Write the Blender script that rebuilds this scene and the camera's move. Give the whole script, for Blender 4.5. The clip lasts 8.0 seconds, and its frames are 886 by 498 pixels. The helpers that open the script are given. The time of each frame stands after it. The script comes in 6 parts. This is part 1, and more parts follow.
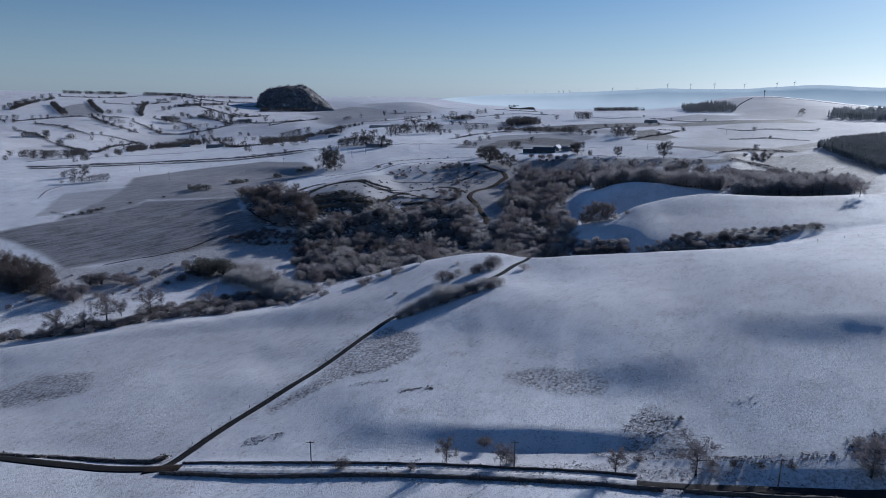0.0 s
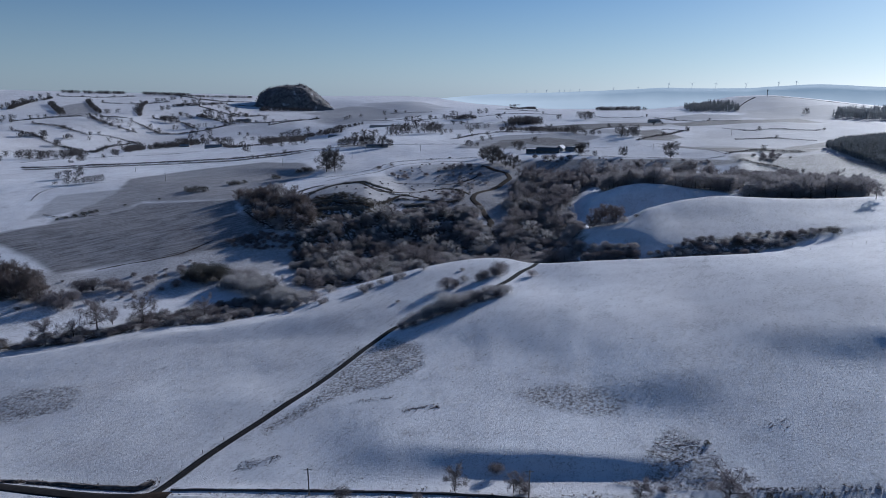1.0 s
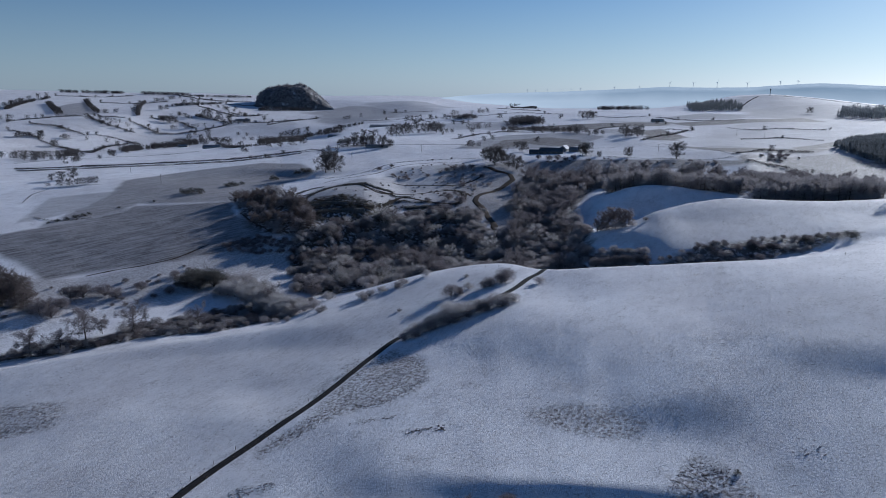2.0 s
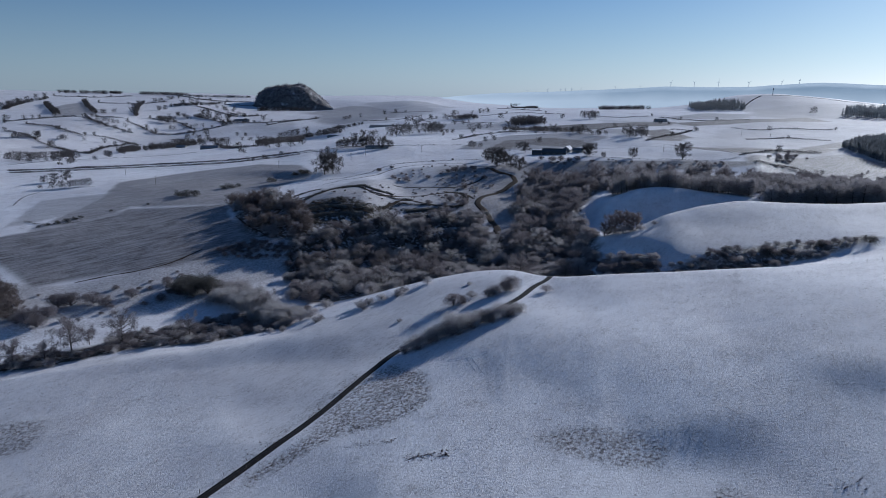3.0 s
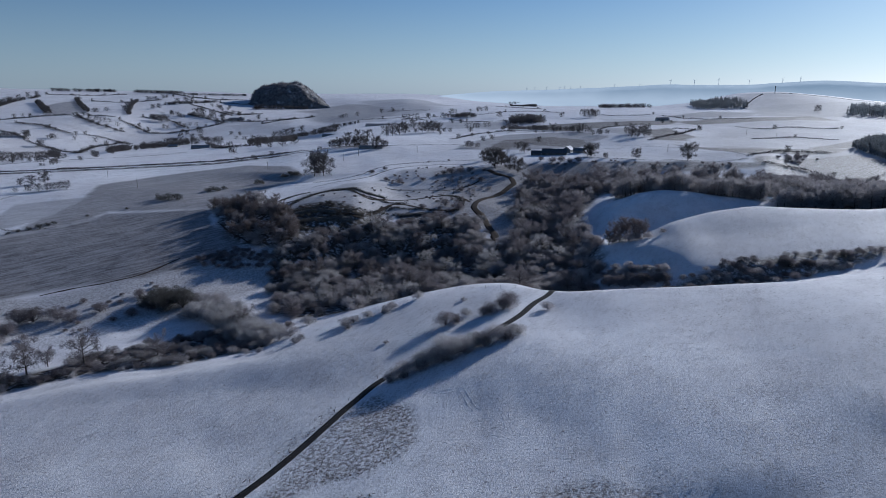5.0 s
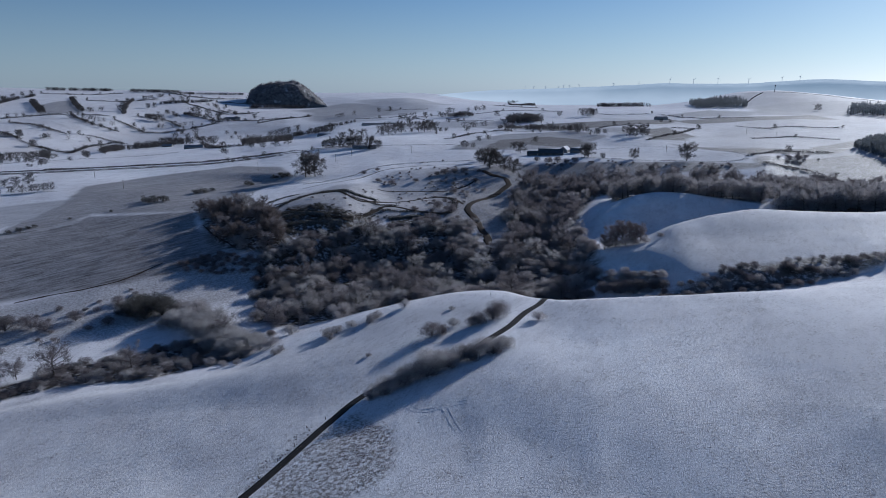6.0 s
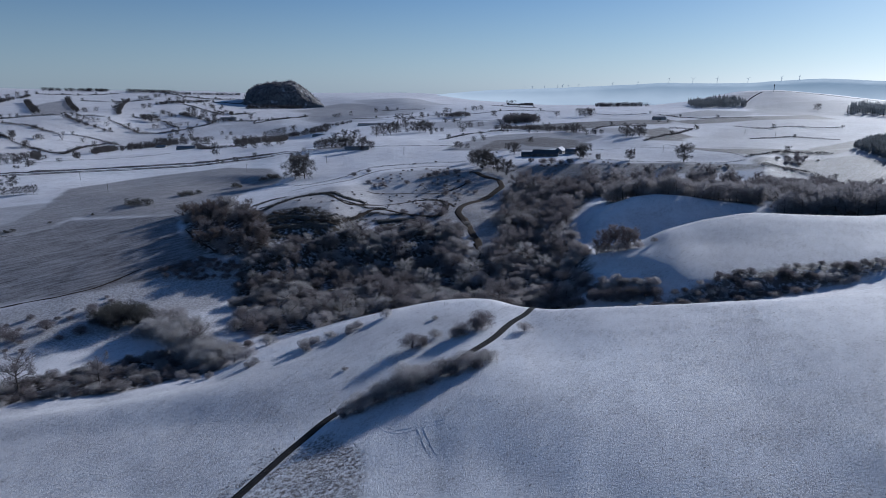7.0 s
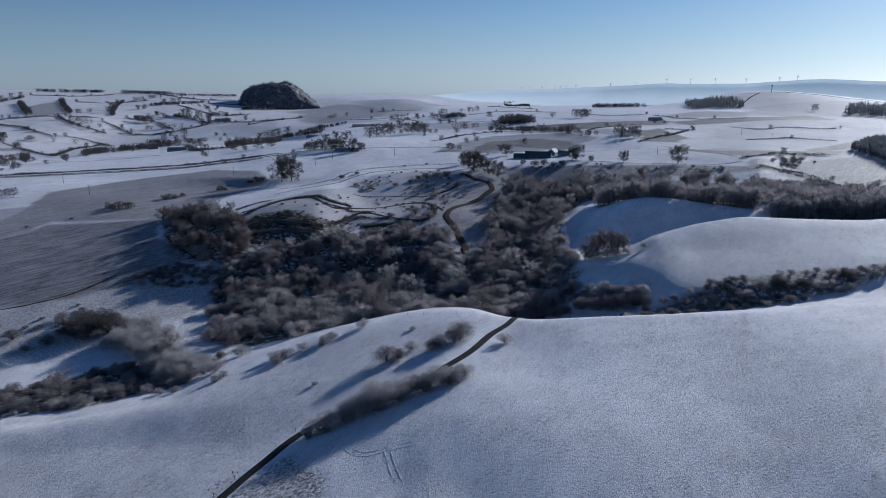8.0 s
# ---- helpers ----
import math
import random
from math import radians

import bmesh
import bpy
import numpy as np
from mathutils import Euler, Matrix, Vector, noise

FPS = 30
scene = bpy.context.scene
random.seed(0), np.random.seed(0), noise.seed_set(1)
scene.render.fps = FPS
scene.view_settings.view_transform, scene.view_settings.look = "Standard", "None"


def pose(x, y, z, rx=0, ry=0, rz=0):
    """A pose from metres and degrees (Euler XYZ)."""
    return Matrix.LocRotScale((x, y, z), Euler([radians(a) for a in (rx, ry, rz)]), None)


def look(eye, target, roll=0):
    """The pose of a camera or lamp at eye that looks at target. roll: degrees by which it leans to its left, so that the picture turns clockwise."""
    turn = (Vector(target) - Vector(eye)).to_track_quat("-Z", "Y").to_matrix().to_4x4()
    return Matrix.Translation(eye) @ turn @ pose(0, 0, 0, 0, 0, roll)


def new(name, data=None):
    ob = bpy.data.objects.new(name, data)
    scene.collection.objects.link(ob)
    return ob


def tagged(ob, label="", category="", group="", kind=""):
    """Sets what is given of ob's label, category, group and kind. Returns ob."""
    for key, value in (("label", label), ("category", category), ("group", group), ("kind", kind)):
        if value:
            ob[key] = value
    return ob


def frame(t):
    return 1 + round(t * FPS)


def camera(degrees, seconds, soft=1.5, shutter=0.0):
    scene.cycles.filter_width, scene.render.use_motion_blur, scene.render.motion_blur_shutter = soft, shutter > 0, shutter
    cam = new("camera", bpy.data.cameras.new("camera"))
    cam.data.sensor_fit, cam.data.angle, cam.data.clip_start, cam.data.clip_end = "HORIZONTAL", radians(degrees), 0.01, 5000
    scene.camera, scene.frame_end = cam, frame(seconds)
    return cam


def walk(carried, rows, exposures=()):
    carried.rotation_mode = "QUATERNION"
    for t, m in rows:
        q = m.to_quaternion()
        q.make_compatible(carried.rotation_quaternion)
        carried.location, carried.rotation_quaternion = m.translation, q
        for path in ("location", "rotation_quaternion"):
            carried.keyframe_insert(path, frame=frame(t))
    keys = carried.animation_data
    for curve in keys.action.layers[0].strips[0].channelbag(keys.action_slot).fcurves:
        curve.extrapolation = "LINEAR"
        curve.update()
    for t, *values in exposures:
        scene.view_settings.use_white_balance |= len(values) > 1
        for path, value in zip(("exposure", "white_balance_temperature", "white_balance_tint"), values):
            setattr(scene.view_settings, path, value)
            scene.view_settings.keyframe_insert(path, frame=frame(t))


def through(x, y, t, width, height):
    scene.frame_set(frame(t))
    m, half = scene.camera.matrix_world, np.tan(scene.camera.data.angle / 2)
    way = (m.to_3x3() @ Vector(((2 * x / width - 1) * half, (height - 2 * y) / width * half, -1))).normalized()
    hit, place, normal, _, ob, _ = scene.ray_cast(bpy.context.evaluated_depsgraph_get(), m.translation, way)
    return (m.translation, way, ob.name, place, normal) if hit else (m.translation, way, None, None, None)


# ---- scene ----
cam = camera(70.0, 8.0, soft=0.6)
PATH = [
    (0, (0.00, 0.00, 112.50), (-0.55, 970.55, -128.41), 0.144),
    (0.5, (-1.14, 7.55, 112.33), (-1.86, 978.00, -128.95), 0.119),
    (1, (-2.41, 15.49, 112.39), (-3.05, 985.82, -129.40), 0.120),
    (1.5, (-3.48, 23.31, 112.32), (-4.04, 993.50, -130.00), 0.109),
    (3, (-5.44, 47.05, 112.07), (-6.40, 1017.12, -130.74), 0.022),
    (3.5, (-5.56, 54.58, 111.91), (-6.39, 1024.61, -131.07), 0.019),
    (4, (-5.00, 62.78, 111.75), (-5.38, 1032.73, -131.56), 0.021),
    (4.5, (-3.78, 70.12, 111.92), (-3.62, 1039.77, -132.58), 0.008),
    (6, (4.32, 92.06, 112.33), (5.90, 1061.00, -134.93), -0.046),
    (6.5, (8.09, 98.79, 112.40), (9.78, 1067.61, -135.36), -0.079),
    (7, (12.50, 105.73, 112.38), (14.34, 1074.64, -135.01), -0.109),
    (7.5, (17.03, 112.26, 112.40), (19.42, 1081.25, -134.68), -0.137),
    (8, (22.06, 118.75, 112.23), (25.33, 1087.96, -133.99), -0.155),
]
walk(cam, [(t, look(eye, target, roll)) for t, eye, target, roll in PATH], [(0, -0.19, 5400, 10), (8, -0.19, 5400, 10)])

# ---- light: a low winter sun ahead and to the right, clear sky ----
SUN_AZIMUTH, SUN_HEIGHT = 42.0, 18.5
world = bpy.data.worlds.new("sky")
scene.world = world
world.use_nodes = True
sky = world.node_tree.nodes.new("ShaderNodeTexSky")
sky.sky_type = "NISHITA"
sky.sun_disc = False
sky.sun_elevation, sky.sun_rotation = radians(SUN_HEIGHT), radians(SUN_AZIMUTH)
sky.altitude, sky.air_density, sky.dust_density, sky.ozone_density = 250, 1.0, 0.3, 3.0
background = world.node_tree.nodes["Background"]
background.inputs["Strength"].default_value = 0.059
# winter haze: the blue pales evenly all round towards the horizon
sky_nodes, sky_links = world.node_tree.nodes, world.node_tree.links
up = sky_nodes.new("ShaderNodeTexCoord")
axis = sky_nodes.new("ShaderNodeSeparateXYZ")
low = sky_nodes.new("ShaderNodeMapRange")
for key, value in (("From Min", 0.0), ("From Max", 0.17), ("To Min", 0.56), ("To Max", 0.0)):
    low.inputs[key].default_value = value
veil = sky_nodes.new("ShaderNodeMix")
veil.data_type, veil.blend_type = "RGBA", "MIX"
grey = sky_nodes.new("ShaderNodeRGBToBW")
pale = sky_nodes.new("ShaderNodeVectorMath")
pale.operation = "SCALE"
pale.inputs[0].default_value = (1.16, 1.36, 1.54)
sky_links.new(up.outputs["Generated"], axis.inputs[0])
sky_links.new(axis.outputs["Z"], low.inputs["Value"])
sky_links.new(low.outputs["Result"], veil.inputs[0])
sky_links.new(sky.outputs[0], grey.inputs[0])
sky_links.new(grey.outputs[0], pale.inputs["Scale"])
tint = sky_nodes.new("ShaderNodeVectorMath")
tint.operation = "MULTIPLY"
tint.inputs[1].default_value = (0.86, 1.0, 1.16)
sky_links.new(sky.outputs[0], tint.inputs[0])
sky_links.new(tint.outputs[0], veil.inputs[6])
even = sky_nodes.new("ShaderNodeMix")
even.data_type = "RGBA"
even.inputs[0].default_value = 0.4
even.inputs[7].default_value = (8.8, 10.1, 11.3, 1)
sky_links.new(pale.outputs[0], even.inputs[6])
sky_links.new(even.outputs[2], veil.inputs[7])
sky_links.new(veil.outputs[2], background.inputs[0])
sun = new("sun", bpy.data.lights.new("sun", "SUN"))
sun.data.energy, sun.data.angle, sun.data.color = 5.0, radians(0.53), (1.0, 0.93, 0.84)
sun_way = Vector((math.sin(radians(SUN_AZIMUTH)) * math.cos(radians(SUN_HEIGHT)),
                  math.cos(radians(SUN_AZIMUTH)) * math.cos(radians(SUN_HEIGHT)), math.sin(radians(SUN_HEIGHT))))
sun.rotation_mode = "QUATERNION"
sun.rotation_quaternion = sun_way.to_track_quat("Z", "Y")


# ---- materials ----
class Nodes:
    """A short hand for building a node material."""

    def __init__(self, name, rough=0.8):
        self.mat = bpy.data.materials.new(name)
        self.mat.use_nodes = True
        self.tree = self.mat.node_tree
        self.shader = self.tree.nodes["Principled BSDF"]
        self.shader.inputs["Roughness"].default_value = rough
        self.where = self.tree.nodes.new("ShaderNodeTexCoord").outputs["Object"]

    def link(self, a, b):
        self.tree.links.new(a, b)

    def world(self):
        self.where = self.tree.nodes.new("ShaderNodeNewGeometry").outputs["Position"]

    def stretched(self, scale):
        m = self.tree.nodes.new("ShaderNodeMapping")
        m.inputs["Scale"].default_value = scale
        self.link(self.where, m.inputs["Vector"])
        return m.outputs[0]

    def turned(self, degrees, scale):
        turn = self.tree.nodes.new("ShaderNodeMapping")
        turn.inputs["Rotation"].default_value = (0, 0, radians(degrees))
        self.link(self.where, turn.inputs["Vector"])
        m = self.tree.nodes.new("ShaderNodeMapping")
        m.inputs["Scale"].default_value = scale
        self.link(turn.outputs[0], m.inputs["Vector"])
        return m.outputs[0]

    def noise(self, scale, detail=4.0, rough=0.55, where=None):
        n = self.tree.nodes.new("ShaderNodeTexNoise")
        n.inputs["Scale"].default_value, n.inputs["Detail"].default_value = scale, detail
        n.inputs["Roughness"].default_value = rough
        self.link(where or self.where, n.inputs["Vector"])
        return n.outputs["Fac"]

    def remap(self, value, a, b, c=0.0, d=1.0):
        n = self.tree.nodes.new("ShaderNodeMapRange")
        for k, v in zip(("From Min", "From Max", "To Min", "To Max"), (a, b, c, d)):
            n.inputs[k].default_value = v
        self.link(value, n.inputs["Value"])
        return n.outputs["Result"]

    def maths(self, op, a, b):
        n = self.tree.nodes.new("ShaderNodeMath")
        n.operation = op
        for i, v in enumerate((a, b)):
            if isinstance(v, (int, float)):
                n.inputs[i].default_value = v
            else:
                self.link(v, n.inputs[i])
        return n.outputs[0]

    def mix(self, fac, a, b):
        n = self.tree.nodes.new("ShaderNodeMix")
        n.data_type = "RGBA"
        for i, v in ((0, fac), (6, a), (7, b)):
            if isinstance(v, (int, float)):
                n.inputs[i].default_value = v
            elif isinstance(v, tuple):
                n.inputs[i].default_value = (*v, 1)
            else:
                self.link(v, n.inputs[i])
        return n.outputs[2]

    def attribute(self, name):
        n = self.tree.nodes.new("ShaderNodeAttribute")
        n.attribute_name = name
        return n

    def random(self):
        return self.tree.nodes.new("ShaderNodeObjectInfo").outputs["Random"]

    def colour(self, c):
        if isinstance(c, tuple):
            self.shader.inputs["Base Color"].default_value = (*c, 1)
        else:
            self.link(c, self.shader.inputs["Base Color"])

    def bump(self, height, distance, strength=1.0, before=None):
        n = self.tree.nodes.new("ShaderNodeBump")
        n.inputs["Distance"].default_value, n.inputs["Strength"].default_value = distance, strength
        self.link(height, n.inputs["Height"])
        if before:
            self.link(before, n.inputs["Normal"])
        self.link(n.outputs[0], self.shader.inputs["Normal"])
        return n.outputs[0]


def snow_ground():
    """Thin snow over pasture: grass tips between, bare stubble, rough grazing and woodland litter by cover."""
    m = Nodes("snow_ground", 0.7)
    m.world()
    kind = m.tree.nodes.new("ShaderNodeSeparateColor")
    m.link(m.attribute("cover").outputs["Color"], kind.inputs[0])
    stubble, rough, litter = kind.outputs[0], kind.outputs[1], kind.outputs[2]
    fine, tuft, patch, broad = m.noise(3.4, 3, 0.6), m.noise(1.15, 5, 0.68), m.noise(0.09, 4), m.noise(0.012, 3)
    grazed = m.noise(0.42, 4, 0.62, m.turned(28, (1.0, 0.32, 1.0)))
    # thin snow: grass tips show where the tufts stand high
    tips = m.maths("ADD", m.maths("MULTIPLY", fine, 0.42), m.maths("ADD", m.maths("MULTIPLY", tuft, 0.34), m.maths("ADD", m.maths("MULTIPLY", patch, 0.16), m.maths("MULTIPLY", grazed, 0.16))))
    thin = m.remap(tips, 0.53, 0.65)
    drift = m.maths("ADD", m.maths("MULTIPLY", broad, 0.6), m.maths("MULTIPLY", m.noise(0.05, 4, 0.6), 0.4))
    snow = m.mix(m.remap(drift, 0.36, 0.66), (0.86, 0.85, 0.87), (0.70, 0.675, 0.69))
    grass = m.mix(fine, (0.17, 0.15, 0.152), (0.32, 0.295, 0.295))
    worn = m.remap(m.noise(0.03, 5, 0.6), 0.36, 0.70, 0.5, 0.92)
    ground = m.mix(m.maths("MULTIPLY", thin, worn), snow, grass)
    # single rush and grass tufts poking through
    spot = m.remap(m.noise(0.95, 2, 0.5), 0.67, 0.73)
    ground = m.mix(m.maths("MULTIPLY", spot, 0.7), ground, (0.12, 0.10, 0.095))
    # stubble and rough grazing, snow lying between the stalks; some of it only darkens for shade
    stalks = m.remap(m.maths("ADD", m.maths("MULTIPLY", m.noise(1.1, 4, 0.7), 0.7), m.maths("MULTIPLY", patch, 0.4)), 0.44, 0.72, 1.0, 0.64)
    rows = m.noise(0.55, 3, 0.6, m.turned(-39, (0.06, 1.0, 1.0)))
    stalks = m.maths("MULTIPLY", stalks, m.remap(rows, 0.38, 0.62, 0.74, 1.0))
    ground = m.mix(m.maths("MULTIPLY", stubble, stalks), ground, m.mix(tuft, (0.05, 0.046, 0.049), (0.115, 0.103, 0.106)))
    clumps = m.remap(m.noise(0.8, 5, 0.7), 0.44, 0.60)
    ground = m.mix(m.maths("MULTIPLY", rough, clumps), ground, m.mix(fine, (0.06, 0.048, 0.04), (0.16, 0.125, 0.095)))
    floor = m.remap(m.noise(0.35, 5, 0.65), 0.30, 0.52)
    ground = m.mix(m.maths("MULTIPLY", litter, floor), ground, m.mix(fine, (0.035, 0.03, 0.026), (0.09, 0.075, 0.06)))
    m.colour(ground)
    height = m.maths("ADD", m.maths("MULTIPLY", tuft, 0.42), m.maths("ADD", m.maths("MULTIPLY", fine, 0.42), m.maths("ADD", m.maths("MULTIPLY", grazed, 0.3), m.maths("MULTIPLY", m.noise(0.14, 3), 0.25))))
    m.bump(height, 0.6, 1.0)
    return m.mat


def speckled(name, dark, light, scale, rough=0.85, bump=0.0, vary=0.25, through=0.0):
    """A plain surface with grain, and each thing or piece a little lighter or darker than the next."""
    m = Nodes(name, rough)
    grain = m.maths("ADD", m.maths("MULTIPLY", m.noise(scale, 5, 0.65), 0.7), m.maths("MULTIPLY", m.noise(scale * 0.13, 3), 0.3))
    c = m.mix(m.remap(grain, 0.35, 0.65), dark, light)
    tone = m.remap(m.random(), 0, 1, 1 - vary, 1 + vary)
    n = m.tree.nodes.new("ShaderNodeVectorMath")
    n.operation = "SCALE"
    m.link(c, n.inputs[0])
    m.link(tone, n.inputs["Scale"])
    m.colour(n.outputs[0])
    if bump:
        m.bump(grain, bump)
    if through:
        glow, both = m.tree.nodes.new("ShaderNodeBsdfTranslucent"), m.tree.nodes.new("ShaderNodeMixShader")
        m.link(n.outputs[0], glow.inputs["Color"])
        both.inputs[0].default_value = through
        m.link(m.shader.outputs[0], both.inputs[1])
        m.link(glow.outputs[0], both.inputs[2])
        m.link(both.outputs[0], m.tree.nodes["Material Output"].inputs["Surface"])
    return m.mat


def rock_and_scrub():
    m = Nodes("rock_and_scrub", 0.9)
    m.world()
    crag, scrub = m.noise(0.03, 6, 0.65), m.noise(0.07, 5, 0.7)
    c = m.mix(m.remap(scrub, 0.4, 0.6), (0.06, 0.058, 0.06), (0.17, 0.16, 0.155))
    c = m.mix(m.remap(crag, 0.56, 0.70), c, (0.5, 0.5, 0.53))
    m.colour(c)
    m.bump(m.maths("ADD", crag, scrub), 6.0, 0.8)
    return m.mat


SNOW = snow_ground()
ROCK = rock_and_scrub()
ASPHALT = speckled("wet_asphalt", (0.018, 0.017, 0.018), (0.042, 0.038, 0.037), 0.6, 0.8)
SLUSH = speckled("rutted_snow", (0.22, 0.21, 0.215), (0.66, 0.655, 0.67), 0.5, 0.7, 0.1, vary=0.05)
MUD = speckled("frozen_mud", (0.022, 0.016, 0.013), (0.06, 0.042, 0.032), 0.5, 0.8, 0.2)
BARK = speckled("dark_bark", (0.030, 0.026, 0.023), (0.075, 0.064, 0.055), 1.5, 0.9)
TWIGS = speckled("bare_twigs", (0.12, 0.106, 0.109), (0.29, 0.258, 0.266), 0.4, 0.9, through=0.4)
FROST = speckled("frosted_twigs", (0.22, 0.208, 0.208), (0.58, 0.56, 0.56), 0.35, 0.85, through=0.5)
RUSSET = speckled("russet_twigs", (0.095, 0.078, 0.075), (0.21, 0.172, 0.16), 0.4, 0.9, through=0.4)
GORSE = speckled("dark_gorse", (0.03, 0.03, 0.024), (0.16, 0.15, 0.14), 0.6, 0.9, through=0.3)
NEEDLES = speckled("dark_needles", (0.13, 0.14, 0.145), (0.44, 0.45, 0.46), 0.4, 0.9, through=0.35)
for dull in (ASPHALT, MUD, SNOW):
    dull.node_tree.nodes["Principled BSDF"].inputs["Specular IOR Level"].default_value = 0.08
GREY_TWIGS = speckled("grey_frosted_twigs", (0.2, 0.184, 0.184), (0.5, 0.468, 0.472), 0.4, 0.9, through=0.45)
HEDGE = speckled("brown_hedge_twigs", (0.055, 0.043, 0.038), (0.17, 0.145, 0.135), 0.9, 0.9, through=0.25)
DARK = speckled("far_dark_twigs", (0.045, 0.041, 0.042), (0.125, 0.114, 0.115), 0.1, 0.9, through=0.3)
FAR_TWIGS = speckled("field_tree_twigs", (0.05, 0.046, 0.046), (0.14, 0.128, 0.127), 0.2, 0.9, through=0.35)
WOOD = speckled("weathered_wood", (0.10, 0.085, 0.07), (0.20, 0.175, 0.15), 3.0, 0.85)
SLATE = speckled("snowy_slate", (0.07, 0.07, 0.075), (0.24, 0.24, 0.25), 0.8, 0.7)
STONE = speckled("grey_harling", (0.22, 0.21, 0.20), (0.36, 0.34, 0.32), 0.7, 0.9)
SHEET = speckled("dark_sheeting", (0.035, 0.037, 0.040), (0.075, 0.078, 0.082), 0.5, 0.6)
PAINT = speckled("white_paint", (0.70, 0.70, 0.72), (0.80, 0.80, 0.80), 0.5, 0.4, vary=0.05)


# ---- the lie of the land: break lines seen from above the start, as (bearing, range, height) ----
BREAKS = []


def break_line(*knots):
    BREAKS.append(np.array(sorted(knots), float))


# under
break_line((-35.8, 130, -9), (-19.5, 120, -5), (-0, 115, 2), (20.9, 120, 8), (35.7, 130, 11))
# lane
break_line((-38.2, 252, -13.0), (-32.1, 228, -11.9), (-26.7, 210, -9.9), (-19.1, 194, -7.3), (-10.2, 180, -3.1), (1, 168, 0.7), (12.4, 165, 3.7), (25.3, 169, 6.4), (38.6, 183, 10.7))
# verge
break_line((-38.1, 259, -15.7), (-32, 235, -13.7), (-26.6, 216, -11), (-19, 206, -8.8), (-10.1, 188, -3.7), (-4.8, 184, -1.9), (4.4, 182, -0.2), (12.2, 183, 2), (17.5, 183, 4.4), (25.1, 182, 8.4), (31.8, 185, 11.6), (38.3, 192, 14.5))
# bank
break_line((-37.8, 278, -17.3), (-26.4, 236, -11.7), (-18.8, 219, -8.7), (-12.5, 207, -5.7), (-5.3, 203, 1), (4.3, 194, 3.6), (12, 193, 5.4), (17.4, 193, 7), (24.7, 197, 10.1), (31.4, 201, 14.2), (37.9, 207, 18))
# mid
break_line((-37.5, 317, -20.7), (-31.7, 302, -16.9), (-22.9, 273, -12.6), (-18, 257, -8.9), (-14.4, 246, -6.7), (-11, 241, -4.4), (-8, 236, -2.4), (-5, 231, -0.2), (-0.2, 222, 2.6), (2, 221, 3.4), (5.5, 218, 4.2), (7.5, 217, 4.6), (13, 213, 5.7), (15, 212, 6.2), (17, 213, 7.2), (19.5, 214, 8.4), (23, 216, 11.1), (27, 218, 14.5), (30.9, 220, 17.1), (33.5, 224, 18.9), (37.3, 230, 21.3))
# shoulder
break_line((-37.1, 357, -19.1), (-31.5, 332, -17.1), (-23.6, 314, -14.9), (-18, 299, -12.8), (-14.2, 289, -9.6), (-11, 282, -6.5), (-7.9, 276, -3.6), (-5, 270, -1.4), (-2.4, 265, 0.6), (2, 267, 3.3), (4.1, 268, 5.3), (9, 247, 6.9), (11.7, 235, 7.2), (15.8, 237, 10.4), (19.5, 243, 14.4), (23.1, 249, 17.3), (27, 251, 19.1), (30.4, 252, 21.5), (33.5, 256, 24.0), (36.8, 260, 26.3))
# dip
break_line((-37, 372, -17.0), (-31.3, 355, -15.7), (-23.5, 344, -14.2), (-18, 334, -12.2), (-14.1, 327, -10.4), (-11, 320, -8.1), (-7.8, 312, -5.4), (-3.5, 312, -1.0), (1.3, 308, 5.4), (6.2, 309, 10.8), (9, 305, 12.4), (11.4, 301, 13.7), (17, 302, 16.0), (20.7, 302, 18.4), (25.9, 285, 24.2), (31.7, 277, 28.7), (33.5, 279, 30.5), (36.4, 282, 32.4))
# brow
break_line((-36, 378, -16.1), (-28, 365, -13.9), (-20, 355, -11.0), (-14, 351, -7.1), (-8, 349, -2.8), (-3, 353, 1.5), (1, 355, 5.4), (4, 356, 8.8), (7, 352, 9.8), (9.5, 345, 10.7), (12, 344, 12.7), (14.5, 345, 14.7), (17, 347, 16.1), (20, 348, 17.9), (23, 347, 21.7), (26, 345, 26.4), (29, 345, 30.9), (32, 346, 34.7), (36, 355, 38.3))
# crest
break_line((-36.9, 388, -19.6), (-33.2, 380, -19.1), (-29.1, 379, -18.5), (-25.6, 380, -17.4), (-20, 372, -15.5), (-14.2, 374, -13.3), (-11.1, 382, -9.1), (-7.7, 385, -4.3), (-4.5, 390, 0.7), (-1.3, 398, 4.8), (2.4, 405, 7.5), (5.3, 402, 9.1), (6.9, 396, 8.9), (9.5, 386, 11.9), (13.8, 388, 14.8), (21, 396, 19.0), (27.5, 408, 24.6), (31.4, 412, 30.4), (35.6, 428, 35.8))
# burn
break_line((-35.8, 420, -25.0), (-28.2, 420, -23.0), (-19.5, 425, -22.0), (-11.7, 445, -20.0), (-4.4, 470, -18.0), (2.4, 480, -17.0), (7.1, 455, -10.0), (11.2, 425, -4.0), (18, 430, 5.5), (22, 445, 8.0), (25.3, 455, 11.0), (28.5, 470, 15.5), (31.4, 482, 22.0), (35.7, 505, 29.0))
# bank foot
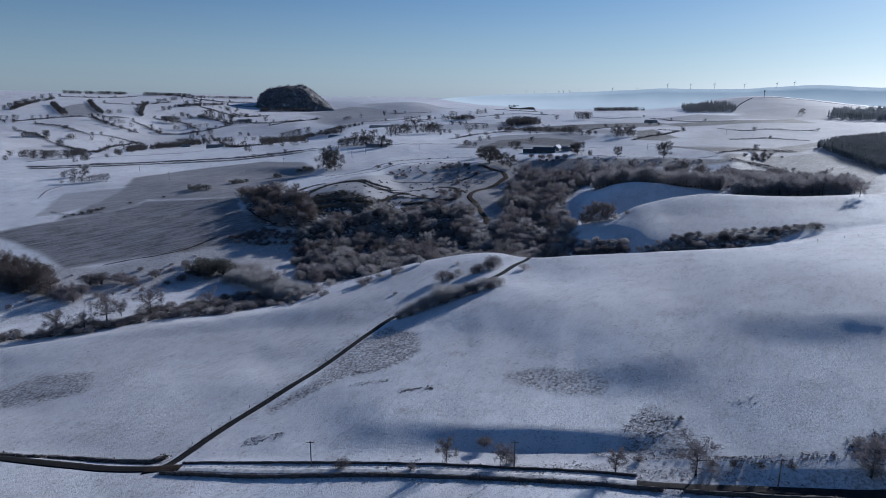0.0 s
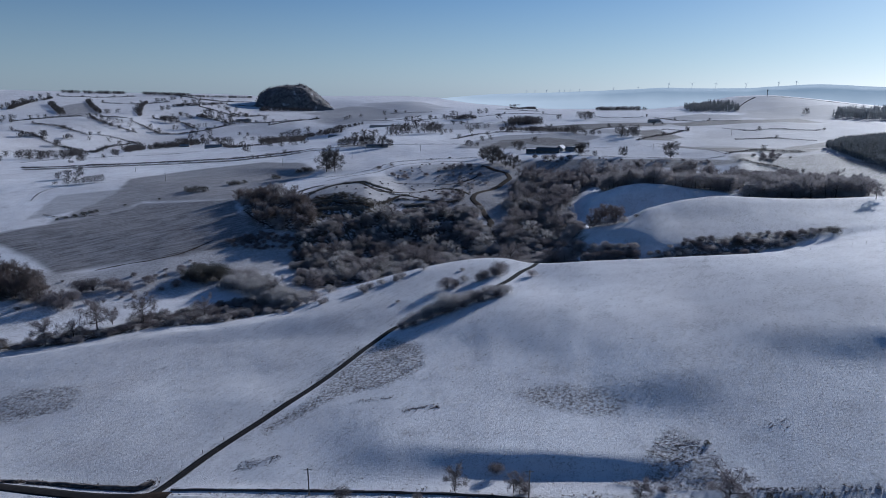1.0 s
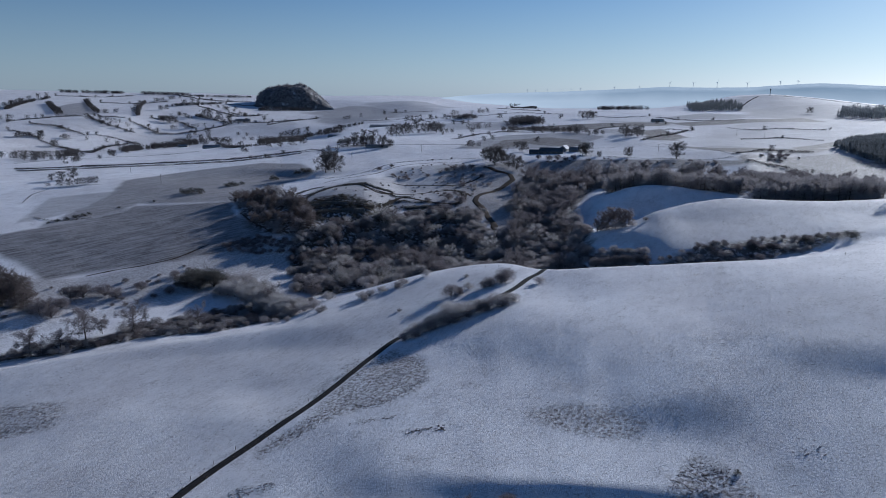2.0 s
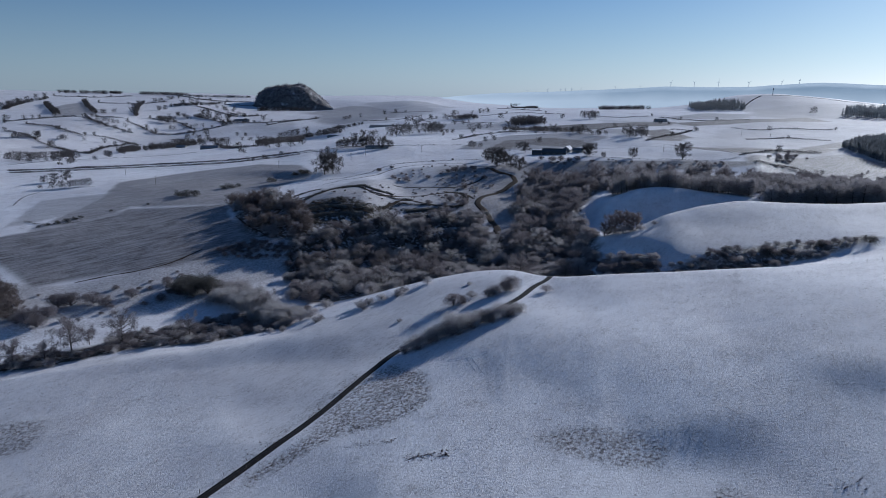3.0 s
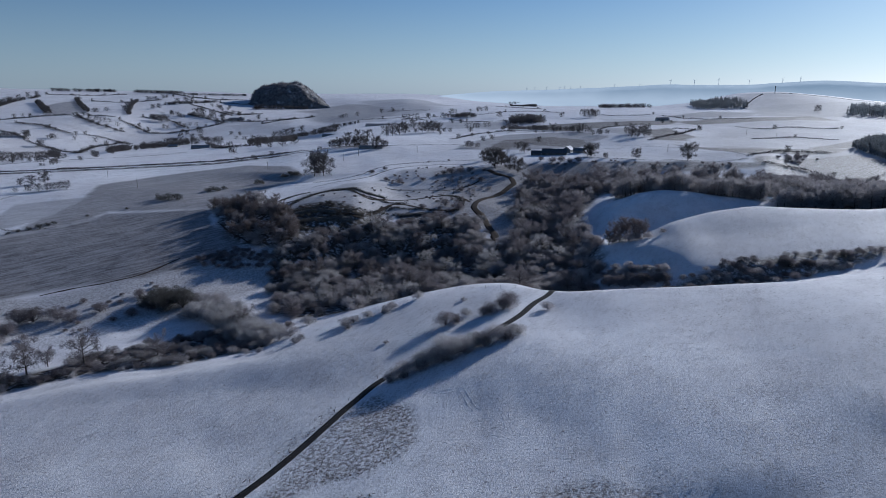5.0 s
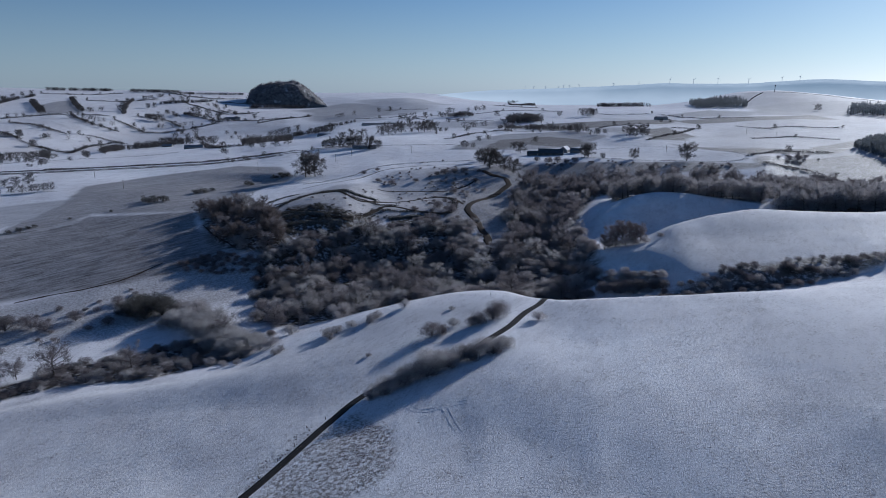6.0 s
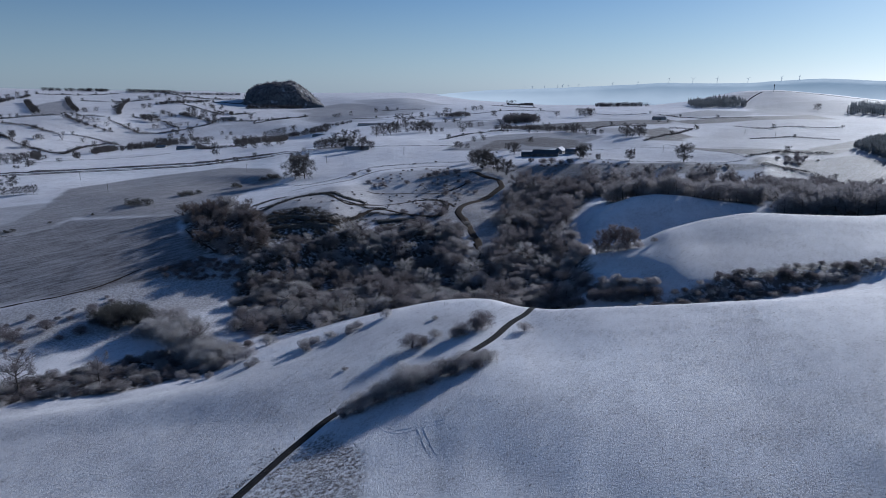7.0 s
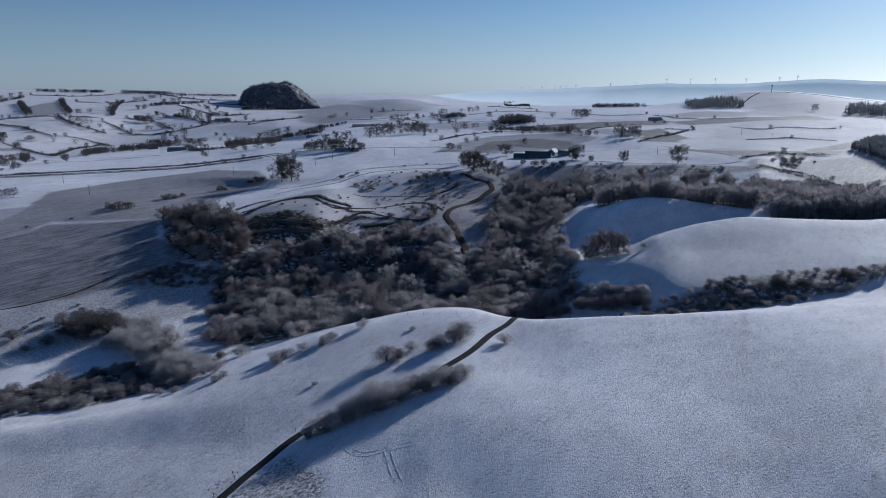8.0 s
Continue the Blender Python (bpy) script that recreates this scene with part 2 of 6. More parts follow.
break_line((-36.3, 502, -17.5), (-31, 487, -17.5), (-24.2, 487, -16.5), (-19.6, 493, -17.0), (-11.7, 510, -18.0), (-1, 540, -16.0), (4.5, 535, -5.2), (9.1, 500, -4.0), (13, 467, 9.7), (18, 448, 13.2), (25.2, 470, 16.0), (28.5, 486, 19.5), (31.2, 496, 24.0), (35.5, 518, 30.0))
# slope
break_line((-36.1, 531, -13.0), (-30.9, 516, -13.0), (-24.1, 520, -10.0), (-18, 543, -5.0), (-11.2, 555, 3.1), (-4.5, 580, 0.8), (1.8, 580, -0.4), (6, 590, -1.7), (9.1, 560, -4.0), (13, 482, 12.5), (17.5, 480, 22.0), (20.5, 496, 23.0), (23.2, 508, 24.5), (26, 524, 26.5), (29.2, 538, 26.5), (35.4, 560, 31.0))
# rim
break_line((-35.7, 612, -2.0), (-26, 588, 1.0), (-17.8, 595, 8.0), (-11.1, 588, 11.5), (-7.5, 588, 14.8), (-4.5, 612, 5.8), (0.8, 612, 5.7), (4.4, 605, 1.8), (9.1, 620, 2.0), (12.9, 492, 12.7), (15.5, 500, 19.0), (17.4, 507, 27.1), (18.9, 520, 29.3), (20.5, 532, 31.6), (23, 552, 32.5), (26.2, 562, 31.6), (29, 572, 31.4), (31.7, 590, 32.0), (35.2, 610, 34.0))
# behind
break_line((-35.5, 681, 3.0), (-25.9, 659, 5.0), (-17.8, 642, 12.0), (-12.4, 628, 18.5), (-9.4, 632, 21.0), (-7.4, 634, 20.8), (-5.8, 638, 17.1), (-4.4, 642, 12.9), (-1.2, 650, 10.3), (3, 645, 10.1), (7.6, 640, 3.0), (11, 580, 1.0), (12.5, 560, 3.0), (14.8, 572, 4.0), (16.9, 582, 5.0), (19, 590, 7.0), (20.9, 598, 10.0), (23.4, 612, 15.0), (26, 622, 20.0), (29.4, 632, 23.0), (35.7, 660, 30.0))
# knoll
break_line((-35.3, 753, 8.0), (-21.3, 715, 11.9), (-14.9, 735, 13.8), (-11.4, 720, 17.1), (-7, 690, 22.0), (-3.3, 680, 10.6), (0.8, 690, 10.9), (5.7, 705, 10.6), (9.1, 660, 4.0), (11.2, 606, 5.0), (12.6, 606, 13.0), (14.2, 622, 21.0), (15.5, 632, 26.0), (17, 638, 28.0), (18.6, 641, 27.6), (20.5, 642, 25.2), (23.6, 650, 23.0), (26, 660, 22.0), (29.4, 680, 23.0), (32.1, 690, 23.0), (35.1, 720, 27.0))
# hind
break_line((-35.3, 799, 10.5), (-21.2, 765, 15.7), (-14.9, 786, 14.4), (-10, 772, 16.6), (-6.4, 775, 22.3), (-2.3, 780, 26.9), (3.3, 785, 26.7), (7.4, 770, 20.0), (11, 735, 15.0), (13.2, 700, 15.0), (15.5, 694, 17.0), (18, 696, 17.0), (21, 704, 17.0), (24, 730, 19.0), (27, 780, 21.0), (29.4, 800, 22.0), (31.9, 800, 22.0), (35, 800, 26.0))
# edge
break_line((-35.2, 840, 14.4), (-21.1, 860, 16.6), (-12.1, 800, 22.1), (-8.4, 795, 21.0), (-4.3, 815, 25.4), (2.3, 830, 28.2), (10.1, 835, 32.9), (19.1, 828, 35.0), (24.2, 830, 37.0), (26.4, 880, 31.2), (31.7, 980, 33.4), (34.7, 1050, 36.1))
# top
break_line((-35, 1010, 12.9), (-25.5, 1050, 11.6), (-16.5, 1100, 16.5), (-11.3, 980, 27.8), (-4.3, 940, 32.7), (3.3, 940, 32.9), (10, 930, 35.1), (17.9, 920, 38.8), (23.2, 900, 40.9), (28.6, 1000, 37.5), (34.7, 1150, 39.6))
# fold
break_line((-34.9, 1250, 2.8), (-25.4, 1350, -3.3), (-16.5, 1300, 10), (-11.3, 1120, 26.3), (-4.8, 1050, 37.1), (3.3, 1080, 34.2), (10, 1080, 36.5), (15.5, 1050, 46.7), (22.3, 1150, 38.1), (28.5, 1250, 36), (34.6, 1350, 41.3))
# vale
break_line((-34.9, 1750, -22.2), (-29.4, 1850, -35.3), (-24.2, 2000, -35), (-18.8, 2000, -26.8), (-13.9, 1900, -21.2), (-8.3, 1500, 11.8), (-1.2, 1440, 22.7), (6.4, 1500, 34.3), (12.3, 1600, 43), (20, 1550, 48.2), (25.5, 1600, 50.4), (30.9, 1800, 47.9), (34.4, 1900, 50))
# fields
break_line((-34.7, 2020, 7.6), (-26.9, 2260, 26.1), (-21.7, 2450, 29.3), (-16.4, 2350, 11.3), (-11.2, 2200, 3.1), (-6.8, 2100, 19.8), (-1.2, 2000, 32.7), (6.4, 2000, 47.4), (12.2, 1900, 50.6), (17.7, 1900, 54.2), (22.1, 1950, 54.7), (26.3, 1950, 52.4), (30.8, 2000, 53.9), (34.4, 2100, 55.2))
# upland
break_line((-34.4, 2700, 67.5), (-30.7, 2600, 58.3), (-26.8, 2700, 58.7), (-21.6, 2850, 67.6), (-16.3, 2700, 33.9), (-11.1, 2600, 20.5), (-6.7, 2600, 24.3), (-1.3, 2500, 42.7), (6.4, 2500, 46), (12.2, 2500, 45.7), (16.7, 2450, 48.8), (19.9, 2500, 61), (24.1, 2650, 97), (26.1, 2680, 101.4), (28.9, 2680, 92.1), (31.9, 2700, 75.5), (34.3, 2700, 63.5))
# skyline
break_line((-34.2, 3500, 115.2), (-28.9, 3500, 106), (-24.9, 3500, 101.1), (-20.7, 3500, 98.7), (-16.7, 3500, 90.5), (-11.1, 3300, 48.2), (-7.2, 3200, 58.1), (-3.3, 3200, 63.7), (0.7, 3300, 37.5), (6.4, 3300, 24.7), (12.2, 3300, 18.8), (19.9, 3300, 23.5), (24.2, 3300, 31.9), (28.2, 3300, 42.7), (34.3, 3300, 43.4))
# distance
break_line((-34.3, 4100, 110), (-24.9, 4100, 86.6), (-13.9, 4100, 73.5), (-7.2, 4100, 73.8), (-1.3, 4100, 60.7), (3.2, 4000, 28.9), (10.6, 4000, 1.3), (19.9, 4000, 7.8), (28.2, 4000, 21.9), (34.3, 4000, 28.8))
# far edge
break_line((-34.3, 4700, 103.1), (-24.9, 4700, 79.2), (-13.9, 4700, 75.4), (-4.2, 4700, 76.4), (0.7, 4700, 61.4), (3.2, 4700, 38.2), (10.6, 4700, 9.4), (19.9, 4700, 15.8), (34.3, 4700, 30.6))


def hermite_slopes(x, y):
    """Slopes that let a curve pass its knots without overshooting."""
    h = np.maximum(np.diff(x, axis=0), 1e-6)
    d = np.diff(y, axis=0) / h
    m = np.zeros_like(y)
    w1, w2 = 2 * h[1:] + h[:-1], h[1:] + 2 * h[:-1]
    same = d[1:] * d[:-1] > 0
    safe1, safe2 = np.where(same, d[:-1], 1.0), np.where(same, d[1:], 1.0)
    m[1:-1] = np.where(same, (w1 + w2) / (w1 / safe1 + w2 / safe2), 0.0)
    m[0], m[-1] = d[0], d[-1]
    return m


def hermite(x, x0, x1, y0, y1, m0, m1):
    h = np.maximum(x1 - x0, 1e-6)
    s = np.clip((x - x0) / h, 0, 1)
    return (y0 * (2 * s**3 - 3 * s**2 + 1) + m0 * h * (s**3 - 2 * s**2 + s)
            + y1 * (3 * s**2 - 2 * s**3) + m1 * h * (s**3 - s**2))


def lattice(ix, iy, salt):
    n = np.sin(ix * 127.1 + iy * 311.7 + salt * 74.7) * 43758.5453
    return n - np.floor(n)


def ripple(x, y, size, salt=0):
    """Smooth noise from -1 to 1, with swells about size metres across."""
    u, v = x / size, y / size
    iu, iv = np.floor(u), np.floor(v)
    fu, fv = u - iu, v - iv
    fu, fv = fu * fu * fu * (fu * (6 * fu - 15) + 10), fv * fv * fv * (fv * (6 * fv - 15) + 10)
    a, b = lattice(iu, iv, salt), lattice(iu + 1, iv, salt)
    c, d = lattice(iu, iv + 1, salt), lattice(iu + 1, iv + 1, salt)
    return 2 * (a + (b - a) * fu + (c - a) * fv + (a - b - c + d) * fu * fv) - 1


def land(x, y):
    """The height of the bare land."""
    x, y = np.atleast_1d(np.asarray(x, float)), np.atleast_1d(np.asarray(y, float))
    out = np.empty(x.shape)
    for i in range(0, x.size, 20000):
        px, py = x.ravel()[i:i + 20000], y.ravel()[i:i + 20000]
        bearing, far = np.degrees(np.arctan2(px, py)), np.hypot(px, py)
        ranges, heights = [], []
        for knots in BREAKS:
            k = knots[:, 0]
            wide = np.where(bearing < 0, -k[0], k[-1])
            turn = np.abs(bearing)
            b = np.where(turn > wide, wide * (180 - turn) / (180 - wide), turn) * np.sign(bearing)
            n = np.clip(np.searchsorted(k, b, side="right") - 1, 0, len(k) - 2)
            for column, store in ((1, ranges), (2, heights)):
                v = knots[:, column]
                m = hermite_slopes(k, v)
                store.append(hermite(b, k[n], k[n + 1], v[n], v[n + 1], m[n], m[n + 1]))
            if len(ranges) > 1:
                ranges[-1] = np.maximum(ranges[-1], ranges[-2] + 2.0)
        ranges, heights = np.array(ranges), np.array(heights)
        m = hermite_slopes(ranges, heights)
        m[0] = 0
        far0 = np.clip(far / ranges[0], 0, 1)
        heights[0] = 2 + (heights[0] - 2) * (3 * far0**2 - 2 * far0**3)
        n = np.clip((far[None] >= ranges).sum(0) - 1, 0, len(ranges) - 2)
        c = np.arange(len(px))
        z = hermite(far, ranges[n, c], ranges[n + 1, c], heights[n, c], heights[n + 1, c], m[n, c], m[n + 1, c])
        out.ravel()[i:i + 20000] = z
    swell = np.clip(np.hypot(x, y) / 900, 0.12, 1.0)
    near = np.clip(1.4 - np.hypot(x, y) / 400, 0, 1)
    out += near * (0.28 * ripple(x, y, 62, 5) + 0.16 * ripple(x, y, 30, 6))
    out += swell * (0.9 * ripple(x, y, 90, 1) + 0.5 * ripple(x, y, 37, 2)) + 0.12 * ripple(x, y, 11, 3)
    return out


def inside(x, y, polygon, soft=0.0):
    """1 within a polygon of the plan, 0 outside, with an edge soft metres wide."""
    px, py = np.array(polygon, float).T
    qx, qy = np.roll(px, -1), np.roll(py, -1)
    within, near = np.zeros(x.shape, bool), np.full(x.shape, 1e9)
    for ax, ay, bx, by in zip(px, py, qx, qy):
        if ay != by:
            within ^= ((ay > y) != (by > y)) & (x < (bx - ax) * (y - ay) / (by - ay) + ax)
        s = np.clip(((x - ax) * (bx - ax) + (y - ay) * (by - ay)) / max((bx - ax) ** 2 + (by - ay) ** 2, 1e-6), 0, 1)
        near = np.minimum(near, np.hypot(x - ax - s * (bx - ax), y - ay - s * (by - ay)))
    if not soft:
        return within.astype(float)
    return np.clip(0.5 + np.where(within, near, -near) / soft, 0, 1)


# fields and rough ground, by what grows there, some also darkened for shade: (kind, strength, soft edge, outline)
COVER = []
GULLY = [(-113, 536), (-89, 562), (-68, 574), (-46, 591), (-17, 603), (13, 606), (26, 587), (33, 537), (60, 565), (59, 632)] + [(108, 640), (114, 600), (108, 560), (106, 500), (98, 450), (70, 425), (45, 425), (10, 440), (-40, 428), (-75, 425), (-105, 440), (-118, 480)]
UPPER_WOOD = [(81, 574), (92, 520), (104, 560), (116, 610), (136, 655), (155, 676), (216, 672), (273, 650), (302, 632), (381, 600), (414, 637), (325, 698), (236, 727), (171, 740), (91, 744), (70, 680)]
RIGHT_WOOD = [(258, 562), (300, 548), (348, 543), (381, 575), (334, 603), (287, 616)]
CREST_BELT = [(150, 628), (177, 621), (209, 611), (241, 599), (262, 590), (274, 612), (250, 622), (219, 636), (186, 648), (158, 654)]
BLOCK = [(-199, 614), (-180, 635), (-130, 599), (-110, 540), (-118, 527), (-148, 532), (-174, 555)]
STRIP = [(-342.5, 437.5), (-302.3, 437.2), (-269.2, 415.0), (-252.6, 396.0), (-279.8, 400.9), (-321.6, 407.6)]
BURNSIDE = [(-264.7, 327.5), (-230.8, 333.9), (-203.8, 337.6), (-191.6, 345.3), (-166.9, 356.8), (-130.1, 358.7), (-93.6, 376.3), (-87.3, 416.2), (-123.7, 420.7), (-152.2, 400.6), (-181.4, 381.4), (-201.4, 364.0), (-238.7, 346.0), (-271.1, 336.4)]
STUBBLE_AND_SHADE, TUSSOCK, LITTER = 0, 1, 2
COVER += [
    (STUBBLE_AND_SHADE, 0.55, 40, [(766, 1951), (1030, 2306), (1138, 2322), (1264, 2292), (1383, 2223), (1437, 1928), (1320, 1768), (825, 1835)]),
    # shade of the plantation and its slope, painted as darker cover
    (STUBBLE_AND_SHADE, 0.55, 12, [(333, 742), (437, 800), (500, 786), (592, 780), (440, 572), (383, 594), (363, 617), (377, 709)]),
    (STUBBLE_AND_SHADE, 0.40, 8, [(104, 806), (186, 790), (334, 744), (328, 730), (213, 758), (106, 770)]),
    (STUBBLE_AND_SHADE, 0.35, 14, [(-1035, 1545), (-999, 1612), (-937, 1597), (-669, 1092), (-643, 975)]),
    (STUBBLE_AND_SHADE, 0.30, 14, [(-1187, 1874), (-1091, 1986), (-934, 1933), (-976, 1827)]),
    (STUBBLE_AND_SHADE, 0.30, 14, [(-928, 2029), (-781, 2000), (-770, 1850), (-878, 1748), (-960, 1796)]),
    (STUBBLE_AND_SHADE, 0.35, 14, [(-685, 2128), (-518, 2276), (-446, 1958), (-609, 1996)]),
    (STUBBLE_AND_SHADE, 0.40, 14, [(-462, 2390), (-258, 2385), (-143, 1922), (-274, 1926)]),
    (STUBBLE_AND_SHADE, 0.45, 14, [(-131, 1756), (89, 1708), (111, 1443), (-90, 1552)]),
    (STUBBLE_AND_SHADE, 0.40, 14, [(366, 1603), (492, 1429), (539, 1314), (320, 1236)]),
    (STUBBLE_AND_SHADE, 0.35, 14, [(360, 1113), (459, 1026), (556, 975), (369, 882), (291, 956)]),
    (STUBBLE_AND_SHADE, 0.40, 14, [(631, 1394), (844, 1456), (880, 1364), (659, 1291)]),
    (STUBBLE_AND_SHADE, 0.26, 14, [(-330, 380), (-300, 215), (-200, 150), (-100, 150), (-92, 190), (-66, 238), (-36, 300), (-24, 318), (10, 345), (50, 395), (-20, 395), (-90, 362), (-190, 345), (-270, 330)]),
    (STUBBLE_AND_SHADE, 0.10, 14, [(-90, 188), (20, 172), (130, 150), (330, 200), (330, 400), (200, 400), (60, 385), (24, 335), (-20, 310), (-66, 238)]),
    (STUBBLE_AND_SHADE, 0.7, 5, [(-345, 566), (-300, 606), (-198, 628), (-194, 608), (-290, 584), (-340, 542)]),
    (STUBBLE_AND_SHADE, 0.55, 8, [(-134, 602), (-122, 643), (-97, 686), (-55, 717), (4, 716), (41, 738), (29, 644), (3, 611), (-47, 610), (-90, 570), (-123, 574)]),
    (STUBBLE_AND_SHADE, 0.5, 10, [(-77, 706), (-46, 770), (25, 808), (49, 775), (34, 720), (-19, 704), (-58, 692)]),
    (STUBBLE_AND_SHADE, 0.30, 20, [(162, 795), (258, 772), (329, 751), (424, 734), (410, 658), (306, 739), (210, 720), (155, 761)]),
    (STUBBLE_AND_SHADE, 1.0, 5, [(-367.4, 511.9), (-336.3, 547.4), (-297.2, 591.3), (-295.2, 616.6), (-203.5, 618.7), (-185.2, 567.9), (-148.8, 535.4), (-169.2, 505.3), (-201.0, 479.7), (-248.3, 459.0), (-276.8, 442.1), (-307.5, 466.6), (-355.1, 493.4), (-440, 470), (-450, 500)]),
    (STUBBLE_AND_SHADE, 0.8, 5, [(-335.8, 654.8), (-355.4, 728.6), (-324.5, 799.2), (-240.4, 858.6), (-182.4, 820.9), (-156.5, 773.4), (-172.5, 727.5), (-194.4, 645.4), (-198.8, 621.7), (-295.2, 622.9), (-301.0, 599.5), (-324.1, 561.7), (-341.2, 574.1)]),
    (TUSSOCK, 0.35, 8, [(-335.8, 654.8), (-355.4, 728.6), (-324.5, 799.2), (-240.4, 858.6), (-182.4, 820.9), (-156.5, 773.4), (-172.5, 727.5), (-194.4, 645.4), (-198.8, 621.7), (-295.2, 622.9), (-301.0, 599.5), (-324.1, 561.7), (-341.2, 574.1)]),
    (STUBBLE_AND_SHADE, 0.55, 4, [(-366, 555), (-388, 643), (-334, 670), (-326, 624), (-347, 576)]),
    (STUBBLE_AND_SHADE, 0.75, 8, [(12, 942), (63, 1099), (110, 1194), (239, 1206), (246, 1017), (142, 920)]),
    (STUBBLE_AND_SHADE, 0.60, 8, [(106, 1268), (257, 1302), (333, 1131), (274, 1020), (242, 1223)]),
    (STUBBLE_AND_SHADE, 0.60, 12, [(290, 873), (372, 906), (421, 873), (486, 894), (376, 825)]),
    (STUBBLE_AND_SHADE, 0.85, 10, [(-1322, 2197), (-1358, 2516), (-1102, 2089), (-1167, 1979)]),
    (STUBBLE_AND_SHADE, 0.5, 90, [(-402, 2788), (-338, 3102), (-74, 3350), (38, 2959), (-48, 2197), (-175, 2098)]),
    (STUBBLE_AND_SHADE, 0.70, 15, [(535, 1609), (687, 1769), (815, 1711), (655, 1482), (528, 1526)]),
    (STUBBLE_AND_SHADE, 0.60, 60, [(691, 1909), (923, 2236), (1034, 2185), (896, 1886)]),
    (STUBBLE_AND_SHADE, 0.45, 60, [(962, 2028), (1194, 2164), (1367, 2137), (1103, 1767), (980, 1827)]),
    (STUBBLE_AND_SHADE, 0.55, 15, [(-7, 1608), (106, 1612), (169, 1676), (194, 1527), (103, 1382)]),
    (STUBBLE_AND_SHADE, 0.45, 15, [(352, 785), (471, 865), (536, 884), (456, 782), (382, 774)]),
    (STUBBLE_AND_SHADE, 0.40, 8, [(332, 738), (465, 799), (428, 615), (367, 595), (367, 666)]),
    (TUSSOCK, 0.75, 5, [(-207.4, 258.2), (-194.0, 276.8), (-166.5, 278.1), (-156.9, 257.1), (-176.4, 249.1), (-199.5, 247.4)]),
    (TUSSOCK, 0.8, 4, [(-38.4, 289.0), (-27.0, 301.5), (-12.5, 283.9), (-10.0, 260.3), (-22.5, 247.3), (-42.2, 243.3), (-55.1, 231.5), (-65.8, 220.1), (-69.1, 223.8), (-53.4, 246.0)]),
    (TUSSOCK, 0.75, 5, [(22.2, 229.1), (39.2, 232.2), (53.6, 226.4), (62.7, 215.4), (57.9, 208.2), (44.2, 210.7), (33.0, 218.5)]),
    (TUSSOCK, 0.18, 6, [(47.9, 231.2), (60.0, 235.6), (70.7, 226.3), (75.3, 216.3), (70.5, 210.2), (57.9, 216.9)]),
    (TUSSOCK, 0.8, 5, [(59.7, 186.0), (70.7, 197.6), (75.8, 184.8), (78.8, 169.9), (68.4, 168.6), (53.9, 173.8)]),
    (TUSSOCK, 0.8, 4, [(111.1, 159.9), (119.0, 162.5), (137.6, 166.3), (127.3, 154.2), (112.2, 156.4)]),
    (TUSSOCK, 0.55, 3, [(78.3, 168.4), (88.2, 161.3), (101.8, 160.0), (111.1, 159.9), (109.0, 156.3), (87.2, 159.1)]),
    (TUSSOCK, 0.5, 3, [(-87.9, 187.9), (-53.0, 184.5), (-15.4, 178.5), (11.7, 174.5), (37.4, 171.6), (68.3, 163.8), (95.8, 154.5), (125.9, 151.1), (123.2, 144.0), (80.3, 154.1), (35.8, 164.6), (11.1, 169.5), (-32.7, 178.0)]),
    (TUSSOCK, 0.35, 4, [(-95.2, 196.5), (-72.7, 237.1), (-40.8, 297.6), (-34.8, 293.9), (-66.3, 239.8), (-89.7, 197.8)]),
    (TUSSOCK, 0.85, 3, [(-172.2, 204.0), (-130.9, 199.9), (-96.1, 194.0), (-94.5, 190.3), (-122.4, 195.5), (-169.7, 200.7)]),
    (TUSSOCK, 0.70, 3, [(-90.0, 184.4), (-32.2, 173.7), (19.3, 163.5), (71.8, 151.4), (71.2, 149.8), (19.0, 161.0), (-31.9, 171.9), (-89.1, 182.3)]),
    (STUBBLE_AND_SHADE, 1.0, 8, [(60, 968), (96, 1090), (178, 1114), (206, 1024), (208, 958), (168, 917), (121, 1005), (80, 924)]),
    (TUSSOCK, 1.0, 8, [(60, 968), (96, 1090), (178, 1114), (206, 1024), (208, 958), (168, 917), (121, 1005), (80, 924)]),
    (STUBBLE_AND_SHADE, 1.0, 10, [(122, 1436), (349, 1457), (494, 1427), (425, 1284), (291, 1227), (216, 1242)]),
    (TUSSOCK, 1.0, 10, [(122, 1436), (349, 1457), (494, 1427), (425, 1284), (291, 1227), (216, 1242)]),
    (STUBBLE_AND_SHADE, 1.0, 10, [(328, 1109), (386, 1198), (382, 1054), (341, 968), (290, 961)]),
    (TUSSOCK, 1.0, 10, [(328, 1109), (386, 1198), (382, 1054), (341, 968), (290, 961)]),
    (STUBBLE_AND_SHADE, 1.0, 12, [(468, 1391), (591, 1442), (853, 1580), (848, 1458), (612, 1356), (475, 1298)]),
    (TUSSOCK, 1.0, 12, [(468, 1391), (591, 1442), (853, 1580), (848, 1458), (612, 1356), (475, 1298)]),
    (STUBBLE_AND_SHADE, 1.0, 6, [(302, 927), (348, 862), (525, 896), (486, 856), (347, 798), (330, 829)]),
    (TUSSOCK, 1.0, 6, [(302, 927), (348, 862), (525, 896), (486, 856), (347, 798), (330, 829)]),
    (STUBBLE_AND_SHADE, 1.0, 8, [(476, 909), (606, 1025), (543, 912), (456, 868)]),
    (TUSSOCK, 1.0, 8, [(476, 909), (606, 1025), (543, 912), (456, 868)]),
    (STUBBLE_AND_SHADE, 0.82, 8, [(346, 782), (498, 852), (525, 757), (386, 568), (368, 616), (389, 744), (323, 738)]),
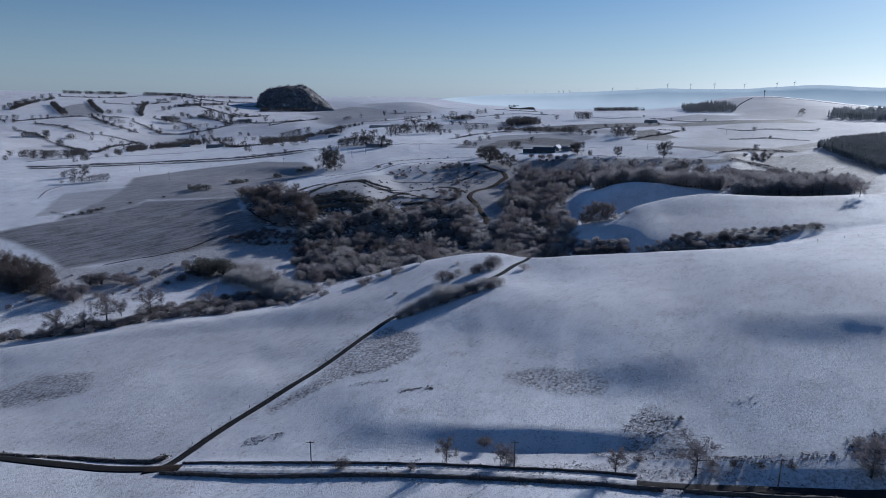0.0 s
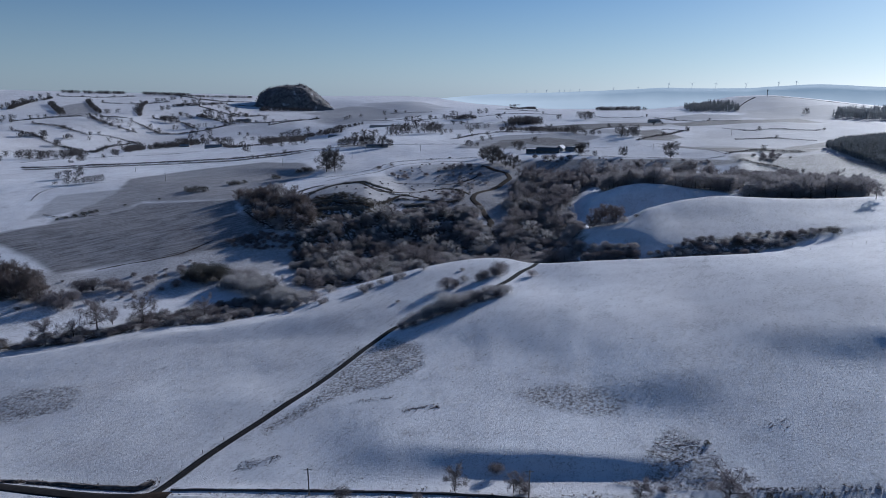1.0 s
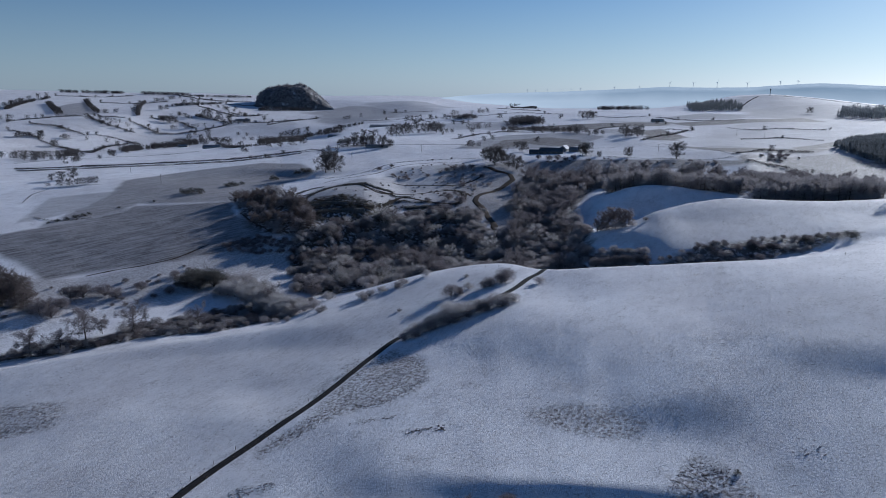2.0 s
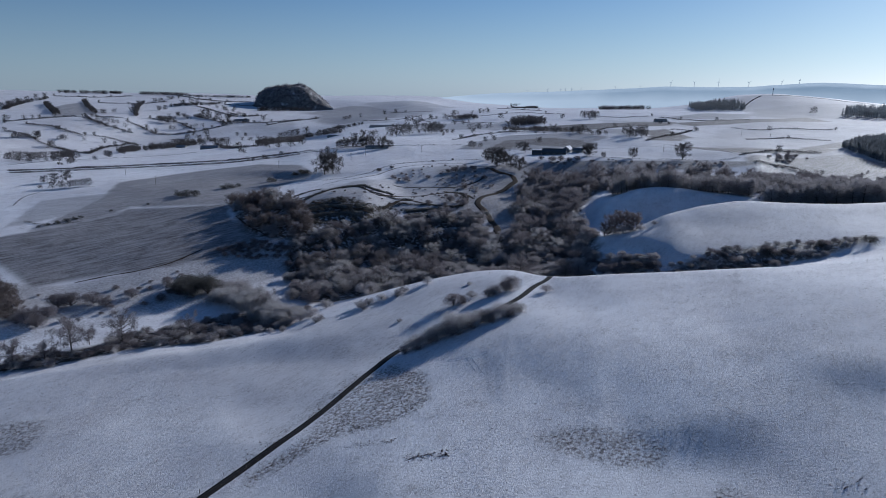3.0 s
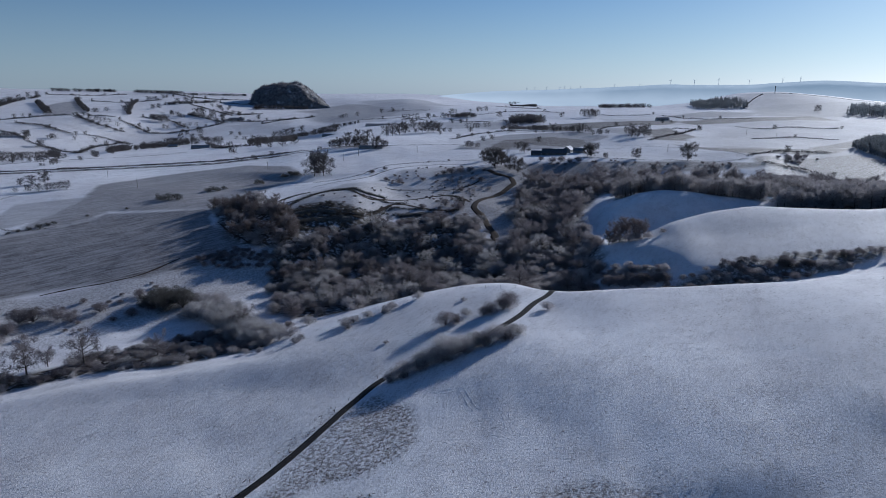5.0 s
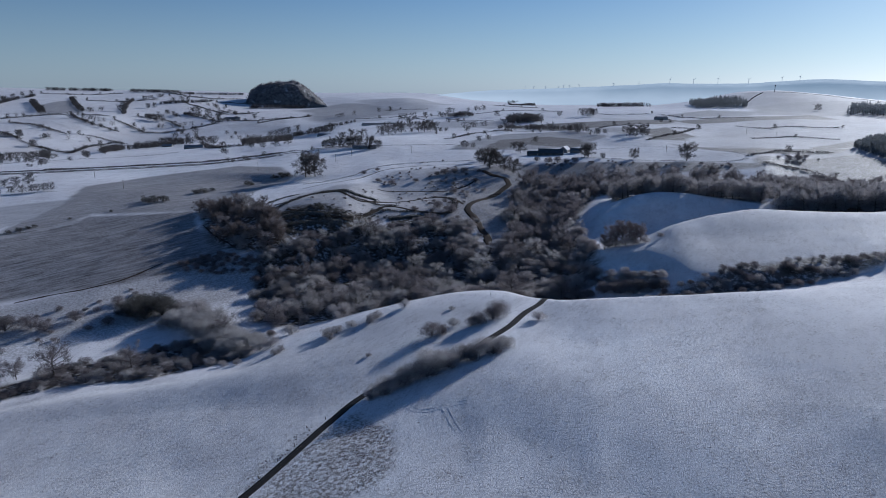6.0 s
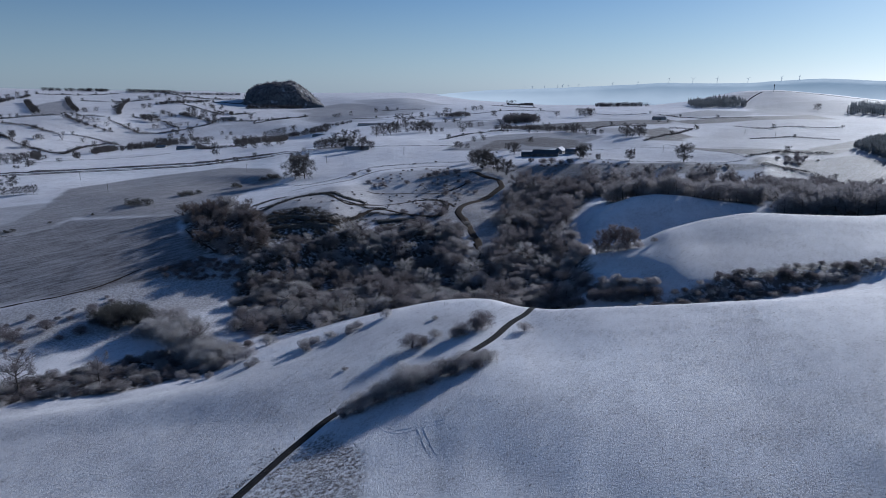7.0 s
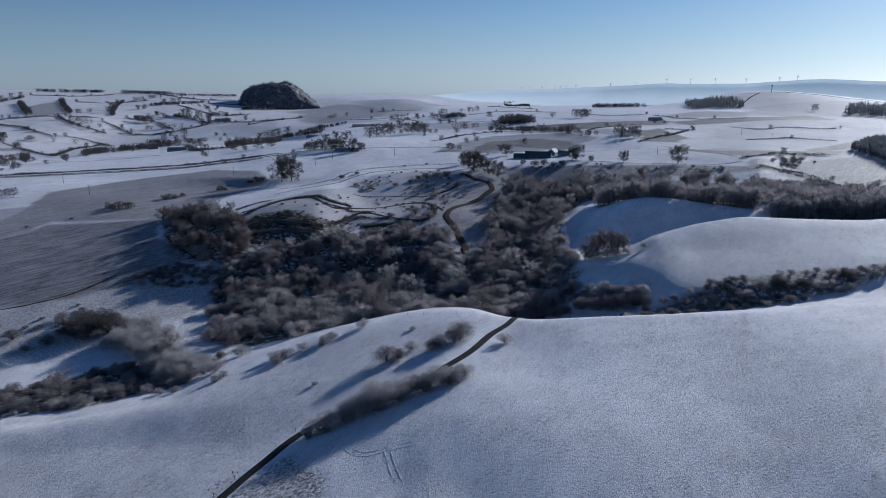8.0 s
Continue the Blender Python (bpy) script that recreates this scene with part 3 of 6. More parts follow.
    (TUSSOCK, 0.9, 8, [(346, 782), (498, 852), (525, 757), (386, 568), (368, 616), (389, 744), (323, 738)]),
    # bank below the plateau: rough grass, laid stronger to paint in its shade
    (STUBBLE_AND_SHADE, 0.8, 6, [(91, 805), (158, 798), (270, 778), (331, 750), (344, 737), (273, 730), (219, 748), (171, 694), (122, 742), (86, 763)]),
    (TUSSOCK, 0.85, 6, [(91, 805), (158, 798), (270, 778), (331, 750), (344, 737), (273, 730), (219, 748), (171, 694), (122, 742), (86, 763)]),
    (STUBBLE_AND_SHADE, 0.7, 30, [(882, 1928), (1593, 2208), (1098, 1537), (711, 1563)]),
    (STUBBLE_AND_SHADE, 0.16, 60, [(371, 1682), (702, 1631), (1168, 1631), (420, 614), (334, 734), (162, 795)]),
    (STUBBLE_AND_SHADE, 0.65, 8, [(-14, 765), (71, 799), (98, 785), (91, 707), (64, 562), (41, 533), (32, 588), (-7, 583)]),
    (TUSSOCK, 0.65, 8, [(-14, 765), (71, 799), (98, 785), (91, 707), (64, 562), (41, 533), (32, 588), (-7, 583)]),
    # slope under the stubble field: frosty grass, with the slope's shade coloured in
    (STUBBLE_AND_SHADE, 0.4, 10, [(-306.3, 443.7), (-251.1, 446.3), (-197.6, 491.8), (-158, 531), (-116, 538), (-107, 513), (-141.0, 461.0), (-186.0, 420.7), (-266.7, 387.3)]),
    (TUSSOCK, 0.5, 8, [(-306.3, 443.7), (-251.1, 446.3), (-197.6, 491.8), (-158, 531), (-116, 538), (-107, 513), (-141.0, 461.0), (-186.0, 420.7), (-266.7, 387.3)]),
    (LITTER, 1.0, 5, [(-124, 524), (-105, 550), (-86, 540), (-81.8, 486.3), (-101.9, 452.7), (-121.4, 494.6)]),
    (LITTER, 0.9, 5, [(213, 729), (267, 715), (303, 692), (333, 673), (363, 634), (366, 610), (344, 588), (309, 593), (285, 611), (234, 633)]),
    (LITTER, 1.0, 3, [(-130, 561), (-128, 588), (-119, 603), (-93, 608), (-73, 595), (-54, 608), (-54, 581), (-76, 565), (-102, 553)]),
    (LITTER, 1.0, 3, [(-41, 612), (-15, 621), (2, 615), (2, 595), (-17, 588), (-37, 594)]),
    # round hill front: thin grass, also darkening the face in place of shade
    (STUBBLE_AND_SHADE, 0.26, 10, [(104.0, 462.9), (140, 523), (181, 504), (290, 593), (365, 584), (284.0, 421.5), (201.4, 425.2), (133.8, 423.6)]),
    (STUBBLE_AND_SHADE, 0.75, 60, [(-560, 2650), (-430, 2250), (-330, 2050), (-160, 2150), (-120, 2500), (-300, 2900), (-450, 3000)]),
    # far right slope: rough moor, darkened further for shade the land shape lacks
    (STUBBLE_AND_SHADE, 0.6, 14, [(328.6, 730.5), (442.4, 838.4), (490.1, 830.3), (451.8, 739.0), (445.9, 636.5), (347.7, 494.1), (347.3, 580.1), (306.5, 626.0)]),
    (TUSSOCK, 0.6, 14, [(328.6, 730.5), (442.4, 838.4), (490.1, 830.3), (451.8, 739.0), (445.9, 636.5), (347.7, 494.1), (347.3, 580.1), (306.5, 626.0)]),
    # far left hillside greyed all over: haze and shade put into the ground colour
    (STUBBLE_AND_SHADE, 0.18, 80, [(-1800, 2200), (-1100, 1500), (-700, 1350), (-300, 1700), (-250, 2600), (-500, 3500), (-1900, 3400)]),
    (STUBBLE_AND_SHADE, 0.34, 40, [(370, 1050), (700, 1500), (1300, 1800), (1400, 1500), (700, 800), (470, 640), (345, 495), (312, 630), (350, 760)]),
    (TUSSOCK, 0.25, 40, [(370, 1050), (700, 1500), (1300, 1800), (1400, 1500), (700, 800), (470, 640), (345, 495), (312, 630), (350, 760)]),
    (LITTER, 1.0, 6, GULLY), (LITTER, 0.9, 6, UPPER_WOOD), (LITTER, 0.9, 5, RIGHT_WOOD), (LITTER, 0.9, 4, CREST_BELT), (LITTER, 1.0, 5, BLOCK), (LITTER, 1.0, 5, STRIP), (LITTER, 1.0, 5, BURNSIDE),
    (LITTER, 0.9, 4, [(60, 408), (90, 404), (120, 412), (170, 428), (215, 436), (255, 432), (262, 424), (190, 410), (120, 396), (70, 394)]),
    (TUSSOCK, 0.45, 6, [(-311.4, 403.7), (-293.5, 436.0), (-265.3, 443.6), (-211.3, 472.4), (-170, 509), (-114, 509), (-94.7, 433.2), (-147.6, 434.2), (-185.7, 409.1), (-228.1, 381.2), (-270.4, 344.5)]),
    (TUSSOCK, 0.30, 8, [(-134, 602), (-122, 643), (-94, 668), (-54, 708), (4, 713), (40, 734), (29, 644), (3, 606), (-46, 596), (-90, 567), (-122, 569)]),
    (LITTER, 0.9, 8, [(-142, 594), (-96, 573), (-46, 595), (-13, 584), (-44, 567), (-110, 540), (-144, 556)]),
]


def mesh_of(name, verts, faces, material, smooth=False):
    me = bpy.data.meshes.new(name)
    me.from_pydata(verts, [], faces)
    me.materials.append(material)
    if smooth:
        me.polygons.foreach_set("use_smooth", np.ones(len(me.polygons), bool))
    me.update()
    return me


def ground_sheet():
    bearings = np.unique(np.concatenate([np.linspace(-41, 41, 500), np.linspace(41, 319, 90)]))[:-1]
    ranges = np.concatenate([np.linspace(20, 140, 14), 140 * np.exp(np.linspace(0.008, math.log(4950 / 140), 520))])
    b, r = np.meshgrid(np.radians(bearings), ranges)
    x, y = r * np.sin(b), r * np.cos(b)
    z = land(x.ravel(), y.ravel())
    n, k = len(bearings), len(ranges)
    co = np.stack([x.ravel(), y.ravel(), z], -1)
    me = bpy.data.meshes.new("ground")
    i, j = np.meshgrid(np.arange(k - 1), np.arange(n), indexing="ij")
    a, c = i * n + j, i * n + (j + 1) % n
    quads = np.stack([a, a + n, c + n, c], -1).reshape(-1, 4)
    me.from_pydata(np.vstack([co, [(0, 0, co[:n, 2].mean())]]).tolist(), [],
                   quads.tolist() + [(k * n, q, (q + 1) % n) for q in range(n)])
    me.polygons.foreach_set("use_smooth", np.ones(len(me.polygons), bool))
    layers = np.zeros((len(co) + 1, 4), np.float32)
    layers[:, 3] = 1
    for kind, strength, soft, outline in COVER:
        ox, oy = np.array(outline).T
        some = ((co[:, 0] > ox.min() - soft) & (co[:, 0] < ox.max() + soft) & (co[:, 1] > oy.min() - soft) & (co[:, 1] < oy.max() + soft))
        if some.any():
            sx, sy = co[some, 0], co[some, 1]
            jx = sx + soft * 0.5 * ripple(sx, sy, max(soft * 2, 3), 7)
            got = strength * inside(jx, sy, outline, soft)
            layers[np.flatnonzero(some), kind] = np.maximum(layers[np.flatnonzero(some), kind], got)
    colours = me.color_attributes.new("cover", "FLOAT_COLOR", "POINT")
    colours.data.foreach_set("color", layers.ravel())
    me.materials.append(SNOW)
    me.update()
    return tagged(new("ground", me), "rolling snow-dusted farmland with brown grass showing through", "ground", kind="structure")


ground_sheet()


def smooth_line(points, step=3.0):
    """A curve through points of the plan, at even steps."""
    p = np.array(points, float)
    s = np.concatenate([[0], np.cumsum(np.hypot(*np.diff(p, axis=0).T))])[:, None]
    m = hermite_slopes(s, p) if len(p) > 2 else np.repeat((p[1:] - p[:-1]) / s[1:], 2, 0)
    t = np.linspace(0, s[-1, 0], max(2, int(s[-1, 0] / step) + 1))
    k = np.clip(np.searchsorted(s[:, 0], t, side="right") - 1, 0, len(p) - 2)
    return hermite(t[:, None], s[k], s[k + 1], p[k], p[k + 1], m[k], m[k + 1])


def ribbon(name, points, width, material, label, category, lift=0.07, step=3.0, ragged=0.0):
    """A road or track laid on the land, with a rounded cross section and sides that go into the ground."""
    line = smooth_line(points, step)
    way = np.gradient(line, axis=0)
    way /= np.maximum(np.hypot(way[:, 0], way[:, 1]), 1e-6)[:, None]
    across = np.stack([way[:, 1], -way[:, 0]], -1)
    verts, faces = [], []
    cuts = ((-0.52, -0.4), (-0.5, 0.0), (-0.25, 0.04), (0.0, 0.06), (0.25, 0.04), (0.5, 0.0), (0.52, -0.4))
    for u, h in cuts:
        w = width * (1 + ragged * ripple(line[:, 0] + 31 * u, line[:, 1], 5, 9))
        p = line + across * (u * w)[:, None]
        base = np.maximum(land(p[:, 0], p[:, 1]), land(line[:, 0], line[:, 1]) - 0.25)
        verts.append(np.column_stack([p, base + lift + h]))
    n = len(line)
    verts = np.concatenate(verts)
    for c in range(len(cuts) - 1):
        for i in range(n - 1):
            faces.append((c * n + i, (c + 1) * n + i, (c + 1) * n + i + 1, c * n + i + 1))
    return tagged(new(name, mesh_of(name, verts.tolist(), faces, material, True)), label, category, kind="structure")


# the lane down to the burn, the road along the near field, and the farm tracks
LANE = [(-95.2, 185.8), (-93.0, 190.1), (-88.5, 199.6), (-81.4, 214.3), (-71.0, 230.7), (-59.0, 249.4), (-45.9, 275.0), (-35.3, 298.7), (-25.9, 313.8)] + [(-12, 323)] + [(5.6, 324.7), (24.0, 343.1), (33.2, 355.1), (43.8, 374.5), (54.0, 389.5), (69.9, 446.5)] + [(58, 402), (72, 412)]
ribbon("lane", LANE, 3.3, ASPHALT, "narrow dark wet asphalt lane between snowy fields", "road")
ribbon("road", [(-178.0, 202.5), (-156.2, 198.4), (-142.2, 195.2), (-124.5, 191.8), (-107.3, 188.5), (-96.0, 187.6), (-90.0, 187.2)], 4.0, ASPHALT,
       "dark narrow country road between low hedges", "road")
ribbon("road_snowed", [(-91.9, 187.2), (-67.5, 182.6), (-40.2, 177.3), (-14.8, 173.0), (11.1, 168.1), (35.3, 162.6), (56.0, 158.0)], 3.0, SLUSH,
       "country road under rutted snow between hedges", "road", lift=0.04)
ribbon("road_beyond", [(55.0, 158.2), (62.6, 156.1), (80.1, 152.6), (93.5, 149.5), (114.3, 144.9), (134.0, 140.5)], 3.0, ASPHALT,
       "dark wet country road beside rough verges", "road")
ribbon("junction", [(-99.5, 187.4), (-95.5, 187.0), (-91.5, 187.6), (-87.5, 187.2)], 5.5, MUD, "muddy road junction worn bare of snow", "road", lift=0.09, ragged=0.5)

# farm tracks and muddy ruts on the mounds
# drawn wider than the track: the dark mud also paints the bank's shadow
ribbon("track", [(40, 538), (40, 569), (36, 595), (31, 620), (27, 636), (31, 659), (49, 687), (65, 720), (73, 736), (70, 753), (56, 762), (48, 775)], 6.0, MUD, "dark wet farm track winding down to the wood, widened with painted bank shade", "track", ragged=0.3)
ribbon("track", [(-134, 607), (-118, 621), (-108, 651), (-94, 665), (-80, 642), (-68, 629), (-50, 649), (-24, 670), (-2, 686), (12, 683), (24, 654)], 3.0, MUD, "dark muddy track round a snowy mound", "track", ragged=0.5)
ribbon("track", [(-121, 598), (-105, 590), (-92, 582), (-73, 581), (-61, 602), (-53, 622), (-38, 638), (-18, 632), (3, 626), (14, 639), (20, 670)], 3.2, MUD, "dark muddy ditch below a snowy mound", "track", ragged=0.5)
ribbon("track", [(-59, 701), (-42, 704), (-19, 706), (4, 708), (28, 726), (39, 744)], 1.8, MUD, "narrow muddy path along a bank", "track", ragged=0.4)
ribbon("track", [(-129, 690), (-112, 708), (-90, 722), (-64, 768), (-34, 806), (5, 815), (39, 814)], 1.8, MUD, "narrow muddy path along a field edge", "track", ragged=0.4)
ribbon("ditch", [(-252.6, 452.3), (-238.3, 461.8), (-219.9, 471.8), (-204.6, 483.3), (-195.2, 498.1), (-187.9, 511.6)], 1.3, MUD, "dark ditch along the foot of a stubble field", "track", lift=0.03, ragged=0.6)
ribbon("ditch", [(-181.0, 572.6), (-166.0, 554.0), (-154.5, 544.1), (-147.1, 537.3)], 1.2, MUD, "dark ditch beside a wood edge", "track", lift=0.03, ragged=0.6)
ribbon("sunken_road", [(-546, 835), (-490, 855), (-398, 888), (-294, 908), (-249, 937), (-211, 949), (-175, 956)], 6.0, ASPHALT, "dark straight country road across white fields", "road")

# ---- plants ----
def part(name, me, parent, label=""):
    ob = new(name, me)
    ob.parent = parent
    return tagged(ob, label)


def thing(name, x, y, z, label, category, group="", kind="", turn=0.0):
    ob = new(name)
    ob.empty_display_size = 0.5
    ob.matrix_basis = Matrix.Translation((x, y, z)) @ Matrix.Rotation(turn, 4, "Z")
    return tagged(ob, label, category, group, kind)


def height_at(x, y):
    return float(land(x, y)[0])


class Sticks:
    """Collects tapered limbs and thin twigs into one mesh."""

    def __init__(self):
        self.verts, self.faces, self.count = [], [], 0

    def limb(self, a, b, ra, rb, sides=5):
        a, b = np.asarray(a, float), np.asarray(b, float)
        d = b - a
        d = d / max(np.linalg.norm(d), 1e-6)
        u = np.cross(d, (0.31, 0.95, 0.05))
        u /= max(np.linalg.norm(u), 1e-6)
        v = np.cross(d, u)
        ang = np.arange(sides) * 2 * math.pi / sides
        ring = np.cos(ang)[:, None] * u + np.sin(ang)[:, None] * v
        self.verts += [a + ring * ra, b + ring * rb]
        n = self.count
        self.faces += [(n + i, n + (i + 1) % sides, n + sides + (i + 1) % sides, n + sides + i) for i in range(sides)]
        self.count += 2 * sides

    def twigs(self, at, way, length, width, rng, slim=False):
        """Flat tapered sprays: at, way (n x 3), length and width (n)."""
        n = len(at)
        side = np.cross(way, rng.normal(size=(n, 3)))
        side *= (width * 0.5 / np.maximum(np.linalg.norm(side, axis=1), 1e-6))[:, None]
        far = at + way * length[:, None]
        k = self.count
        if slim:
            self.verts.append(np.stack([at - side, at + side, far], 1).reshape(-1, 3))
            self.faces += [(k + 3 * i, k + 3 * i + 1, k + 3 * i + 2) for i in range(n)]
            self.count += 3 * n
        else:
            mid = at + way * length[:, None] * 0.55 + rng.normal(size=(n, 3)) * 0.12 * length[:, None]
            self.verts.append(np.stack([at, mid + side, far, mid - side], 1).reshape(-1, 3))
            self.faces += [(k + 4 * i, k + 4 * i + 1, k + 4 * i + 2, k + 4 * i + 3) for i in range(n)]
            self.count += 4 * n

    def mesh(self, name, material):
        return mesh_of(name, np.concatenate(self.verts).tolist(), self.faces, material)


def unit(v):
    return v / np.maximum(np.linalg.norm(v, axis=-1, keepdims=True), 1e-6)


def bare_tree_meshes(seed, height=12.0, spread=0.42, trunk=0.30, limbs=9, twigs=520, material=None, broad=0.14):
    """A leafless tree: a forked trunk with limbs, and a crown of fine sprays."""
    rng = np.random.default_rng(seed)
    wood, fine = Sticks(), Sticks()
    lean = rng.normal(size=2) * 0.03 * height
    top = np.array([lean[0], lean[1], height * 0.8])
    fork = np.array([lean[0] * 0.2, lean[1] * 0.2, height * trunk * 0.75])
    r0 = height * 0.022
    wood.limb((0, 0, -0.6), fork, r0 * 1.25, r0 * 0.85, 6)
    wood.limb(fork, top, r0 * 0.85, r0 * 0.15, 5)
    at, way = [], []
    for i in range(limbs):
        s = (i + rng.uniform(0, 0.9)) / limbs
        a = fork + (top - fork) * s * 0.85
        ang = i * 2.4 + rng.normal() * 0.3
        out = height * spread * math.sqrt(max(0.08, 1 - ((s - 0.32) / 0.78) ** 2)) * rng.uniform(0.75, 1.1)
        rise = 0.12 + 0.75 * s
        b = a + (math.cos(ang) * out * 0.55, math.sin(ang) * out * 0.55, out * rise * rng.uniform(0.5, 0.9))
        c = b + (math.cos(ang + 0.3) * out * 0.45, math.sin(ang + 0.3) * out * 0.45, out * rise * rng.uniform(0.2, 0.7))
        wood.limb(a, b, r0 * 0.5, r0 * 0.28, 4)
        wood.limb(b, c, r0 * 0.28, r0 * 0.08, 3)
        for k in range(6):
            f = rng.uniform(0.2, 1)
            p = b + (c - b) * f if rng.random() < 0.6 else a + (b - a) * f
            d = unit(np.array([math.cos(ang) * 0.7, math.sin(ang) * 0.7, 0.35]) + rng.normal(size=3) * 0.7)
            q = p + d * out * rng.uniform(0.2, 0.45)
            wood.limb(p, q, r0 * 0.14, r0 * 0.04, 3)
            for w in range(3):
                at.append(p + (q - p) * rng.uniform(0.3, 1))
                way.append(d)
        at += [c, b + (c - b) * 0.6]
        way += [unit(c - b)] * 2
    for k in range(8):
        at.append(fork + (top - fork) * rng.uniform(0.5, 1.0))
        way.append(unit(rng.normal(size=3) * 0.5 + (0, 0, 0.9)))
    at, way = np.array(at), np.array(way)
    pick = rng.integers(0, len(at), twigs)
    d = unit(way[pick] * 0.7 + rng.normal(size=(twigs, 3)) * 0.6 + (0, 0, 0.25))
    start = at[pick] + rng.normal(size=(twigs, 3)) * height * 0.045
    fine.twigs(start, d, height * rng.uniform(0.04, 0.11, twigs), np.full(twigs, broad) * rng.uniform(0.6, 1.3, twigs), rng, True)
    return wood.mesh("trunk", BARK), fine.mesh("crown", material or TWIGS)


def shrub_meshes(seed, height=6.0, wide=1.0, twigs=2300, material=None, broad=0.12, lumps=10):
    """A rounded thicket: several stems, and lobes of sprays that leave gaps."""
    rng = np.random.default_rng(seed)
    wood, fine = Sticks(), Sticks()
    centres, sizes = [], []
    for i in range(lumps):
        ang, out = i * 2.4 + rng.normal() * 0.4, math.sqrt((i + 0.3) / lumps) * 0.5 * height * wide
        size = height * rng.uniform(0.26, 0.38) * (10 / lumps) ** 0.45
        c = np.array([math.cos(ang) * out, math.sin(ang) * out, height * rng.uniform(0.3, 0.62) - 0.36 * out])
        centres.append(c)
        sizes.append(size)
        fine.limb((0, 0, height * 0.05), c, height * 0.02, height * 0.008, 3)
    wood.limb((0, 0, -0.5), (0, 0, height * 0.4), height * 0.04, height * 0.015, 5)
    centres, sizes = np.array(centres), np.array(sizes)
    pick = rng.integers(0, lumps, twigs)
    d = unit(rng.normal(size=(twigs, 3)) + (0, 0, 0.25))
    start = centres[pick] + d * (sizes[pick] * rng.uniform(0.1, 0.9, twigs) ** 0.6)[:, None] * (1, 1, 0.9)
    start[:, 2] = np.maximum(start[:, 2], 0.1)
    d2 = unit(d + rng.normal(size=(twigs, 3)) * 0.35)
    fine.twigs(start, d2, sizes[pick] * rng.uniform(0.14, 0.34, twigs), broad * rng.uniform(0.7, 1.4, twigs), rng, True)
    return wood.mesh("trunk", BARK), fine.mesh("crown", material or FROST)


def conifer_meshes(seed, height=14.0, twigs=260):
    rng = np.random.default_rng(seed)
    wood, fine = Sticks(), Sticks()
    wood.limb((0, 0, -0.5), (0, 0, height * 0.97), height * 0.018, 0.03, 5)
    s = rng.uniform(0.12, 1.0, twigs) ** 0.8
    ang = rng.uniform(0, 2 * math.pi, twigs)
    d = unit(np.stack([np.cos(ang), np.sin(ang), rng.uniform(-0.35, 0.1, twigs) + 0.5 * (s > 0.93)], -1))
    start = np.stack([np.zeros(twigs), np.zeros(twigs), s * height], -1)
    fine.twigs(start, d, height * (0.05 + 0.23 * (1 - s)) * rng.uniform(0.8, 1.15, twigs), np.full(twigs, height * (0.045 if twigs > 100 else 0.085)), rng)
    return wood.mesh("trunk", BARK), fine.mesh("crown", NEEDLES)


class Kind:
    """A kind of plant: a few grown forms that its copies share."""

    def __init__(self, name, label, category, forms, size, parts=("trunk", "crown"), group=""):
        self.name, self.label, self.category, self.forms, self.size = name, label, category, forms, size
        self.parts, self.group, self.rng = parts, group, np.random.default_rng(len(name))

    def plant(self, x, y, height, label="", group=""):
        form = self.forms[int(self.rng.integers(len(self.forms)))]
        ob = thing(self.name, x, y, height_at(x, y) - 0.05, label or self.label, self.category, group or self.group,
                   turn=float(self.rng.uniform(0, 6.28)))
        k = height / self.size
        ob.scale = (k * float(self.rng.uniform(0.9, 1.12)), k * float(self.rng.uniform(0.9, 1.12)), k)
        for name, me in zip(self.parts, form):
            part(name, me, ob)
        return ob

    def called(self, name, label):
        """The same growth under its own name, for another stand."""
        return Kind(name, label, self.category, self.forms, self.size, self.parts)

    def row(self, spots, label="", group=""):
        for x, y, h in spots:
            self.plant(x, y, h, label, group)

    def scatter(self, outline, count, low, high, seed, label="", group="", apart=2.5):
        """Plants strewn over an outline of the plan, none too near another."""
        rng = np.random.default_rng(seed)
        ox, oy = np.array(outline).T
        kept = np.empty((0, 2))
        for _ in range(count * 12):
            p = np.array([rng.uniform(ox.min(), ox.max()), rng.uniform(oy.min(), oy.max())])
            if inside(p[:1], p[1:], outline)[0] and (not len(kept) or np.hypot(*(kept - p).T).min() > apart):
                kept = np.vstack([kept, p])
                self.plant(p[0], p[1], float(rng.uniform(low, high)), label, group)
                if len(kept) >= count:
                    break


BARE = Kind("bare_tree", "leafless dark-twigged broadleaf tree in the snow", "tree",
            [bare_tree_meshes(s, 12.0, 0.44, 0.28, 13, 2800, TWIGS, 0.13) for s in (1, 2, 3, 4)], 12.0)
PALE = Kind("frosted_tree", "leafless tree with pale frosted twigs", "tree",
            [bare_tree_meshes(s, 9.0, 0.5, 0.22, 13, 2200, FROST, 0.11) for s in (5, 6, 7)], 9.0)
TALL = Kind("russet_tree", "tall leafless tree with russet brown twigs", "tree",
            [bare_tree_meshes(s, 13.0, 0.36, 0.12, 12, 2000, RUSSET, 0.15) for s in (8, 9, 10)], 13.0)
SLIM = Kind("slender_tree", "slender leafless grey-brown tree in a dense belt", "tree",
            [bare_tree_meshes(s, 12.0, 0.30, 0.2, 12, 2000, GREY_TWIGS, 0.15) for s in (81, 82, 83)], 12.0)
SHRUB = Kind("frosted_shrub", "rounded thicket shrub covered in grey hoar frost", "shrub",
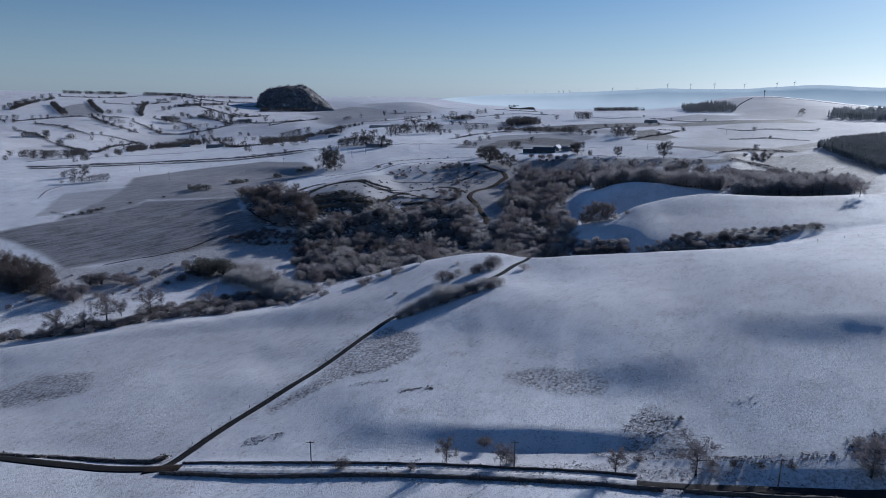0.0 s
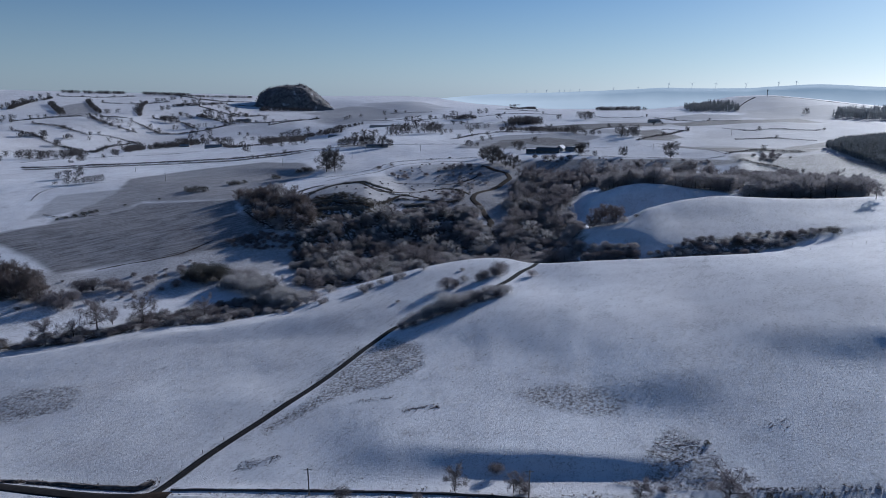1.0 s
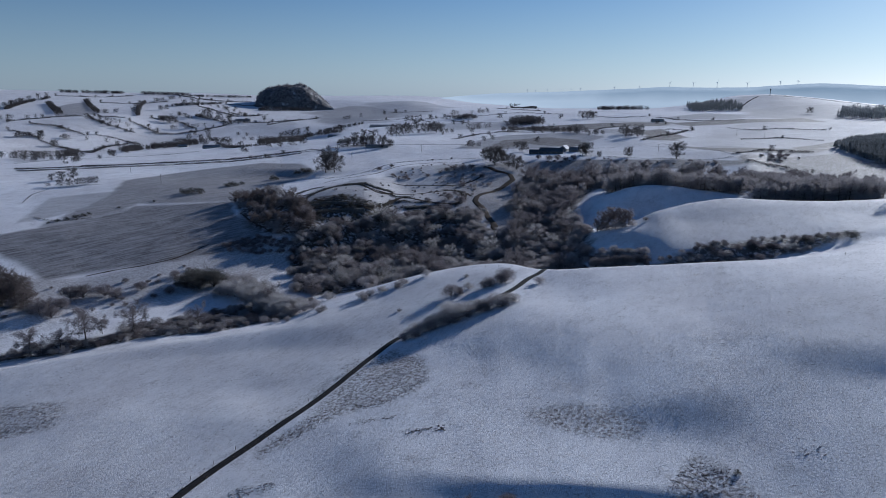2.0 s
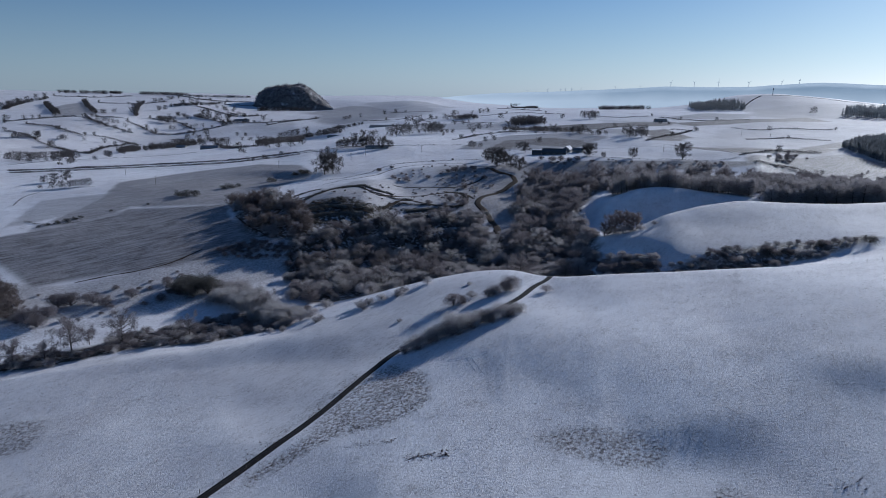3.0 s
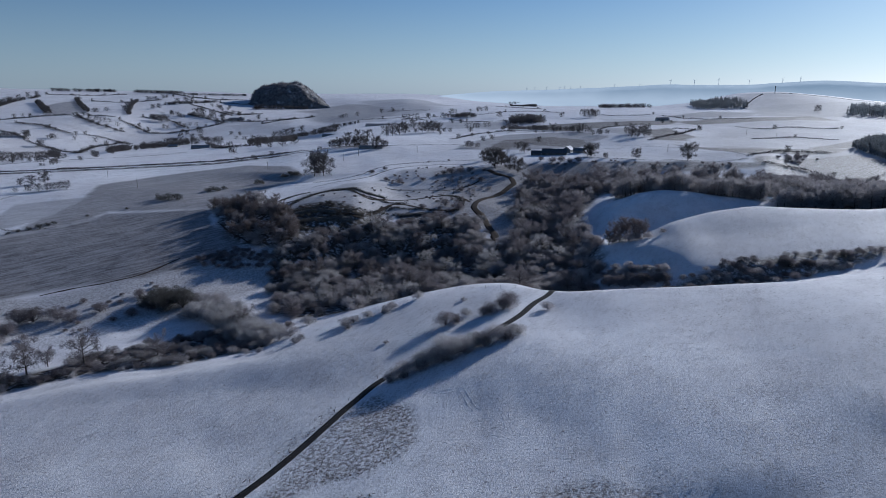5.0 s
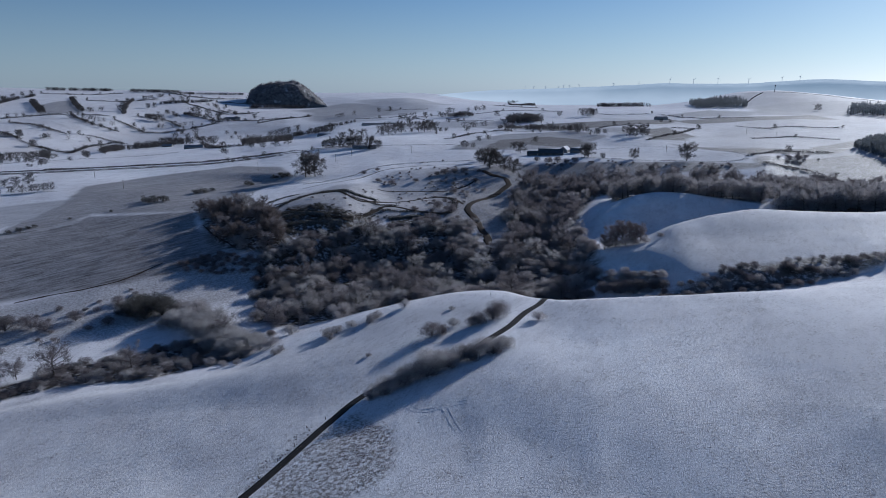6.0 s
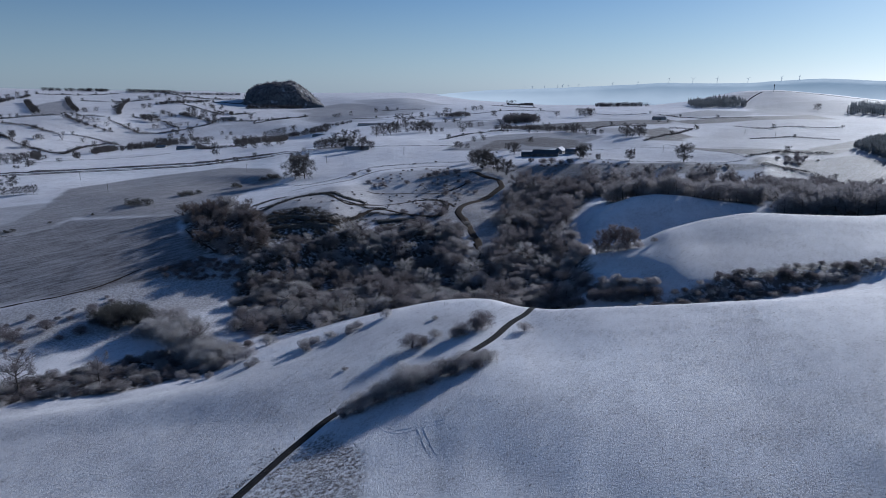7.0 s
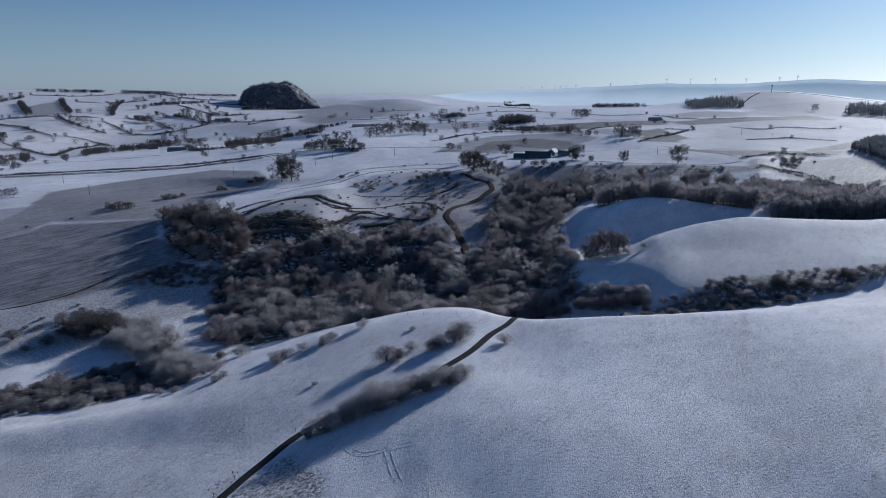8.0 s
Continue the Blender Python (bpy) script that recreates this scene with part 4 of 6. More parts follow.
             [shrub_meshes(s, 6.0, 1.0, 4600, (FROST, GREY_TWIGS)[s % 2], 0.075, 12) for s in (11, 12, 13, 14, 15)], 6.0, ("trunk", "crown"))
GREAT = Kind("frosted_willow", "broad many-domed willow thicket grey with frost", "shrub",
             [shrub_meshes(s, 9.0, 1.25, 8600, (FROST, GREY_TWIGS)[s % 2], 0.08, 20) for s in (61, 62, 63)], 9.0)
DUSKY = Kind("bare_shrub", "rounded leafless shrub with dark brown twigs", "shrub",
             [shrub_meshes(s, 6.0, 1.0, 4200, TWIGS, 0.07, 12) for s in (16, 17, 18)], 6.0, ("trunk", "crown"))
BUSH = Kind("gorse_bush", "dense dark gorse bush dusted with snow", "bush",
            [shrub_meshes(s, 3.5, 1.3, 2600, GORSE, 0.07, 9) for s in (21, 22, 23)], 3.5, ("trunk", "crown"))
FAR_TREE = Kind("hedgerow_tree", "leafless hedgerow tree on a snowy field boundary", "tree",
                [bare_tree_meshes(s, 12.0, 0.50, 0.13, 14, 1700, DARK, 0.22) for s in (31, 32, 33)], 12.0)

FIELD_TREE = Kind("field_tree", "full-crowned leafless field tree on white pasture", "tree",
                  [bare_tree_meshes(s, 12.0, 0.46, 0.14, 18, 3400, FAR_TWIGS, 0.17) for s in (35, 36, 37)], 12.0)
THORN = Kind("frosted_thorn", "frosted thorn bush on a snowy slope", "bush",
             [shrub_meshes(s, 6.0, 1.0, 6500, (FROST, GREY_TWIGS)[s % 2], 0.048, 14) for s in (71, 72, 73, 74)], 6.0)
BROWN_THORN = Kind("brown_thorn", "dark leafless thorn bush on a snowy slope", "bush",
                   [shrub_meshes(s, 6.0, 0.9, 6500, TWIGS, 0.048, 14) for s in (75, 76, 77)], 6.0)
HOLLY = Kind("evergreen_clump", "dark evergreen holly clump on a snowy slope", "bush",
             [shrub_meshes(s, 12.0, 0.9, 6500, GORSE, 0.11, 16) for s in (78, 79)], 12.0)
THICKET = Kind("frosted_willow", "great domed frosted thicket at the burn bend", "shrub",
               [shrub_meshes(s, 16.0, 0.95, 11000, (FROST, GREY_TWIGS)[s % 2], 0.085, 22) for s in (64, 65, 66)], 16.0)
SCRUB = DUSKY.called("burnside_scrub", "low tangled brown scrub beside the burn")
WOOD_SHRUB = Kind("woodland_shrub", "tangled grey leafless shrub under trees", "shrub",
                  [shrub_meshes(s, 6.0, 1.0, 3600, GREY_TWIGS, 0.08, 12) for s in (91, 92, 93)], 6.0, ("trunk", "crown"))


def hedge(points, height, width, label="low dark leafless hedge between snowy fields", material=None, density=1.0, seed=0, name="hedge"):
    """A hedge along a line of the plan: stems and sprays of uneven height, with thin places."""
    rng = np.random.default_rng(seed + int(abs(points[0][0]) * 7 + abs(points[0][1]) * 3))
    line = smooth_line(points, max(0.8, height * 0.35))
    n = max(10, int(len(line) * 5 * density))
    k = rng.integers(0, len(line), n)
    p = line[k] + rng.normal(size=(n, 2)) * (width * 0.3)
    z = land(p[:, 0], p[:, 1])
    tall = height * (0.75 + 0.45 * ripple(p[:, 0], p[:, 1], height * 4, 5)) * rng.uniform(0.5, 1.15, n)
    d = unit(rng.normal(size=(n, 3)) * (0.55, 0.55, 0.3) + (0, 0, 0.75))
    x0, y0 = float(line[:, 0].mean()), float(line[:, 1].mean())
    z0 = height_at(x0, y0)
    fine = Sticks()
    lift = rng.uniform(-0.05, 0.4, n)
    fine.twigs(np.column_stack([p[:, 0] - x0, p[:, 1] - y0, z - z0 + tall * lift]), d, tall * 0.75, np.maximum(width, height) * rng.uniform(0.08, 0.2, n), rng)
    stems = Sticks()
    for q in line[::4]:
        h = height_at(q[0], q[1]) - z0
        stems.limb((q[0] - x0, q[1] - y0, h - 0.3), (q[0] - x0, q[1] - y0, h + height * 0.7), 0.05 * height, 0.02 * height, 3)
    ob = thing(name, x0, y0, z0, label, "hedge")
    if density >= 3:
        way = np.gradient(line, axis=0)
        way /= np.maximum(np.hypot(way[:, 0], way[:, 1]), 1e-6)[:, None]
        across, verts, m = np.stack([way[:, 1], -way[:, 0]], -1), [], len(line)
        for u, h in ((-0.5, -0.2), (-0.48, 0.45), (-0.3, 0.8), (0.0, 0.9), (0.3, 0.8), (0.48, 0.45), (0.5, -0.2)):
            q = line + across * (u * width * (0.8 + 0.3 * ripple(line[:, 0] + 17 * u, line[:, 1], 2.3, 8)))[:, None]
            verts.append(np.column_stack([q[:, 0] - x0, q[:, 1] - y0,
                                          land(q[:, 0], q[:, 1]) - z0 + h * height * (0.78 + 0.22 * ripple(q[:, 0], q[:, 1] + 9 * u, 1.9, 9))]))
        faces = [(c * m + i, (c + 1) * m + i, (c + 1) * m + i + 1, c * m + i + 1) for c in range(6) for i in range(m - 1)]
        part("body", mesh_of("body", np.concatenate(verts).tolist(), faces, material or DARK, True), ob)
    tagged(part("growth", stems.mesh("growth", BARK), ob), kind="stuff")
    tagged(part("foliage", fine.mesh("foliage", material or DARK), ob), kind="stuff")
    return ob


def woodland(name, outline, count, low, high, seed, label, meshes, size):
    """A far wood that nobody could count: one joined crown mesh and one of trunks."""
    rng = np.random.default_rng(seed)
    ox, oy = np.array(outline).T
    spots = np.empty((0, 2))
    while len(spots) < count:
        p = np.column_stack([rng.uniform(ox.min(), ox.max(), 4 * count), rng.uniform(oy.min(), oy.max(), 4 * count)])
        spots = np.vstack([spots, p[inside(p[:, 0], p[:, 1], outline) > 0]])
    spots = spots[:count]
    ground, base = land(spots[:, 0], spots[:, 1]), spots.mean(0)
    z0 = float(ground.mean())
    ob = thing(name, base[0], base[1], z0, label, "woodland", kind="stuff")
    for which, part_name in enumerate(("trunks", "crowns")):
        verts, faces, at = [], [], 0
        for (x, y), z in zip(spots, ground):
            me = meshes[int(rng.integers(len(meshes)))][which]
            v = np.empty(len(me.vertices) * 3)
            me.vertices.foreach_get("co", v)
            v = v.reshape(-1, 3) * rng.uniform(low, high) / size
            a = rng.uniform(0, 6.28)
            v = np.column_stack([v[:, 0] * math.cos(a) - v[:, 1] * math.sin(a), v[:, 0] * math.sin(a) + v[:, 1] * math.cos(a), v[:, 2]])
            verts.append(v + (x - base[0], y - base[1], z - z0))
            faces += [tuple(i + at for i in f.vertices) for f in me.polygons]
            at += len(v)
        part(part_name, mesh_of(part_name, np.concatenate(verts).tolist(), faces, meshes[0][which].materials[0]), ob)
    return ob


FAR_FIR = [conifer_meshes(s, 14.0, 70) for s in (51, 52, 53)]
FAR_BROAD = [bare_tree_meshes(s, 12.0, 0.46, 0.1, 7, 260, DARK, 0.75) for s in (54, 55, 56)]


# ---- the wooded gully ----
GREAT.scatter(GULLY, 85, 9.0, 13.5, 100, group="thicket in the gully", apart=8)
SHRUB.scatter(GULLY, 210, 6.0, 9.5, 101, group="thicket in the gully", apart=4.6)
DUSKY.scatter(GULLY, 150, 6.0, 10.0, 102, group="thicket in the gully", apart=4.2)
PALE.scatter(GULLY, 24, 10.0, 14.0, 103, apart=9)
BARE.scatter(GULLY, 30, 12.0, 16.0, 104, apart=9)
WOOD_SHRUB.scatter(UPPER_WOOD, 130, 8.0, 11.5, 105, "tangled dark leafless shrub in the wooded gully", "upper wood", 6)
SLIM.scatter(UPPER_WOOD, 80, 11.0, 15.0, 126, "slender leafless grey-brown tree in a gully wood", "upper wood", 6)
BARE.scatter(UPPER_WOOD, 100, 11.0, 16.0, 106, group="upper wood", apart=8)
SHRUB.scatter(UPPER_WOOD, 60, 7.0, 10.0, 107, group="upper wood", apart=7)
WOOD_SHRUB.scatter(RIGHT_WOOD, 34, 5.0, 8.0, 118, "leafless scrub under a dense tree belt", "belt behind the hill", 5)
SLIM.scatter(RIGHT_WOOD, 80, 15.0, 20.0, 108, "slender leafless tree in a dense belt", "belt behind the hill", 4)
SLIM.scatter(CREST_BELT, 64, 13.0, 18.0, 117, "slender leafless tree behind a snowy hillock", "belt behind the hill", 3.6)
WOOD_SHRUB.scatter(CREST_BELT, 26, 7.0, 10.0, 119, "leafless scrub behind a snowy hillock", "belt behind the hill", 3.6)
TALL.scatter(BLOCK, 44, 9.0, 13.0, 109, group="block beside the stubble field", apart=4)
WOOD_SHRUB.scatter(BLOCK, 40, 6.0, 9.0, 116, group="block beside the stubble field", apart=4)
BARE.scatter(BLOCK, 14, 9.0, 13.0, 110, group="block beside the stubble field", apart=6)
TALL.scatter(STRIP, 38, 13.0, 18.0, 111, group="strip below the stubble field", apart=4.5)
WOOD_SHRUB.scatter(STRIP, 24, 5.0, 8.0, 112, group="strip below the stubble field", apart=5)
# along the burn below the near field
THORN.scatter(BURNSIDE, 80, 3.5, 6.5, 113, group="scrub along the burn", apart=3.5)
SCRUB.scatter(BURNSIDE, 80, 3.5, 6.0, 114, group="scrub along the burn", apart=3.5)
BARE.row([(-201.3, 357.2, 20.3), (-180.0, 368.9, 18.1), (-223.7, 343.3, 14.7), (-209.7, 347.8, 11.6), (-144.5, 371.7, 14.0), (-199.2, 370.0, 10.5), (-112.7, 408.7, 15.3), (-243.5, 394.9, 11.1)])
THICKET.row([(-148.4, 434.1, 13.8), (-136.2, 425.8, 15.9), (-123.2, 413.3, 16.3), (-110.2, 401.9, 16.6), (-98.1, 387.8, 13.8), (-136.3, 439.8, 13.9)], "rounded frosted thicket at the burn bend", "thicket at the burn bend")
THICKET.row([(-142.7, 431.3, 17.7), (-128.5, 420.9, 19.7), (-115.2, 406.4, 19.8), (-101.7, 392.0, 17.7), (-95.0, 395.3, 14.1), (-141.6, 448.4, 15.8), (-127.7, 435.3, 17.1)], "great domed frosted thicket at the burn bend")
THORN.row([(-154.9, 451.2, 10.9), (-80.8, 384.5, 7.9), (-75.8, 407.1, 7.6), (-153.5, 433.6, 8.9), (-86.4, 384.9, 8.7)], group="thicket at the burn bend")
HOLLY.row([(-179.0, 442.9, 14.0), (-170.4, 441.6, 18.1), (-161.8, 446.6, 16.6), (-178.6, 453.1, 12.6), (-168.9, 455.5, 13.5)], "dark evergreen holly clump on a snowy slope")
BROWN_THORN.row([(-243.3, 417.1, 11.7), (-236.9, 419.7, 11.8), (-225.2, 423.8, 11.1), (-205.9, 433.9, 8.1), (-186.0, 431.4, 7.2), (-192.4, 456.5, 6.8), (-215.9, 420.6, 7.9), (-249.9, 394.5, 11.9), (-240.6, 390.9, 10.3), (-242.2, 404.1, 9.8)])
THORN.row([(-51.3, 380.2, 5.7), (-31.2, 383.1, 4.3), (-73.5, 365.3, 4.1), (9.1, 387.1, 2.9), (-40.2, 384.2, 5.0)])
# the knoll and the hedge by the lane
THORN.row([(-22.7, 311.2, 4.6), (-19.5, 313.0, 6.6), (-16.1, 314.7, 7.8), (-12.3, 316.9, 8.6), (-8.3, 319.0, 9.1), (-4.0, 320.4, 9.5), (0.2, 321.9, 12.6), (4.7, 323.5, 10.6), (8.9, 325.2, 8.9), (13.3, 326.4, 8.3), (17.7, 327.4, 7.9), (22.4, 328.7, 9.2), (27.2, 331.1, 7.4), (30.6, 333.7, 6.5)], "frosted thorn bush in an overgrown lane hedge", "lane hedge")
BROWN_THORN.row([(-17.4, 310.9, 3.8), (-9.9, 315.4, 5.8), (-1.6, 318.1, 7.1), (6.8, 322.0, 6.4), (15.8, 324.2, 6.0), (24.9, 326.8, 5.3), (-23.0, 309.9, 3.0)], "dark leafless thorn bush in an overgrown lane hedge", "lane hedge")
BROWN_THORN.row([(-0.2, 357.6, 8.6), (4.6, 359.0, 6.0), (30.0, 369.4, 10.5), (27.6, 367.6, 8.1), (21.0, 363.2, 7.9), (18.0, 362.0, 5.6)], "dark rounded bush on a snowy knoll")
THORN.row([(9.5, 366.0, 4.7), (48.4, 363.9, 5.6), (-30.8, 386.9, 5.1), (-27.8, 389.3, 4.7), (-49.3, 372.7, 5.4), (-46.9, 379.3, 6.0), (-71.9, 370.1, 3.9), (-98.8, 367.6, 3.9), (-92.3, 367.3, 3.9), (-14.8, 397.9, 5.3), (-12.8, 467.2, 4.9), (-27.6, 346.1, 2.2)])
# beyond the near field, along the foot of the round hill
THORN.row([(65.4, 447.6, 8.1), (72.4, 442.3, 6.7), (77.6, 436.9, 6.6), (84.3, 432.8, 6.5), (103.0, 425.2, 7.0), (109.3, 421.7, 6.3), (115.7, 419.4, 5.7), (143.5, 415.0, 5.0), (150.5, 415.4, 5.0), (157.0, 416.1, 5.6), (174.2, 418.0, 5.6), (211.6, 419.5, 7.4), (217.4, 420.0, 6.2)], "frosted bush beyond the brow of a field", "bushes under the round hill")
BROWN_THORN.row([(59.1, 446.5, 6.2), (81.2, 432.1, 8.3), (86.9, 431.0, 7.7), (95.5, 430.6, 8.8), (101.0, 429.0, 10.0), (107.3, 425.2, 9.3), (112.5, 423.6, 8.6), (118.9, 421.2, 8.0), (124.0, 419.5, 7.4), (168.5, 418.1, 7.3), (182.8, 421.5, 5.7), (192.6, 424.3, 6.3), (194.9, 423.1, 5.7), (206.6, 420.7, 5.1), (230.2, 425.9, 5.7)], "dark bush beyond the brow of a field", "bushes under the round hill")
TALL.row([(114.4, 492.4, 15.2), (117.3, 489.6, 16.0), (120.1, 486.6, 16.8), (123.3, 483.7, 15.8), (126.6, 481.2, 14.9), (130.0, 481.2, 12.2), (108.2, 483.8, 11.5)], "upright slender tree beside the round hill")
WOOD_SHRUB.row([(111.4, 486.8, 6.2), (115.4, 485.1, 7.1), (120.2, 479.5, 7.0), (124.9, 478.0, 6.1), (131.0, 475.3, 5.2), (139.9, 473.9, 3.9)], "low leafless scrub at the foot of slender trees")
BARE.row([(329.3, 496.1, 13.4)], "lone spreading leafless tree casting a long shadow")
BUSH.row([(227.6, 426.5, 4.7), (252.2, 419.0, 6.9), (203.6, 422.2, 3.9), (193.7, 421.6, 5.4)], "dark bush on the field boundary")
UNDER_HILL = [(66, 412), (90, 408), (120, 416), (150, 424), (185, 432), (215, 436), (245, 430), (252, 420), (200, 410), (150, 400), (110, 396), (75, 398)]
THORN.scatter(UNDER_HILL, 34, 3.0, 5.0, 127, "frosted bush in a shaded gully", "bushes under the round hill", 3.2)
BROWN_THORN.scatter(UNDER_HILL, 50, 3.0, 5.5, 128, "dark bush in a shaded gully", "bushes under the round hill", 3.0)
SHRUB.scatter([(90.8, 452.1), (107.0, 443.0), (124.4, 431.5), (129.7, 420.0), (113.5, 421.8), (89.1, 434.8)], 16, 4.0, 6.5, 143, "frosted shrub below a round snowy hill", "bushes under the round hill", 3.6)
DUSKY.scatter([(90.8, 452.1), (107.0, 443.0), (124.4, 431.5), (129.7, 420.0), (113.5, 421.8), (89.1, 434.8)], 14, 3.5, 6.0, 144, "dark leafless shrub below a round snowy hill", "bushes under the round hill", 3.4)
# beside the road below
BARE.row([(1.0, 177.4, 8.5), (19.6, 174.0, 6.5), (17.8, 174.6, 5.5)], "small windswept leafless tree beside the road")
BARE.row([(72.0, 159.4, 11.5), (114.6, 149.6, 12.5), (119.5, 150.5, 9.0), (50.6, 164.6, 7.5)], "low spreading thorn tree with brown twigs", "thorns beside the road")
BROWN_THORN.row([(13.6, 185.0, 4.6), (-32.0, 177.9, 4.3), (-9.7, 173.7, 3.1), (21.3, 174.6, 3.9), (58.7, 169.1, 2.7)], "small brown bush on rough grass")
BUSH.row([(77.1, 186.3, 1.6), (115.5, 151.3, 3.4), (77.6, 161.9, 2.3), (83.3, 160.3, 2.3), (89.6, 158.6, 1.9), (97.2, 156.6, 1.9)], "low dark tussocky bush")
# ---- the mounds and the stubble field ----
BUSH.row([(-266.5, 662.8, 7.2), (-257.1, 659.9, 8.3), (-249.9, 663.1, 7.2), (-233.0, 701.9, 6.9), (-228.8, 706.4, 6.3), (-224.0, 715.6, 4.5), (-198.9, 748.0, 6.0), (-194.0, 747.2, 5.4), (-169.0, 772.5, 6.9), (-162.3, 773.6, 6.2), (-175.5, 770.5, 5.5)], "dense round gorse bush in a frosty stubble field")
PALE.row([(-158.5, 606.9, 13.1)])
BUSH.row([(-339.4, 557.2, 2.5), (-335.3, 563.3, 3.1), (-330.9, 569.5, 3.6), (-326.4, 575.5, 4.2), (-323.2, 581.4, 3.7), (-320.5, 585.4, 3.2), (-281.2, 629.7, 2.3), (-305.4, 608.6, 2.2)], "low dark gorse on a field bank")
GORSE_BANK = [(-130, 561), (-128, 588), (-119, 603), (-93, 605), (-78, 588), (-65, 584), (-54, 581), (-76, 565), (-102, 553)]
BUSH.scatter(GORSE_BANK, 40, 2.2, 3.8, 121, group="gorse on the mound", apart=2.8)
MOUND_SCRUB = [(-37, 579), (-14, 613), (22, 615), (32, 640), (26, 592), (39, 572), (-11, 562)]
SHRUB.scatter(MOUND_SCRUB, 30, 3.0, 6.0, 122, group="scrub below the mound", apart=4)
BUSH.scatter([(-116, 609), (-83, 583), (-52, 616), (-17, 614), (-47, 607), (-91, 574)], 26, 1.5, 2.6, 123, group="gorse on the mound", apart=3)
BROWN_THORN.row([(-46.0, 724.1, 7.6), (-0.6, 751.9, 6.8), (7.8, 756.6, 8.0), (17.5, 762.0, 9.2), (27.9, 766.9, 8.1), (-22.0, 731.9, 5.5), (-60.0, 727.6, 5.5), (38.8, 739.1, 6.7), (16.7, 706.4, 6.4), (-20.0, 632.0, 5.6), (0.7, 639.9, 8.5), (12.7, 628.1, 9.3)], "scrubby brown bush on a snowy bank")
SCRUB.scatter([(-308.3, 404.5), (-280.7, 427.9), (-241.5, 445.1), (-206.4, 460.3), (-174.9, 494.0), (-157.9, 467.4), (-190.3, 420.4), (-231.5, 387.6), (-277.6, 359.5)], 34, 2.0, 4.5, 131, "small brown bush on a rough snowy slope", "bushes on the slope", 6)
MOUND = [(-124, 615), (-106, 643), (-82, 660), (-54, 708), (-8, 721), (35, 740), (37, 686), (3, 617), (-47, 604), (-90, 571), (-120, 579)]
BUSH.scatter(MOUND, 60, 0.8, 1.9, 132, "low dark gorse on a snowy mound", "gorse on the mound", 3)
SCRUB.scatter(MOUND, 30, 1.5, 3.5, 133, "small brown bush on a snowy mound", "bushes on the mound", 4)
SCRUB.scatter([(-62, 733), (-34, 780), (25, 798), (55, 765), (35, 740), (-19, 720), (-54, 715)], 34, 1.5, 3.5, 134, "small brown bush on a snowy bank", "bushes on the mound", 4)
DARK_SCRUB = [(-178, 510), (-160, 527), (-128, 522), (-118, 514), (-140, 504), (-168, 503)]
SCRUB.scatter(DARK_SCRUB, 46, 3.0, 5.0, 124, "low dark scrub below a stubble field", "scrub below the block", 3)
for line in ([(-143, 589), (-128, 604), (-110, 640), (-91, 654), (-71, 634), (-53, 635), (-35, 642)], [(-134, 579), (-112, 593), (-89, 586), (-71, 584), (-58, 607), (-43, 627), (-20, 628), (4, 625)], [(-132, 568), (-107, 558), (-84, 564), (-70, 573)], [(-41, 614), (-14, 619), (6, 623), (16, 640), (12, 681), (-4, 691)], [(-141, 619), (-133, 638), (-122, 650)]):
    hedge(line, 1.5, 4.5, "dark gorse and bramble along a muddy bank", GORSE, 2.6)
for line in ([(-131, 573), (-122, 583), (-106, 589), (-88, 584)], [(-127, 564), (-111, 572), (-90, 574), (-74, 576)], [(-39, 610), (-19, 616), (-0, 611)], [(-35, 599), (-18, 599), (-0, 602)], [(-103, 651), (-85, 658), (-69, 646), (-55, 650)]):
    hedge(line, 1.9, 5.5, "dense dark gorse thicket on a snowy mound", GORSE, 3.2)
GREAT.scatter([(-124, 524), (-105, 550), (-86, 540), (-81.8, 486.3), (-101.9, 452.7), (-121.4, 494.6)], 16, 6.0, 9.0, 135, group="thicket in the gully", apart=6)
DUSKY.scatter([(-124, 524), (-105, 550), (-86, 540), (-81.8, 486.3), (-101.9, 452.7), (-121.4, 494.6)], 16, 5.0, 8.0, 136, group="thicket in the gully", apart=5)
SHRUB.scatter([(22, 608), (34, 610), (36, 576), (36, 535), (24, 542)], 12, 4.0, 7.0, 137, group="thicket in the gully", apart=4)
WOOD_SHRUB.scatter([(51, 591), (71, 662), (82, 733), (100, 728), (75, 592), (52, 538)], 22, 5.0, 8.0, 138, group="thicket beside the track", apart=4.5)
WOOD_SHRUB.scatter([(4, 735), (35, 750), (55, 723), (32, 688), (4, 698)], 14, 2.5, 4.5, 139, group="scrub beside the track", apart=4)
SCRUB.scatter([(-16, 685), (25, 664), (23, 611), (-12, 609)], 16, 2.0, 4.5, 140, "small brown bush on a snowy mound", "bushes on the mound", 4)
SLIM.scatter([(213, 729), (267, 715), (303, 692), (333, 673), (363, 634), (366, 610), (344, 588), (309, 593), (285, 611), (234, 633)], 80, 12.0, 16.0, 141, "slender leafless tree in a dense belt", "belt behind the hill", 4.5)
SCRUB.scatter([(379, 790), (421, 843), (431, 836), (403, 788), (379, 774)], 10, 3.0, 5.0, 142, "small brown bush on a shaded slope", "bushes on the far slope", 5)
# ---- trees on the plateau ----
FIELD_TREE.row([(-142.3, 771.7, 26.6), (-132.4, 773.0, 27.3)], "large leafless tree at the field edge", "pair of field trees")
